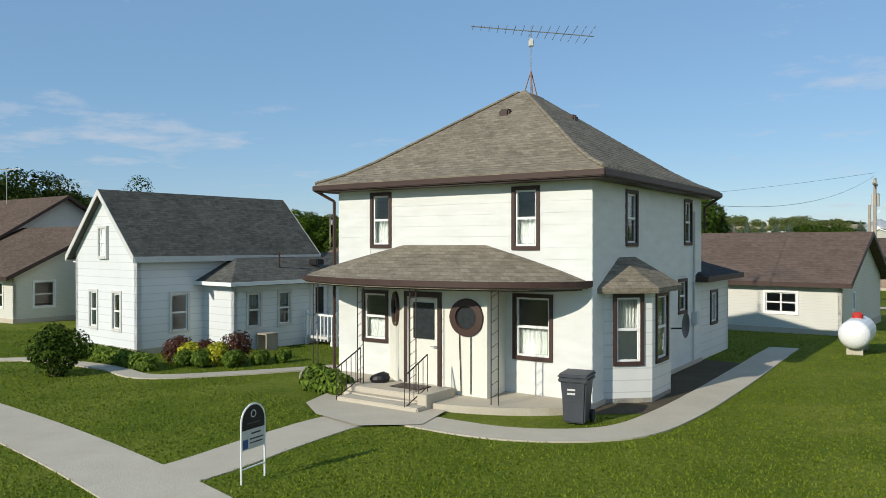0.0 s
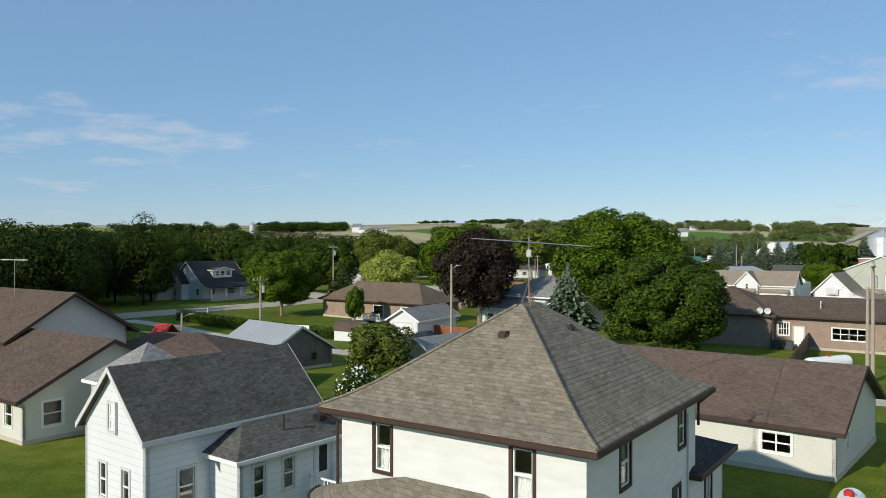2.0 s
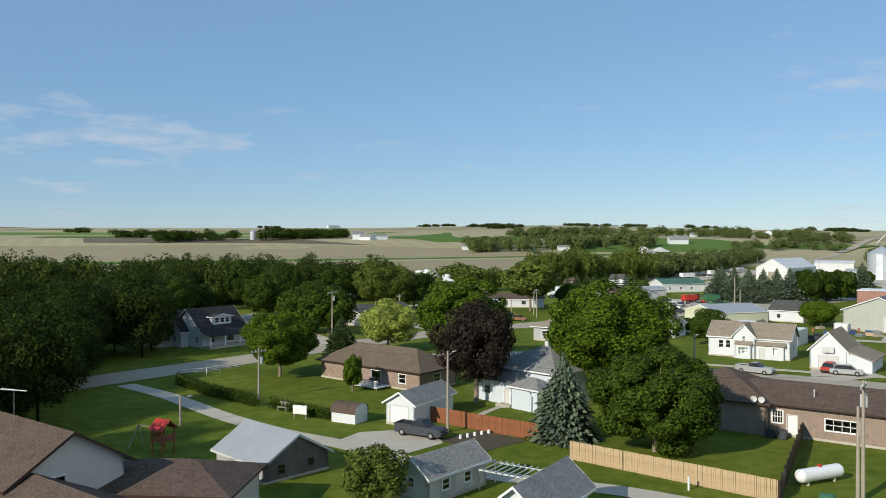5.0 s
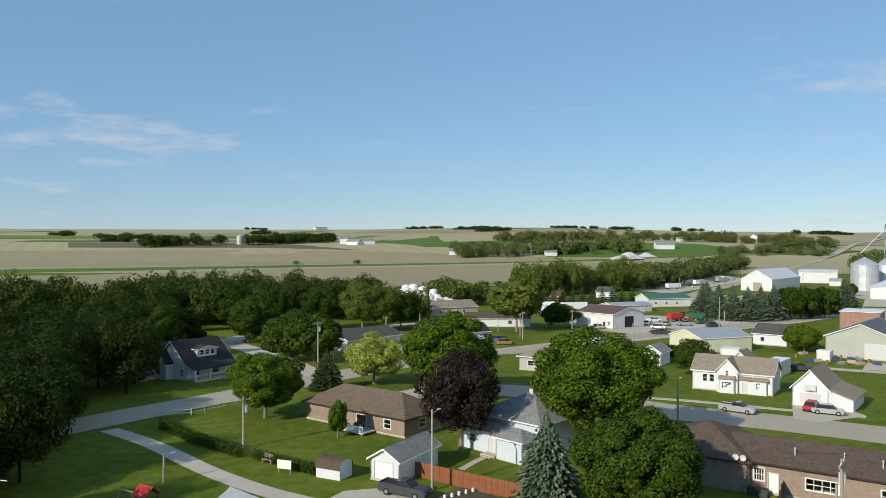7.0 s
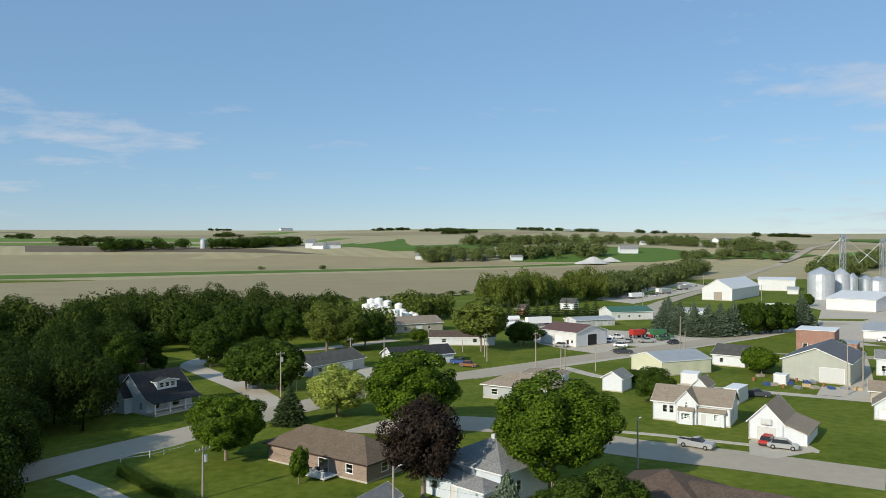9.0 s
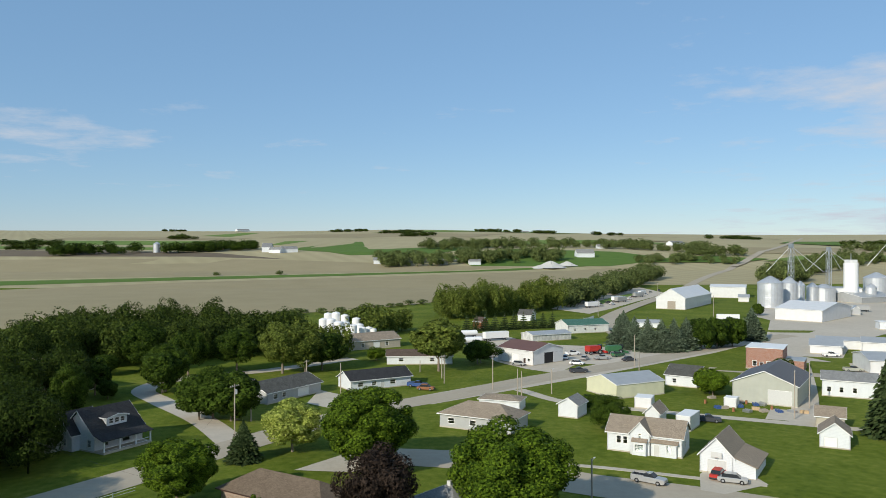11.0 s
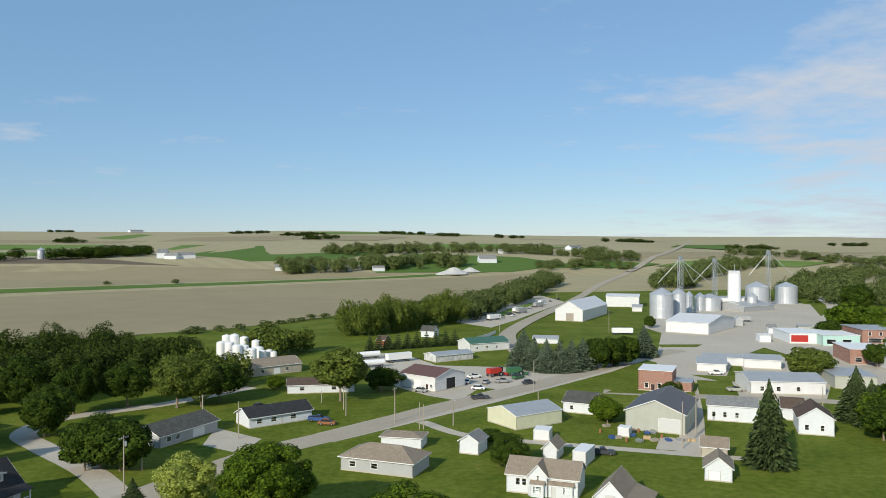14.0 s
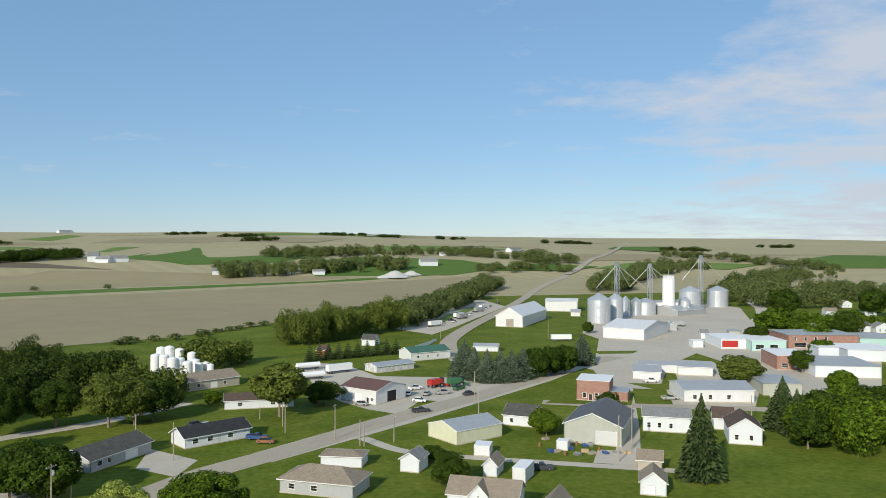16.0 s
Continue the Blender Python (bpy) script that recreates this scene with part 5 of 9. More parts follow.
lay("grass_island", ((150.0, 487.0), (190.0, 553.0), (222.0, 600.0), (225.0, 592.0), (193.0, 541.0), (158.0, 483.0)), 0.10, "meadow", "grass strip between the parking rows")
lay("gravel_yard", ((156.0, 286.0), (192.9, 305.5), (218.8, 282.7), (191.8, 221.3), (170.3, 198.3), (145.6, 206.2), (160.1, 231.8), (148.8, 237.7), (157.9, 262.7)), 0.024, "gravel", "worn gravel ground between the buildings")
lay("gravel_yard", ((233.2, 328.0), (272.8, 352.8), (394.5, 459.3), (447.8, 524.9), (564.6, 693.3), (572.0, 688.0), (456.0, 520.0), (404.0, 450.0), (314.8, 341.6), (341.7, 305.4), (224.3, 200.1), (178.4, 199.4), (216.6, 251.6)), 0.018, "gravel", "pale paved ground round the shops")

lay("lawn", ((153.6, 247.6), (164.8, 241.6), (185.9, 268.8), (183.5, 259.3), (165.0, 229.9), (156.3, 232.6)), 0.052, "grass", "rough grass between the storage buildings")
lay("lawn", ((108.7, 223.3), (131.2, 245.2), (120.1, 223.4), (133.3, 217.3), (146.4, 235.8), (146.7, 231.3), (133.6, 211.7)), 0.052, "grass", "grass strip beside the brick building")
lay("lawn", ((184.9, 328.0), (207.1, 323.1), (199.0, 315.3), (182.6, 318.5)), 0.052, "grass", "grass strip along the gravel yard")
lay("driveway", ((96.6, 168.1), (100.9, 165.6), (94.2, 155.5), (89.6, 157.9)), 0.056, "gravel", "gravel driveway of the barn")

lay("driveway", ((57.1, 120.7), (60.9, 125.1), (65.5, 119.8), (65.5, 114.2), (56.3, 110.5), (53.5, 112.8)), 0.058, "concrete", "pale concrete driveway before the garage")
ribbon("path", ((2.7, 87.3), (4.5, 90.5), (6.4, 93.4)), 0.9, 0.05, "concrete", "narrow concrete path to the cottage stoop", "path")

# buildings near the alley
old_shed = \
building("shed", "weathered grey wooden shed with a tin roof", -21.0, 66.7, -43.4, 7.4, 6.6, 1.7, "gx", 1.9, z=0.10, wall="old_boards", cover="tin_roof", fascia="grey_white", category="shed", trim="grey_boards", wins=(("r", 1.4, 0.6, 0.7, 0.8), ("r", 4.4, 0.7, 0.6, 0.7)))
[q for q in old_shed.children if q.name.startswith("wall")][2].data.materials[0] = M["grey_boards"]
building("shed", "small white shed with a grey roof", -4.4, 58.7, -41.2, 3.1, 6.9, 2.2, "gy", 1.1, z=0.20, wall="peeling", cover="light_grey_shingle", category="shed", wins=(("f", 1.0, 1.0, 0.6, 0.8), ("r", 1.6, 0.8, 0.8, 0.8), ("r", 4.2, 0.8, 0.8, 0.8)))
building("garage", "white garage with a closed overhead door", -7.4, 83.8, -30.0, 3.7, 8.5, 2.5, "gy", 1.1, z=0.00, wall="white_siding", cover="light_grey_shingle", category="garage", doors=(("f", 0.5, 2.4, 2.1, "white", 4),))
building("ranch_house", "brick ranch house with a brown hipped roof", -19.5, 113.7, -38.5, 19.4, 7.9, 2.55, "hip", 2.65, z=0.00, wall="tan_brick", cover="warm_brown_shingle", over=0.6, fascia="trim_brown", wins=(("f", 6.0, 0.9, 1.2, 1.2), ("f", 15.6, 0.9, 1.2, 1.2), ("r", 3.0, 0.9, 1.4, 1.2)), doors=(("f", 10.4, 1.8, 2.1, "glass", 0),))
ct = \
building("cottage", "pale blue cottage with a light grey hipped roof", 5.3, 98.9, -47.0, 10.4, 9.6, 4.1, "hip", 2.7, z=0.00, wall="blue_siding", cover="light_grey_shingle", over=0.5, wins=(("f", 0.8, 1.2, 0.9, 1.3), ("r", 3.0, 1.4, 0.9, 1.3), ("l", 3.5, 1.4, 0.9, 1.3)))
building("garage", "white gabled garage with a grey shingle roof", 2.3, 50.4, -33, 3.6, 7.6, 2.2, "gy", 1.5, z=0.3, wall="white_siding", cover="light_grey_shingle", over=0.5, category="garage", wins=(("r", 3.0, 0.7, 0.6, 1.1), ("r", 4.9, 0.7, 0.6, 1.1)), doors=(("f", 0.6, 2.2, 2.0, "white", 4),))
bh = \
building("brick_house", "long tan brick house with a brown roof", 27.4, 83.6, -36.0, 30.0, 9.0, 3.2, "hip", 1.9, z=0.00, wall="tan_brick", cover="red_brown_shingle", over=0.6, fascia="trim_brown", wins=(("f", 12.3, 1.15, 3.0, 1.15), ("f", 7.3, 1.3, 1.0, 1.3), ("f", 19.0, 1.1, 2.0, 1.2)), doors=(("f", 8.75, 0.95, 2.2, "white", 0),), mullion=3)

# houses across the town
bg = \
building("bungalow", "grey craftsman bungalow with white gables and a porch", -55.0, 150.3, -36.0, 9.0, 10.5, 3.4, "gy", 3.9, z=0.00, wall="white_siding", cover="dark_shingle", over=0.5, wins=(("r", 2.0, 0.9, 1.0, 1.3), ("r", 6.0, 0.9, 1.6, 1.3), ("f", 7.0, 0.9, 1.0, 1.3)))
fh = \
building("farmhouse", "white farmhouse with a tan roof and a front gable", 46.7, 137.3, -33.0, 13.6, 8.0, 3.6, "gx", 2.3, z=0.00, wall="white_siding", cover="tan_shingle", wins=(("f", 1.8, 1.6, 0.8, 1.3), ("f", 3.0, 1.6, 0.8, 1.3), ("f", 9.6, 1.2, 0.7, 1.3), ("r", 3.0, 1.3, 0.8, 1.3)), doors=(("f", 8.3, 0.9, 2.0, "grey_white", 0),))
sg_ = \
building("garage", "white saltbox garage with a tan roof", 57.8, 122.3, -38.0, 5.4, 10, 3.2, "gy", 2.8, z=0.00, wall="white_siding", cover="tan_shingle", category="garage", doors=(("f", 1.3, 3.0, 2.3, "grey_white", 4),))
building("metal_building", "pale yellow metal building with a low grey roof", 60.2, 194.0, -70.0, 12.2, 15.5, 3.5, "gy", 1.7, z=0.00, wall="yellow_metal", cover="tin_roof", over=0.15, category="building")
building("barn", "large tan metal barn with a dark roof", 92.0, 177.5, -39.5, 14.8, 22, 5.0, "gy", 3.0, z=0.00, wall="tan_metal", cover="dark_metal_roof", over=0.4, category="barn", doors=(("f", 8.3, 5.2, 3.6, "grey_white", 5),))
building("brick_building", "two-storey red brick building with a flat white roof", 121.0, 225.1, -36.0, 10.7, 13, 6.6, "flat", 0.3, z=0.00, wall="red_brick", cover="white", over=0.2, category="building", wins=(("f", 2.0, 1.0, 1.2, 1.6), ("f", 6.0, 1.0, 1.2, 1.6)), doors=(("f", 4.0, 1.2, 2.2, "trim_brown", 0),))
building("workshop", "white metal workshop with a brown roof", 46.6, 249.2, -54.0, 15.6, 15, 4.6, "gx", 2.0, z=0.00, wall="white_metal", cover="brown_metal_roof", over=0.3, category="building", doors=(("r", 5.4, 4.6, 3.7, "black", 0), ("f", 1.6, 3.2, 3.2, "white", 4), ("f", 6.2, 3.2, 3.2, "white", 4), ("f", 11.4, 1.0, 2.1, "trim_brown", 0)), wins=(("f", 13.2, 1.2, 1.0, 0.9),))
building("green_roof_building", "long cream building with a green metal roof", 91.6, 323.1, 12.8, 20.2, 12, 3.6, "gx", 2.0, z=0.00, wall="cream_siding", cover="green_roof", category="building", wins=(("f", 3.0, 1.2, 1.0, 1.0), ("f", 8.0, 1.2, 1.0, 1.0), ("f", 13.0, 1.2, 1.0, 1.0)))
building("low_shed", "long low shed with a rusty tin roof", 69.9, 296.9, 20.1, 18.5, 9, 2.6, "gx", 1.0, z=0.00, wall="peeling", cover="tin_roof", category="shed")
building("ranch_house", "white ranch house with a dark shingle roof", -1.5, 199.7, 24.7, 17.8, 8.5, 2.8, "gx", 1.9, z=0.00, wall="white_siding", cover="dark_shingle", over=0.5, wins=(("f", 2.0, 1.0, 1.4, 1.1), ("f", 6.0, 1.0, 1.4, 1.1), ("f", 11.5, 1.0, 1.6, 1.1)), doors=(("f", 8.6, 1.0, 2.0, "grey_white", 0),))
building("ranch_house", "grey ranch house with a white garage door", -21.3, 185.1, 51.1, 19.0, 10, 2.8, "gx", 2.0, z=0.00, wall="grey_siding", cover="grey_shingle", over=0.5, wins=(("f", 2.0, 1.0, 1.4, 1.1), ("f", 5.0, 1.0, 1.2, 1.1)), doors=(("f", 10.5, 4.0, 2.2, "white", 4),))
building("office", "tan building with a brown gabled roof", -2.2, 278.8, 26.0, 20.4, 12, 3.2, "gx", 2.2, z=0.00, wall="tan_siding", cover="tan_shingle", category="building", wins=(("f", 4.0, 1.0, 1.2, 1.2), ("f", 14.0, 1.0, 1.2, 1.2)), doors=(("f", 9.0, 2.6, 2.4, "white", 4),))
building("duplex", "low white house with a brown roof", 9.4, 244.3, -4.2, 21.2, 9, 2.7, "gx", 1.6, z=0.00, wall="white_siding", cover="red_brown_shingle", wins=(("f", 4.0, 1.0, 1.4, 1.1), ("f", 14.0, 1.0, 1.4, 1.1)))
building("ranch_house", "hip-roofed grey house behind the trees", 17.5, 158.8, -34.1, 16.3, 9, 2.8, "hip", 2.4, z=0.00, wall="grey_siding", cover="tan_shingle", over=0.5, wins=(("f", 2.0, 1.0, 1.4, 1.1), ("f", 7.0, 1.0, 1.4, 1.1)))
building("long_shed", "long low shed with a brown roof", 28.4, 174.7, -25.6, 9.7, 6, 2.4, "hip", 1.0, z=0.00, wall="white_siding", cover="tan_shingle", category="shed")
building("shed", "small white shed with a gabled roof", 44.8, 165.3, -36.0, 4.6, 6, 3.0, "gy", 1.4, z=0.00, wall="white_siding", cover="light_grey_shingle", category="shed")
building("shed", "small white shed with a brown roof", 61.4, 156.4, -36.0, 3.2, 6, 2.6, "gy", 1.6, z=0.00, wall="white_siding", cover="tan_shingle", category="shed")
building("box_trailer", "white enclosed box trailer", 65.1, 172.3, -30.0, 3.9, 5, 2.4, "flat", 0.1, z=0.00, wall="white_metal", cover="white", over=0.02, category="trailer")
building("box_trailer", "tall white box trailer parked on the grass", 65.9, 150.7, -40.0, 3.0, 7, 3.0, "flat", 0.1, z=0.00, wall="white_metal", cover="white", over=0.02, category="trailer")
building("house", "white house with a light roof", 118.1, 181.4, -33.0, 12.6, 10, 4.2, "gx", 1.6, z=0.00, wall="white_siding", cover="light_grey_shingle", wins=(("f", 1.2, 1.2, 0.9, 1.3), ("f", 4.0, 1.2, 0.9, 1.3), ("f", 7.0, 1.2, 0.9, 1.3)))
building("house", "white house with a red-brown roof", 131.5, 162.7, -33.0, 8.1, 12, 4.2, "gy", 2.6, z=0.00, wall="white_siding", cover="red_brown_shingle", wins=(("f", 1.5, 1.2, 0.9, 1.3), ("f", 5.0, 1.2, 0.9, 1.3)))
building("house", "small white house with a grey roof", 84.2, 199.9, -40.0, 8.6, 11, 3.0, "gx", 2.2, z=0.00, wall="white_siding", cover="grey_shingle", wins=(("f", 2.0, 1.0, 1.0, 1.1),("r", 3.0, 1.0, 1.0, 1.1)))
building("cabin", "small cabin with a brown roof", 96.4, 150.1, -33.0, 5.5, 6, 2.4, "gx", 1.6, z=0.00, wall="tan_siding", cover="tan_shingle", category="shed")
building("shed", "white gabled shed with a brown roof", 87.4, 134.8, -33.0, 5.2, 7, 2.8, "gy", 2.0, z=0.00, wall="white_siding", cover="tan_shingle", category="shed", doors=(("f", 0.8, 2.2, 2.0, "white", 4),))
building("quonset", "silver quonset storage building", 160.7, 254.3, -33.0, 10.4, 14, 3.0, "gx", 1.6, z=0.00, wall="white_metal", cover="tin_roof", category="building")
building("quonset", "grey tin storage building", 182.6, 256.8, -33.0, 13.3, 12, 3.4, "gx", 1.4, z=0.00, wall="white_metal", cover="tin_roof", category="building")
building("store", "low white store building", 152.7, 211.1, -20.0, 22.8, 18, 4.0, "gx", 1.6, z=0.00, wall="white_metal", cover="tin_roof", category="building", wins=(("f", 3.0, 1.0, 1.2, 1.4), ("f", 8.0, 1.0, 1.2, 1.4), ("f", 14.0, 1.0, 1.2, 1.4)))

building("annex", "low brick annex with a flat roof", 130.6, 220.9, -36.0, 6.2, 9, 3.0, "flat", 0.3, wall="red_brick", cover="tin_roof", over=0.15, category="building")
building("store", "low white shed behind the storage buildings", 172.0, 268.0, -33.0, 26.0, 8, 3.2, "gx", 1.0, wall="white_metal", cover="tin_roof", category="building", wins=(("f", 4.0, 1.0, 1.2, 1.0), ("f", 18.0, 1.0, 1.2, 1.0)))
tree(92.5, 192.5, 6.0, 6.4, "willow", "young light green tree beside the small house", variant=6, bare=0.1)

# the main street shops
rs = \
building("shop", "white shop with a red panel on its front", 249.6, 316.1, -20.0, 13.9, 25, 5.0, "flat", 0.4, z=0.00, wall="white_siding", cover="white", category="shop")
part("sign_panel", rounded((0.8, -0.14, 1.0, 8.6, -0.02, 4.2), r=0.03), "red", rs, "wide red panel")
building("shop", "pale green shop with wide front windows", 258.7, 304.7, -20.0, 16.8, 25, 5.2, "flat", 0.4, z=0.00, wall="teal", cover="white", category="shop", wins=(("f", 2.0, 1.0, 4.0, 2.2), ("f", 9.0, 1.0, 4.0, 2.2)))
building("shop", "old red brick shop with a flat roof", 281.9, 305.9, -20.0, 34.6, 25, 7.0, "flat", 0.4, z=0.00, wall="red_brick", cover="tin_roof", category="shop", wins=(("f", 3.0, 4.2, 1.2, 1.8), ("f", 8.0, 4.2, 1.2, 1.8), ("f", 13.0, 4.2, 1.2, 1.8), ("f", 18.0, 4.2, 1.2, 1.8), ("f", 3.0, 0.8, 6.0, 2.2)))
building("shop", "pale green shop with a flat roof", 316.3, 295.1, -20.0, 21.6, 25, 5.4, "flat", 0.4, z=0.00, wall="teal", cover="tin_roof", category="shop")
building("shop", "red brick corner shop with a white roof", 229.4, 255.0, -25.0, 14.4, 22, 6.0, "flat", 0.4, z=0.00, wall="red_brick", cover="white", category="shop", wins=(("f", 2.0, 1.0, 2.4, 1.8), ("f", 7.0, 1.0, 2.4, 1.8)))
building("shop", "white shop with a flat grey roof", 230.6, 236.0, -25.0, 24.5, 28, 4.6, "flat", 0.4, z=0.00, wall="white_siding", cover="tin_roof", category="shop")
building("shop", "small white filling station building", 238.8, 324.0, -20.0, 5.6, 6, 3.6, "flat", 0.3, z=0.00, wall="white_siding", cover="white", category="shop")

# the grain elevator
building("storage_barn", "long white storage barn with a low roof", 183.0, 450.1, -39.7, 17.9, 62, 7.0, "gy", 5.5, z=0.00, wall="white_metal", cover="white_metal", over=0.3, category="barn", doors=(("f", 7.0, 5.0, 5.0, "pole_wood", 0),))
building("warehouse", "white metal warehouse with a low roof", 264.3, 546.3, -29.2, 25.2, 30, 8.0, "gx", 1.5, z=0.00, wall="white_metal", cover="white_metal", category="building")
building("storage_building", "white storage building with a rounded low roof", 217.7, 375.7, -50.8, 23.5, 45, 6.0, "gx", 3.0, z=0.00, wall="white_metal", cover="white_metal", category="building")
building("elevator_base", "white elevator work house", 332.7, 498.4, -17.4, 18.2, 14, 9.0, "gx", 1.0, z=0.00, wall="white_metal", cover="tin_roof", category="building")
building("grain_shed", "low grey tin grain shed", 338.5, 476.7, 17.0, 33.6, 30, 4.0, "gx", 3.0, z=0.00, wall="tin_roof", cover="tin_roof", category="building")
grain_bin(259.3, 453.1, 7.6, 19.8)
grain_bin(278.2, 463.7, 5.1, 18.9)
grain_bin(301.4, 488.3, 2.9, 15.0)
grain_bin(323.4, 496.3, 7.7, 12.4)
grain_bin(313.7, 494.1, 3.8, 13.5)
grain_bin(355.3, 491.2, 3.7, 12.9)
grain_bin(384.9, 526.2, 8.8, 19.4)
grain_bin(426.1, 544.4, 8.7, 17.9)
silo_tower(343.1, 495.2, 4.7, 29.3)
leg_tower(279.4, 463.4, 38.2)
leg_tower(329.4, 499.5, 36.2)
leg_tower(393.4, 523.6, 42.1)
liquid_tank(-14.6, 325.1, 1.9, 7.6)
liquid_tank(-11.1, 318.4, 1.9, 8.2)
liquid_tank(-7.9, 314.6, 1.9, 7.4)
liquid_tank(-5.2, 316.5, 1.9, 7.0)
liquid_tank(-2.2, 310.1, 1.9, 6.4)
liquid_tank(0.5, 317.5, 1.9, 6.0)
liquid_tank(-13.0, 336.5, 1.9, 9.0)
liquid_tank(-9.6, 335.5, 1.9, 9.4)
liquid_tank(-5.6, 334.2, 1.9, 8.4)
liquid_tank(2.0, 314.2, 1.5, 5.0)
liquid_tank(4.6, 318.0, 1.5, 4.6)
liquid_tank(6.4, 314.5, 1.3, 4.2)
liquid_tank(-0.6, 327.0, 1.9, 7.6)

# trees that stand singly
tree(19.9, 96.4, 15.6, 18.6, "maple", "broad round maple with a forked pale trunk", leaves=30000, size=0.031, variant=1, bare=0.13)
tree(3.0, 95.1, 13.2, 11.2, "plum", "dark purple-leaved tree with a thin crown", leaves=8000, size=0.042, variant=2, bare=0.12)
tree(1.4, 127.1, 14.6, 18.4, "maple", leaves=22000, size=0.035, variant=3)
tree(-11.7, 142.2, 9.5, 12.7, "lime_leaf", "yellow-green variegated maple beside the house", leaves=9000, size=0.045, variant=4)
conifer(-19.8, 137.1, 7.3, 7.0, "pine", "dark green spruce beside the road")
tree(-25.8, 114.0, 10.3, 12.9, "maple", leaves=22000, size=0.035, variant=5, bare=0.1)
tree(-34.2, 170.3, 10.3, 12.2, "oak", variant=6, bare=0.08)
tree(-27.1, 168.6, 11.2, 13.5, "oak", variant=2, bare=0.08)
tree(-50.1, 202.8, 11.7, 12.3, "oak", variant=1, bare=0.1)
tree(-66.5, 201.8, 9.5, 8.8, "oak", variant=3, bare=0.2)
tree(-13.4, 102.1, 5.1, 2.9, "maple", "slim young tree on the lawn", variant=4, bare=0.1)
tree(24.7, 229.5, 15.9, 18.7, "willow", "airy light green tree by the road", variant=5, bare=0.2)
tree(38.6, 242.2, 8.0, 9.4, "oak", variant=0)
tree(19.2, 72.5, 10.4, 13.8, "oak", "dense round dark green tree", leaves=30000, size=0.031, variant=7, bare=0.0)
conifer(11.2, 77.6, 8.6, 7.7, "spruce", "full blue-green spruce tree", rows=30)
tree(-6.0, 55.4, 5.0, 5.4, "willow", "small loose-leaved yard tree", variant=2, bare=0.15, leaves=3600, size=0.06)
tree(54.6, 171.3, 3.5, 6.8, "oak", variant=3, bare=0.05)
tree(90.7, 186.9, 6.6, 8.7, "maple", variant=1, bare=0.1)
conifer(106.5, 140.6, 18.1, 10.9, "pine", "tall dark spruce tree beside the houses", rows=30)
conifer(156.4, 171.3, 14.5, 11.6, "pine", "tall dark spruce tree beside the houses", rows=30)
conifer(155.3, 164.9, 12.2, 9.6, "pine", "dark spruce tree beside the street", rows=30)
tree(191.2, 230.8, 11.0, 18.0, "willow", "airy light green tree by the shops", variant=4, bare=0.12)
tree(309.6, 346.7, 16.8, 25.3, "maple", variant=5, bare=0.1)
tree(161.1, 163.1, 12.2, 13.9, "oak", variant=0, bare=0.05)
tree(173.6, 165.7, 12.6, 16.1, "maple", variant=1, bare=0.05)
tree(179.9, 160.3, 13.2, 17.7, "oak", variant=2, bare=0.05)
tree(164.4, 149.8, 12.9, 18.0, "maple", variant=3, bare=0.05)
tree(147.2, 152.5, 10.6, 11.3, "oak", variant=4, bare=0.05)
conifer(48.7, 336.7, 8.0, 5.8, "pine", "small dark conifer planted in a row", rows=10)
conifer(53.1, 337.8, 8.0, 5.8, "pine", "small dark conifer planted in a row", rows=10)
conifer(57.6, 339.2, 8.0, 5.9, "pine", "small dark conifer planted in a row", rows=10)
conifer(62.2, 340.5, 7.9, 5.9, "pine", "small dark conifer planted in a row", rows=10)
conifer(66.8, 341.6, 7.9, 6.0, "pine", "small dark conifer planted in a row", rows=10)
conifer(71.5, 343.0, 7.9, 6.0, "pine", "small dark conifer planted in a row", rows=10)
conifer(76.3, 344.3, 7.9, 6.0, "pine", "small dark conifer planted in a row", rows=10)
conifer(81.2, 345.7, 7.9, 6.1, "pine", "small dark conifer planted in a row", rows=10)
conifer(86.1, 347.0, 7.9, 6.1, "pine", "small dark conifer planted in a row", rows=10)
conifer(91.1, 348.4, 7.8, 6.2, "pine", "small dark conifer planted in a row", rows=10)
conifer(98.8, 277.9, 12.3, 11.5, "spruce", "blue-green spruce in a windbreak", rows=18)
conifer(102.3, 271.6, 12.3, 11.3, "spruce", "blue-green spruce in a windbreak", rows=18)
conifer(105.0, 265.5, 12.3, 11.2, "spruce", "blue-green spruce in a windbreak", rows=18)
conifer(109.7, 264.1, 11.9, 11.2, "spruce", "blue-green spruce in a windbreak", rows=18)
conifer(114.7, 265.0, 12.0, 11.3, "spruce", "blue-green spruce in a windbreak", rows=18)
conifer(120.8, 268.2, 12.0, 11.4, "spruce", "blue-green spruce in a windbreak", rows=18)
conifer(159.8, 292.9, 13.5, 12.8, "spruce", "blue-green spruce in a windbreak", rows=18)
conifer(108.7, 301.1, 11.9, 12.5, "spruce", "blue-green spruce in a windbreak", rows=18)
tree(127.1, 268.9, 11.7, 11.5, "oak", variant=0, bare=0.02)
tree(134.7, 272.0, 11.6, 12.8, "oak", variant=1, bare=0.02)
tree(142.5, 275.2, 11.4, 12.0, "oak", variant=2, bare=0.02)
tree(220.5, 398.2, 6.7, 7.6, "oak", variant=3, bare=0.02)

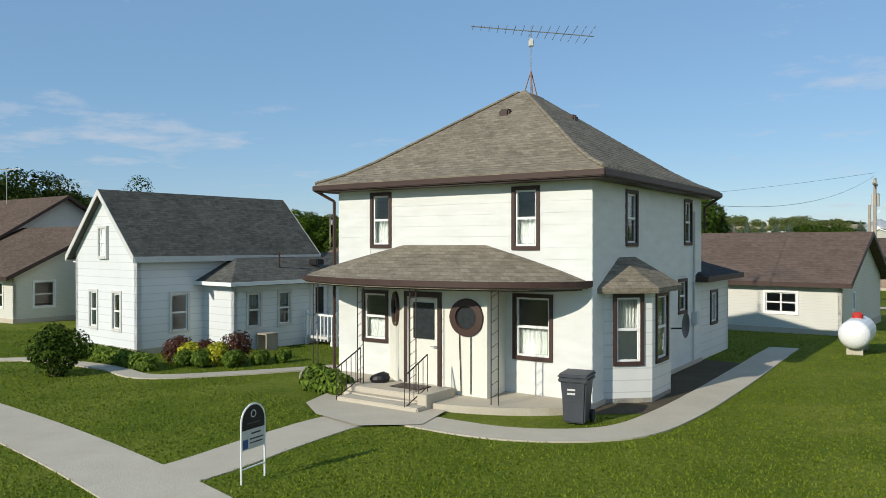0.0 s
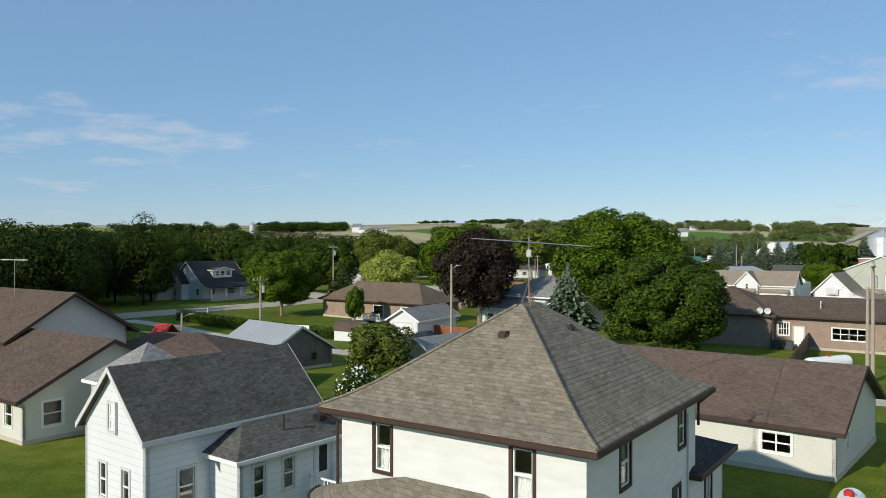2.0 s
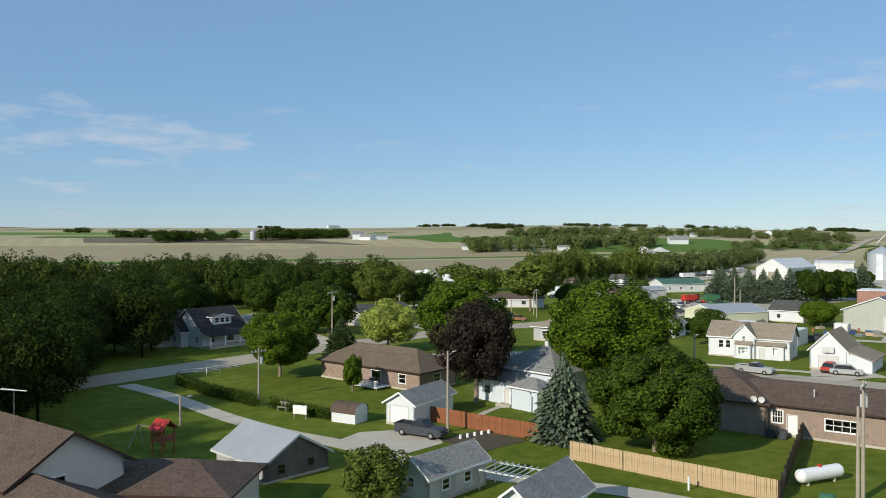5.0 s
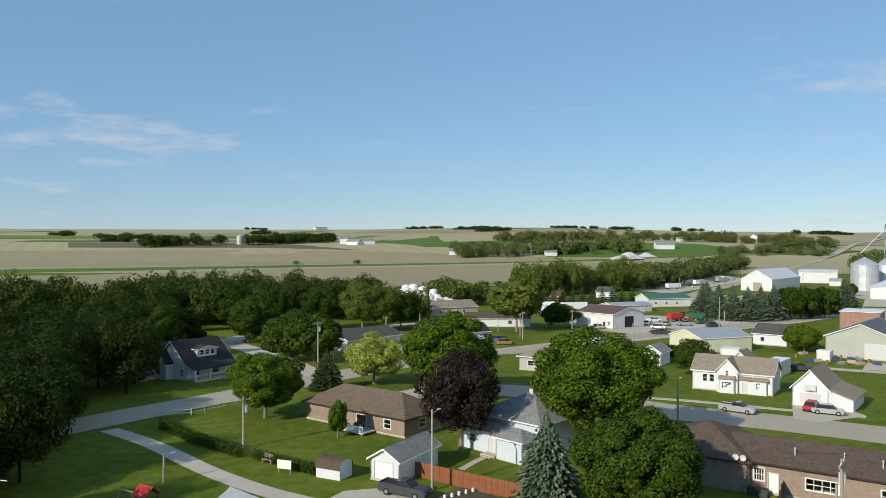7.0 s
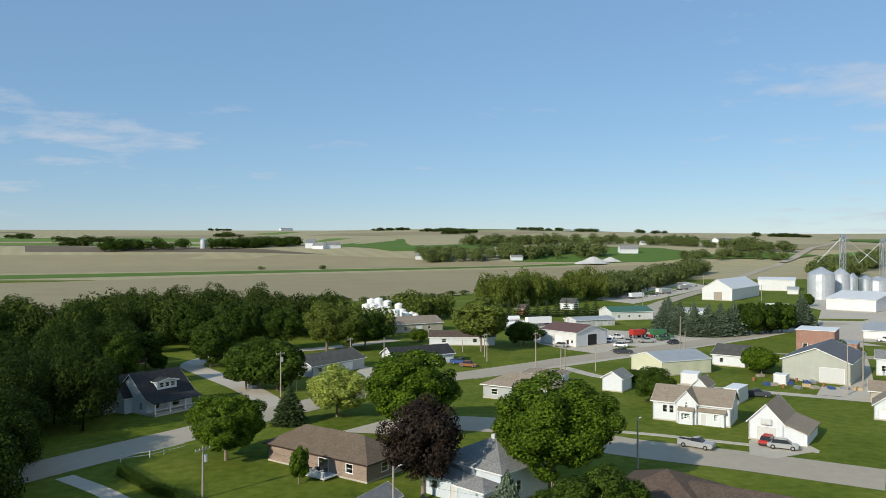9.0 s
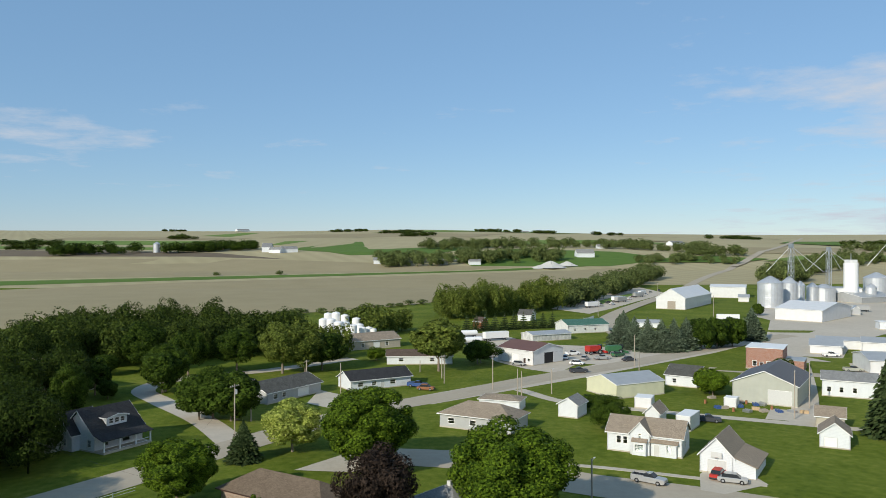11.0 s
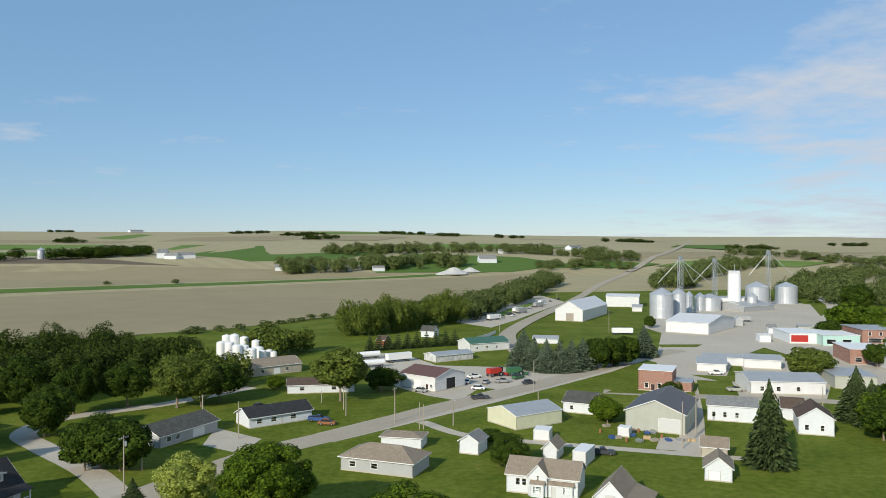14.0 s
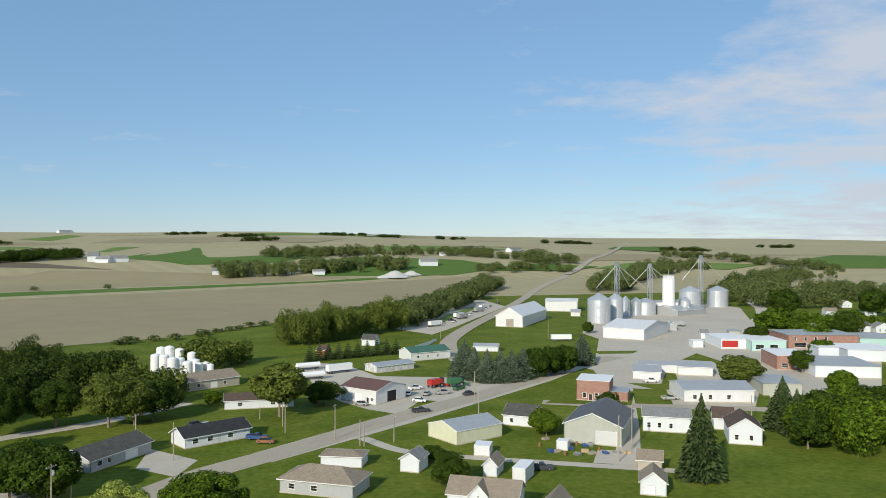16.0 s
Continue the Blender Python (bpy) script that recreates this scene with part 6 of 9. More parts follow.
# wings, dormers and porches
wing(fh, 4.4, -0.7, 3.6, 4.7, 3.9, "gy", 2.0, "white_siding", "tan_shingle", 0.3, "white", (("f", 1.4, 0.9, 1.0, 1.3), ("f", 1.55, 3.0, 0.5, 0.85)))
wing(fh, 4.9, -1.3, 2.6, 0.6, 2.4, "lean", 0.5, "white_siding", "tan_shingle", 0.15, "white", (("f", 0.5, 0.8, 1.6, 1.2),))
wing(fh, 8.1, -0.5, 4.6, 1.6, 2.4, "lean", 1.1, "white_siding", "tan_shingle", 0.3, "white", (("f", 2.8, 0.9, 0.8, 1.2),), (("f", 0.6, 0.9, 2.0, "grey_white", 0),))
wing(bg, -1.7, -1.6, 6.4, 6.0, 3.4, "gy", 3.5, "white_siding", "dark_shingle", 0.5, "white", (("f", 1.4, 0.9, 1.2, 1.3), ("f", 3.6, 0.9, 1.2, 1.3), ("f", 2.9, 2.3, 0.5, 0.9)))
wing(bg, -4.6, -5.2, 6.6, 3.7, 2.6, "gx", 1.7, "grey_siding", "dark_shingle", 0.4, "white", (("f", 1.0, 0.8, 1.0, 1.3), ("f", 3.8, 0.8, 1.4, 1.3), ("l", 1.2, 0.9, 1.0, 1.2)))
wing(bg, 5.6, 3.2, 2.6, 4.4, 1.5, "gx", 0.5, "white_siding", "dark_shingle", 0.35, "white", (("r", 0.5, 0.4, 0.9, 0.9), ("r", 1.75, 0.4, 0.9, 0.9), ("r", 3.0, 0.4, 0.9, 0.9)), skip="l", z=4.2)
bm = bmesh.new()
slab(bm, [(9.3, -0.3, 3.3), (11.9, -0.3, 2.55), (11.9, 10.8, 2.55), (9.3, 10.8, 3.3)], 0.14)
part("porch_roof", bm, "dark_shingle", bg)
part("porch_floor", boxed((9.05, 0.0, -0.2, 11.7, 10.5, 0.4)), "concrete", bg)
for yy in (0.15, 3.5, 7.0, 10.3):
    part("porch_post", rounded((11.4, yy - 0.13, 0.4, 11.66, yy + 0.13, 2.5), r=0.02), "white", bg)
for yy in (0.4, 3.75, 7.25):
    part("porch_rail", boxed((11.46, yy, 1.1, 11.54, yy + 2.85, 1.2), (11.46, yy, 0.55, 11.54, yy + 2.85, 0.62)), "white", bg)
wing(ct, -0.3, -2.3, 6.6, 2.3, 2.6, "hip", 1.1, "blue_siding", "light_grey_shingle", 0.4, "white", (("f", 1.0, 1.0, 1.1, 1.0),), (("f", 4.4, 0.9, 2.0, "grey_white", 0),))
wing(ct, 6.3, -3.4, 4.2, 3.4, 2.6, "hip", 1.2, "blue_siding", "light_grey_shingle", 0.4, "white", (("r", 1.0, 1.0, 1.0, 1.1),))
part("stoop", boxed((3.9, -3.6, -0.2, 6.2, -2.34, 0.22), (4.2, -4.0, -0.2, 5.9, -3.6, 0.1)), "concrete", ct)
part("chimney", rounded((4.9, 4.6, 6.2, 5.5, 5.2, 7.3), r=0.03), "grey_white", ct)
wing(bh, -4.0, -1.1, 10.9, 11.0, 3.2, "hip", 2.8, "tan_brick", "red_brown_shingle", 0.5, "trim_brown", skip="")
for x_, y_ in ((11.0, 1.6), (15.5, 2.4), (19.0, 1.5), (23.0, 2.2)):
    bm = bmesh.new()
    tube(bm, (x_, y_, 3.5), (x_, y_, 4.75), 0.06, 0.06, 8), tube(bm, (x_, y_, 4.70), (x_, y_, 4.85), 0.09, 0.09, 8)
    part("roof_pipe", bm, "grey_white", bh)
for k_ in (0.0, 0.75):
    bm = bmesh.new()
    lathe(bm, [(0.0, 0.0), (0.18, 0.02), (0.32, 0.09), (0.33, 0.1), (0.18, 0.04), (0.0, 0.015)], 16)
    for q in bm.verts:
        q.co = (5.9 + k_ + q.co.x, -1.75 - q.co.z, 3.85 + q.co.y)
    tube(bm, (5.9 + k_, -1.6, 3.4), (5.9 + k_, -1.75, 3.85), 0.025, 0.025, 6)
    part("satellite_dish", bm, "grey_white", bh)
# the long low side of the saltbox garage, and its hoop
bm = bmesh.new()
slab(bm, [(5.45, -0.35, 3.32), (9.3, -0.35, 2.0), (9.3, 10.35, 2.0), (5.45, 10.35, 3.32)], 0.14)
part("side_roof", bm, "tan_shingle", sg_)
bm = bmesh.new()
slab(bm, [(5.402, 0.0, 3.15), (8.9, 0.0, 1.98), (8.9, 0.14, 1.98), (5.402, 0.14, 3.15)], 0.02)
for y0, y1 in ((0.0, 0.14), (9.86, 10.0)):
    v = [bm.verts.new((x, y, z)) for y in (y0, y1) for x, z in ((5.402, -0.2), (8.9, -0.2), (8.9, 1.95), (5.402, 3.12))]
    for f in ((3, 2, 1, 0), (4, 5, 6, 7), (0, 1, 5, 4), (1, 2, 6, 5), (2, 3, 7, 6), (3, 0, 4, 7)):
        bm.faces.new([v[i] for i in f])
box(bm, 8.76, 0.14, -0.2, 8.9, 9.86, 1.95)
part("side_wall", bm, "white_siding", sg_)
bm = rounded((1.95, -0.42, 2.75, 3.65, -0.36, 3.75), r=0.2)
part("backboard", bm, "grey_white", sg_, "pale basketball backboard")
bm = bmesh.new()
for i in range(14):
    a, b = 2 * math.pi * i / 14, 2 * math.pi * (i + 1) / 14
    tube(bm, (2.8 + 0.23 * math.cos(a), -0.68 + 0.23 * math.sin(a), 2.95), (2.8 + 0.23 * math.cos(b), -0.68 + 0.23 * math.sin(b), 2.95), 0.012, 0.012, 4, cap=False)
tube(bm, (2.8, -0.02, 3.2), (2.8, -0.38, 3.2), 0.04, 0.04, 6)
part("hoop", bm, "rust", sg_)

# street poles
utility_pole(-24.8, 97.0, 6.6, transformer=True)
utility_pole(-0.6, 79.9, 8.6, arm=False, lamp=True)
utility_pole(-24.1, 154.5, 10.6, transformer=True)
utility_pole(-70.5, 145.2, 5.9)
utility_pole(24.3, 217.0, 6.8)
utility_pole(24.1, 209.0, 7.9)
utility_pole(41.7, 189.2, 6.4, arm=False)
utility_pole(35.9, 198.5, 9.3)
utility_pole(86.4, 229.1, 10.5, arm=False)
utility_pole(96.0, 157.2, 10.9)
utility_pole(40.7, 189.5, 6.9, arm=False)
utility_pole(50.0, 191.1, 6.5, lamp=True, arm=False)
utility_pole(-4.0, 190.4, 9.0, arm=False)
utility_pole(-22.8, 168.1, 9.3, transformer=True)
utility_pole(82.0, 213.6, 7.6, arm=False)
utility_pole(116.7, 267.0, 9.1)
utility_pole(105.9, 167.4, 11.0)
utility_pole(186.0, 380.1, 12.5)
utility_pole(155.3, 182.4, 7.4)
utility_pole(31.1, 58.1, 9.2, transformer=True)
utility_pole(30.7, 58.1, 7.2, arm=False)
utility_pole(18.9, 228.3, 3.6, arm=False)
utility_pole(34.1, 106.6, 7.3, arm=False, lamp=True)
utility_pole(-14.1, 216.0, 6.0, arm=False)
utility_pole(129.3, 398.0, 9.4)
utility_pole(211.1, 516.4, 12.5)
utility_pole(-14.4, 219.2, 5.6)
utility_pole(-29.9, 82.9, 3.2, arm=False, lamp=True)

# fences and hedges
board_fence(((10.6, 69.6), (14.7, 66.1), (24.5, 57.5)), 1.7, "fence_tan", "new tan wooden board fence")
board_fence(((24.5, 57.5), (37.1, 80.2)), 1.7, "trim_brown", "dark brown wooden board fence")
board_fence(((-2.6, 84.9), (8.6, 76.4)), 1.7, "fence_red", "red-brown stained wooden board fence")
board_fence(((16.4, 102.0), (19.0, 97.4)), 1.6, "fence_red", "red-brown stained wooden board fence")
hedge(((-38.9, 107.8), (-32.9, 100.5), (-25.6, 94.1), (-23.7, 92.2)), 1.5, 1.3, "dark clipped hedge along the alley")
hedge(((-22.0, 92.0), (-17.6, 88.7), (-13.7, 85.4)), 1.3, 1.2, "low clipped hedge beside the lawn")
rail_fence(((-41.1, 113.9), (-37.5, 115.9), (-33.6, 120.7)), "pale board rail fence along the street")

# vehicles
vehicle(-3.4, 78.3, -30, "pickup", "dark_grey", "dark grey pickup truck parked on gravel")
vehicle(46.9, 117.2, -42, "pickup", "silver_paint", "silver pickup truck parked at the kerb")
vehicle(59.2, 118.6, 50, "car", "red", "red car parked beside the garage")
vehicle(60.3, 115.8, -30, "car", "silver_paint", "silver car parked beside the garage")
vehicle(16.3, 204.4, -20, "pickup", "blue_paint", "dark blue pickup on the drive")
vehicle(18.1, 199.6, -20, "car", "rust", "rust-coloured car on the drive")
vehicle(75.0, 258.5, 20, "pickup", "white", "white pickup in the work yard")
vehicle(75.9, 247.5, 60, "car", "silver_paint", "pale car in the work yard")
vehicle(82.0, 247.7, 10, "pickup", "silver_paint", "grey pickup in the work yard")
vehicle(89.7, 253.8, 35, "pickup", "green_paint", "green pickup in the work yard")
vehicle(69.8, 249.4, 70, "car", "white", "white car in the work yard")
vehicle(89.7, 243.2, 15, "car", "dark_grey", "dark car in the work yard")
vehicle(70.3, 237.4, -30, "car", "white", "white van near the road")
vehicle(51.3, 237.9, -45, "car", "silver_paint", "grey car by the workshop")
vehicle(66.5, 222.6, 0, "pickup", "dark_grey", "small machine by the road")
vehicle(83.0, 260.6, 20, "combine", "red", "red farm machine in the work yard")
vehicle(90.5, 260.5, 10, "combine", "green_paint", "green farm machine in the work yard")
vehicle(163.2, 245.8, -10, "pickup", "white", "white van behind the shops")
vehicle(150.5, 215.7, -10, "pickup", "tan_metal", "tan work truck on the lane")
vehicle(44.8, 313.6, 15, "tanker", "tank_white", "white tanker trailer parked in the yard")
vehicle(43.0, 290.4, 15, "tanker", "tank_white", "white tanker trailer parked in the yard")
vehicle(55.7, 302.7, 20, "semi", "white", "white box truck in the work yard")
vehicle(188.3, 368.9, -14, "semi", "white", "white semi trailer parked in the yard")
vehicle(293.2, 415.7, -20, "semi", "silver_paint", "grain truck at the elevator")
vehicle(146.1, 461.8, 30, "semi", "white", "vehicle parked in the far gravel lot")
vehicle(156.5, 477.3, 33, "car", "silver_paint", "vehicle parked in the far gravel lot")
vehicle(167.6, 494.0, 36, "pickup", "dark_grey", "vehicle parked in the far gravel lot")
vehicle(179.8, 512.3, 39, "semi", "white", "vehicle parked in the far gravel lot")
vehicle(192.8, 531.8, 42, "car", "silver_paint", "vehicle parked in the far gravel lot")
vehicle(207.1, 553.1, 45, "pickup", "dark_grey", "vehicle parked in the far gravel lot")
vehicle(222.7, 576.6, 48, "semi", "white", "vehicle parked in the far gravel lot")
vehicle(239.7, 602.1, 51, "car", "silver_paint", "vehicle parked in the far gravel lot")
vehicle(258.4, 630.1, 54, "pickup", "dark_grey", "vehicle parked in the far gravel lot")
vehicle(166.0, 482.0, 35, "car", "white", "vehicle parked in the far gravel lot")
vehicle(180.0, 505.0, 35, "semi", "silver_paint", "vehicle parked in the far gravel lot")
vehicle(195.0, 529.0, 35, "car", "white", "vehicle parked in the far gravel lot")
vehicle(211.0, 554.0, 35, "semi", "silver_paint", "vehicle parked in the far gravel lot")
vehicle(226.0, 578.0, 35, "car", "white", "vehicle parked in the far gravel lot")
vehicle(0.8, 224.4, 30, "car", "dark_grey", "dark car beside the lane")
vehicle(3.8, 222.1, 30, "car", "silver_paint", "grey car beside the lane")
building("box_trailer", "small white camper beside the barn", 86.6, 171.1, -40.0, 2.9, 3.0, 2.2, "flat", 0.1, z=0.00, wall="white_metal", cover="white", over=0.02, category="trailer")
vehicle(75.7, 156.7, -20, "pickup", "dark_grey", "small utility vehicle on the alley")

# small yard things
play_tower(-27.6, 71.8)
barrel_shed(-13.6, 84.8, -28)
backyard_deck(-11.3, 105.4)
vegetable_garden(2.5, 76.4)
gravel_pile(252.1, 978.3, 22, 8)
gravel_pile(235.8, 972.9, 12, 4)
gravel_pile(279.5, 995.6, 14, 6)
junk(92.7, 175.1, 0)
junk(93.6, 173.6, 1)
junk(95.1, 172.0, 2)
junk(97.6, 173.5, 3)
junk(97.2, 177.3, 4)
junk(85.8, 169.4, 5)
junk(86.4, 166.0, 6)
junk(90.4, 170.7, 7)
junk(89.3, 165.1, 8)
junk(92.5, 167.2, 9)
junk(93.2, 164.9, 10)
junk(96.4, 167.1, 11)
junk(96.6, 164.3, 12)
junk(99.3, 163.5, 13)
junk(101.7, 162.7, 14)
junk(88.5, 181.2, 15)
junk(84.1, 175.5, 16)
junk(84.5, 169.8, 17)
junk(96.5, 171.6, 18)
ac_unit(32.7, 78.3)
ac_unit(33.6, 77.6)
roof_aerial(-31.0, 53.0, 7.2, 9.6)
wire((31.1, 58.1, 9.6), (7.6, 28.6, 5.9))
wire((31.1, 58.1, 9.8), (-0.6, 75.0, 8.8))
wire((-0.6, 75.0, 8.8), (-25.0, 97.4, 9.2))
wire((-25.0, 97.4, 9.2), (-23.6, 152.0, 9.8))
wire((-25.0, 97.4, 9.0), (-71.5, 146.7, 8.5))
wire((35.9, 198.5, 9.0), (11.1, 185.5, 9.0))
wire((35.9, 198.5, 9.0), (86.4, 229.1, 9.0))
power_pedestal(27.8, 57.0)

# garden odds and ends
sb = thing("sign_board", pose(-17.4, 86.0, 0.05, 0, 0, -20), "blank white board on two posts beside the alley", "sign")
part("board", rounded((-0.9, -0.03, 0.5, 0.9, 0.03, 1.5), r=0.01), "white", sb)
for k_ in (-0.8, 0.72):
    part("post", boxed((k_, 0.032, -0.3, k_ + 0.08, 0.11, 1.55)), "pole_wood", sb)
bt_ = thing("garden_bench", pose(-20.2, 90.2, 0.0, 0, 0, -35), "weathered pale wooden garden bench", "bench")
part("seat", rounded((-0.8, -0.25, 0.42, 0.8, 0.25, 0.50), r=0.01), "pole_wood", bt_)
part("backrest", rounded((-0.8, 0.2, 0.6, 0.8, 0.27, 1.1), r=0.01), "pole_wood", bt_)
for k_ in (-0.75, 0.65):
    part("leg", boxed((k_, -0.22, 0.0, k_ + 0.1, 0.26, 0.42)), "pole_wood", bt_)
pg = thing("pergola", pose(4.4, 60.4, 0.25, 0, 0, -33), "low grey wooden pergola frame over dark ground", "pergola")
for px_ in (-2.2, 2.1):
    for py_ in (-1.3, 1.2):
        part("post", boxed((px_, py_, -0.3, px_ + 0.1, py_ + 0.1, 1.5)), "grey_white", pg)
for py_ in (-1.35, 1.25):
    part("beam", boxed((-2.4, py_, 1.5, 2.4, py_ + 0.08, 1.62)), "grey_white", pg)
for i in range(9):
    part("rafter", boxed((-2.3 + i * 0.56, -1.6, 1.622, -2.24 + i * 0.56, 1.6, 1.70)), "grey_white", pg)
wp = thing("marker_post", pose(18.6, 60.6, 0.2), "short white pipe post beside the fence", "post")
bm = bmesh.new()
tube(bm, (0, 0, -0.2), (0, 0, 1.0), 0.09, 0.09, 10), tube(bm, (0, 0, 1.0), (0, 0, 1.06), 0.11, 0.11, 10)
part("pipe", bm, "white", wp)
board_fence(((104.5, 362.1), (116.3, 376.7), (124.1, 389.0)), 1.7, "white", "solid white board fence beside the highway")

# far farms
building("far_building", "white barn of a far farm", -143.8, 1148.0, 0.2, 13.5, 30, 8, "gx", 6, z=29.78, wall="white_siding", cover="light_grey_shingle", category="building", base=0)
building("far_building", "white machine shed of a far farm", -113.5, 1140.6, 19.3, 24.3, 14, 6, "gx", 4, z=28.97, wall="white_siding", cover="light_grey_shingle", category="building", base=0)
building("far_building", "white machine shed of a far farm", -132.8, 1140.5, -22.8, 19.0, 12, 5, "gx", 4, z=28.95, wall="white_siding", cover="light_grey_shingle", category="building", base=0)
building("far_building", "white house of a far farm", 19.5, 1013.7, -1.1, 9.8, 12, 5, "gx", 4, z=15.01, wall="white_siding", cover="light_grey_shingle", category="building", base=0)
building("far_building", "white house beyond the creek", 147.4, 1001.5, 0.9, 15.2, 12, 5, "gx", 3, z=13.67, wall="white_siding", cover="light_grey_shingle", category="building", base=0)
building("far_building", "far white house on the hill", 406.1, 1257.9, -3.8, 15.3, 12, 5, "gx", 4, z=34.06, wall="white_siding", cover="light_grey_shingle", category="building", base=0)
building("far_building", "far white house on the hill", 522.8, 1434.4, -0.7, 14.5, 12, 5, "gx", 4, z=40.71, wall="white_siding", cover="light_grey_shingle", category="building", base=0)
building("far_building", "far pale house on the hill", 614.4, 1432.1, 35.6, 45.6, 14, 6, "gx", 4, z=40.62, wall="white_siding", cover="light_grey_shingle", category="building", base=0)
building("far_building", "white house among trees", 107.6, 1007.1, -5.0, 10.9, 10, 5, "gx", 3, z=14.28, wall="white_siding", cover="light_grey_shingle", category="building", base=0)
building("far_building", "dark blue roofed house on the rise", 317.7, 1079.2, -2.9, 26.1, 16, 7, "gx", 6, z=22.22, wall="white_siding", cover="light_grey_shingle", category="building", base=0)
building("far_building", "far pale farm building on a hill", 634.4, 2893.9, 11.6, 28.4, 20, 8, "gx", 5, z=88.82, wall="white_siding", cover="light_grey_shingle", category="building", base=0)
building("far_building", "far farm on the skyline", -1341.3, 6084.4, -3.2, 112.2, 25, 8, "gx", 5, z=132.00, wall="white_siding", cover="light_grey_shingle", category="building", base=0)
building("far_building", "far farm on the skyline", -640.8, 4099.6, 41.0, 74.1, 25, 8, "gx", 5, z=121.32, wall="white_siding", cover="light_grey_shingle", category="building", base=0)
grain_bin(-294.3, 1147.1, 5, 16)
building("house", "white house among the trees of the town", 343.9, 353.3, -25.0, 8.8, 9, 3.6, "gx", 2.4, z=0.00, wall="white_siding", cover="light_grey_shingle", wins=(("f", 2.0, 1.0, 1.0, 1.3), ("f", 5.0, 1.0, 1.0, 1.3)))
building("house", "pale house with a grey roof among trees", 371.9, 366.6, -25.0, 8.2, 9, 3.6, "gy", 2.4, z=0.00, wall="white_siding", cover="tan_shingle", wins=(("f", 2.0, 1.0, 1.0, 1.3), ("f", 5.0, 1.0, 1.0, 1.3)))
building("house", "white house among the trees of the town", 375.8, 355.6, -25.0, 9.8, 9, 3.6, "gx", 2.4, z=0.00, wall="white_siding", cover="grey_shingle", wins=(("f", 2.0, 1.0, 1.0, 1.3), ("f", 5.0, 1.0, 1.0, 1.3)))
building("house", "pale house with a grey roof among trees", 383.8, 347.0, -25.0, 8.8, 9, 3.6, "gy", 2.4, z=0.00, wall="white_siding", cover="light_grey_shingle", wins=(("f", 2.0, 1.0, 1.0, 1.3), ("f", 5.0, 1.0, 1.0, 1.3)))
building("house", "white house among the trees of the town", 443.4, 444.0, -25.0, 8.3, 9, 3.6, "gx", 2.4, z=0.00, wall="white_siding", cover="tan_shingle", wins=(("f", 2.0, 1.0, 1.0, 1.3), ("f", 5.0, 1.0, 1.0, 1.3)))
building("house", "pale house with a grey roof among trees", 470.7, 435.5, -25.0, 8.3, 9, 3.6, "gy", 2.4, z=0.00, wall="white_siding", cover="grey_shingle", wins=(("f", 2.0, 1.0, 1.0, 1.3), ("f", 5.0, 1.0, 1.0, 1.3)))
building("house", "white house among the trees of the town", 379.6, 399.7, -25.0, 7.4, 9, 3.6, "gx", 2.4, z=0.00, wall="white_siding", cover="light_grey_shingle", wins=(("f", 2.0, 1.0, 1.0, 1.3), ("f", 5.0, 1.0, 1.0, 1.3)))
building("house", "pale house with a grey roof among trees", 518.9, 503.0, -25.0, 8.2, 9, 3.6, "gy", 2.4, z=0.00, wall="white_siding", cover="tan_shingle", wins=(("f", 2.0, 1.0, 1.0, 1.3), ("f", 5.0, 1.0, 1.0, 1.3)))
building("shop", "grey flat-roofed shop building", 185.5, 212.6, -25.0, 12.9, 18, 4.2, "flat", 0.4, z=0.00, wall="tan_metal", cover="tin_roof", category="shop")
building("shop", "white flat-roofed shop building", 276.5, 264.5, -25.0, 21.2, 24, 5.2, "flat", 0.4, z=0.00, wall="white_siding", cover="white", category="shop")
building("shop", "white upper block on a shop roof", 257.6, 261.9, -25.0, 8.6, 12, 7.5, "flat", 0.4, z=0.00, wall="white_siding", cover="white", category="shop")
building("garage", "tan house gable beside the spruce", 137.9, 177.1, -33.0, 5.6, 9, 3.2, "gx", 2.2, z=0.00, wall="white_siding", cover="red_brown_shingle", category="house")
building("old_house", "dark brown house deep among the trees", -90.4, 214.7, -36.0, 19.4, 9, 4.5, "gx", 3.0, z=0.00, wall="trim_brown", cover="tan_shingle", wins=(("f", 2.0, 1.0, 1.0, 1.3), ("f", 5.0, 1.0, 1.0, 1.3)))
building("shop", "low brown flat-roofed shop", 288.9, 358.9, -30.0, 6.4, 8, 3.2, "flat", 1.8, z=0.00, wall="tan_metal", cover="tin_roof", category="building")
building("shed", "small white pump shed", 266.8, 354.7, -30.0, 4.2, 8, 3.2, "gx", 1.8, z=0.00, wall="white_siding", cover="light_grey_shingle", category="building")
building("grain_shed", "grey grain dump shed", 275.9, 396.8, -30.0, 4.2, 8, 3.2, "gy", 1.8, z=0.00, wall="tin_roof", cover="tin_roof", category="building")
building("shed", "small white shed by the elevator", 331.1, 382.8, -30.0, 3.7, 8, 3.2, "flat", 1.8, z=0.00, wall="white_siding", cover="grey_shingle", category="building")
building("shed", "white storage shed by the highway", 262.7, 500.2, -30.0, 6.9, 8, 3.2, "gx", 1.8, z=0.00, wall="white_metal", cover="tin_roof", category="building")
building("low_shed", "low white shed with a pale tin roof beside the spruces", 129.3, 345.7, -25.0, 12.0, 7, 2.4, "gx", 1.2, z=0.00, wall="white_siding", cover="tin_roof", category="shed")
building("house", "white house before the creek trees among trees", 81.7, 382.8, -30.0, 7.2, 8, 3.2, "gx", 2.4, z=0.00, wall="white_siding", cover="grey_shingle", category="house")
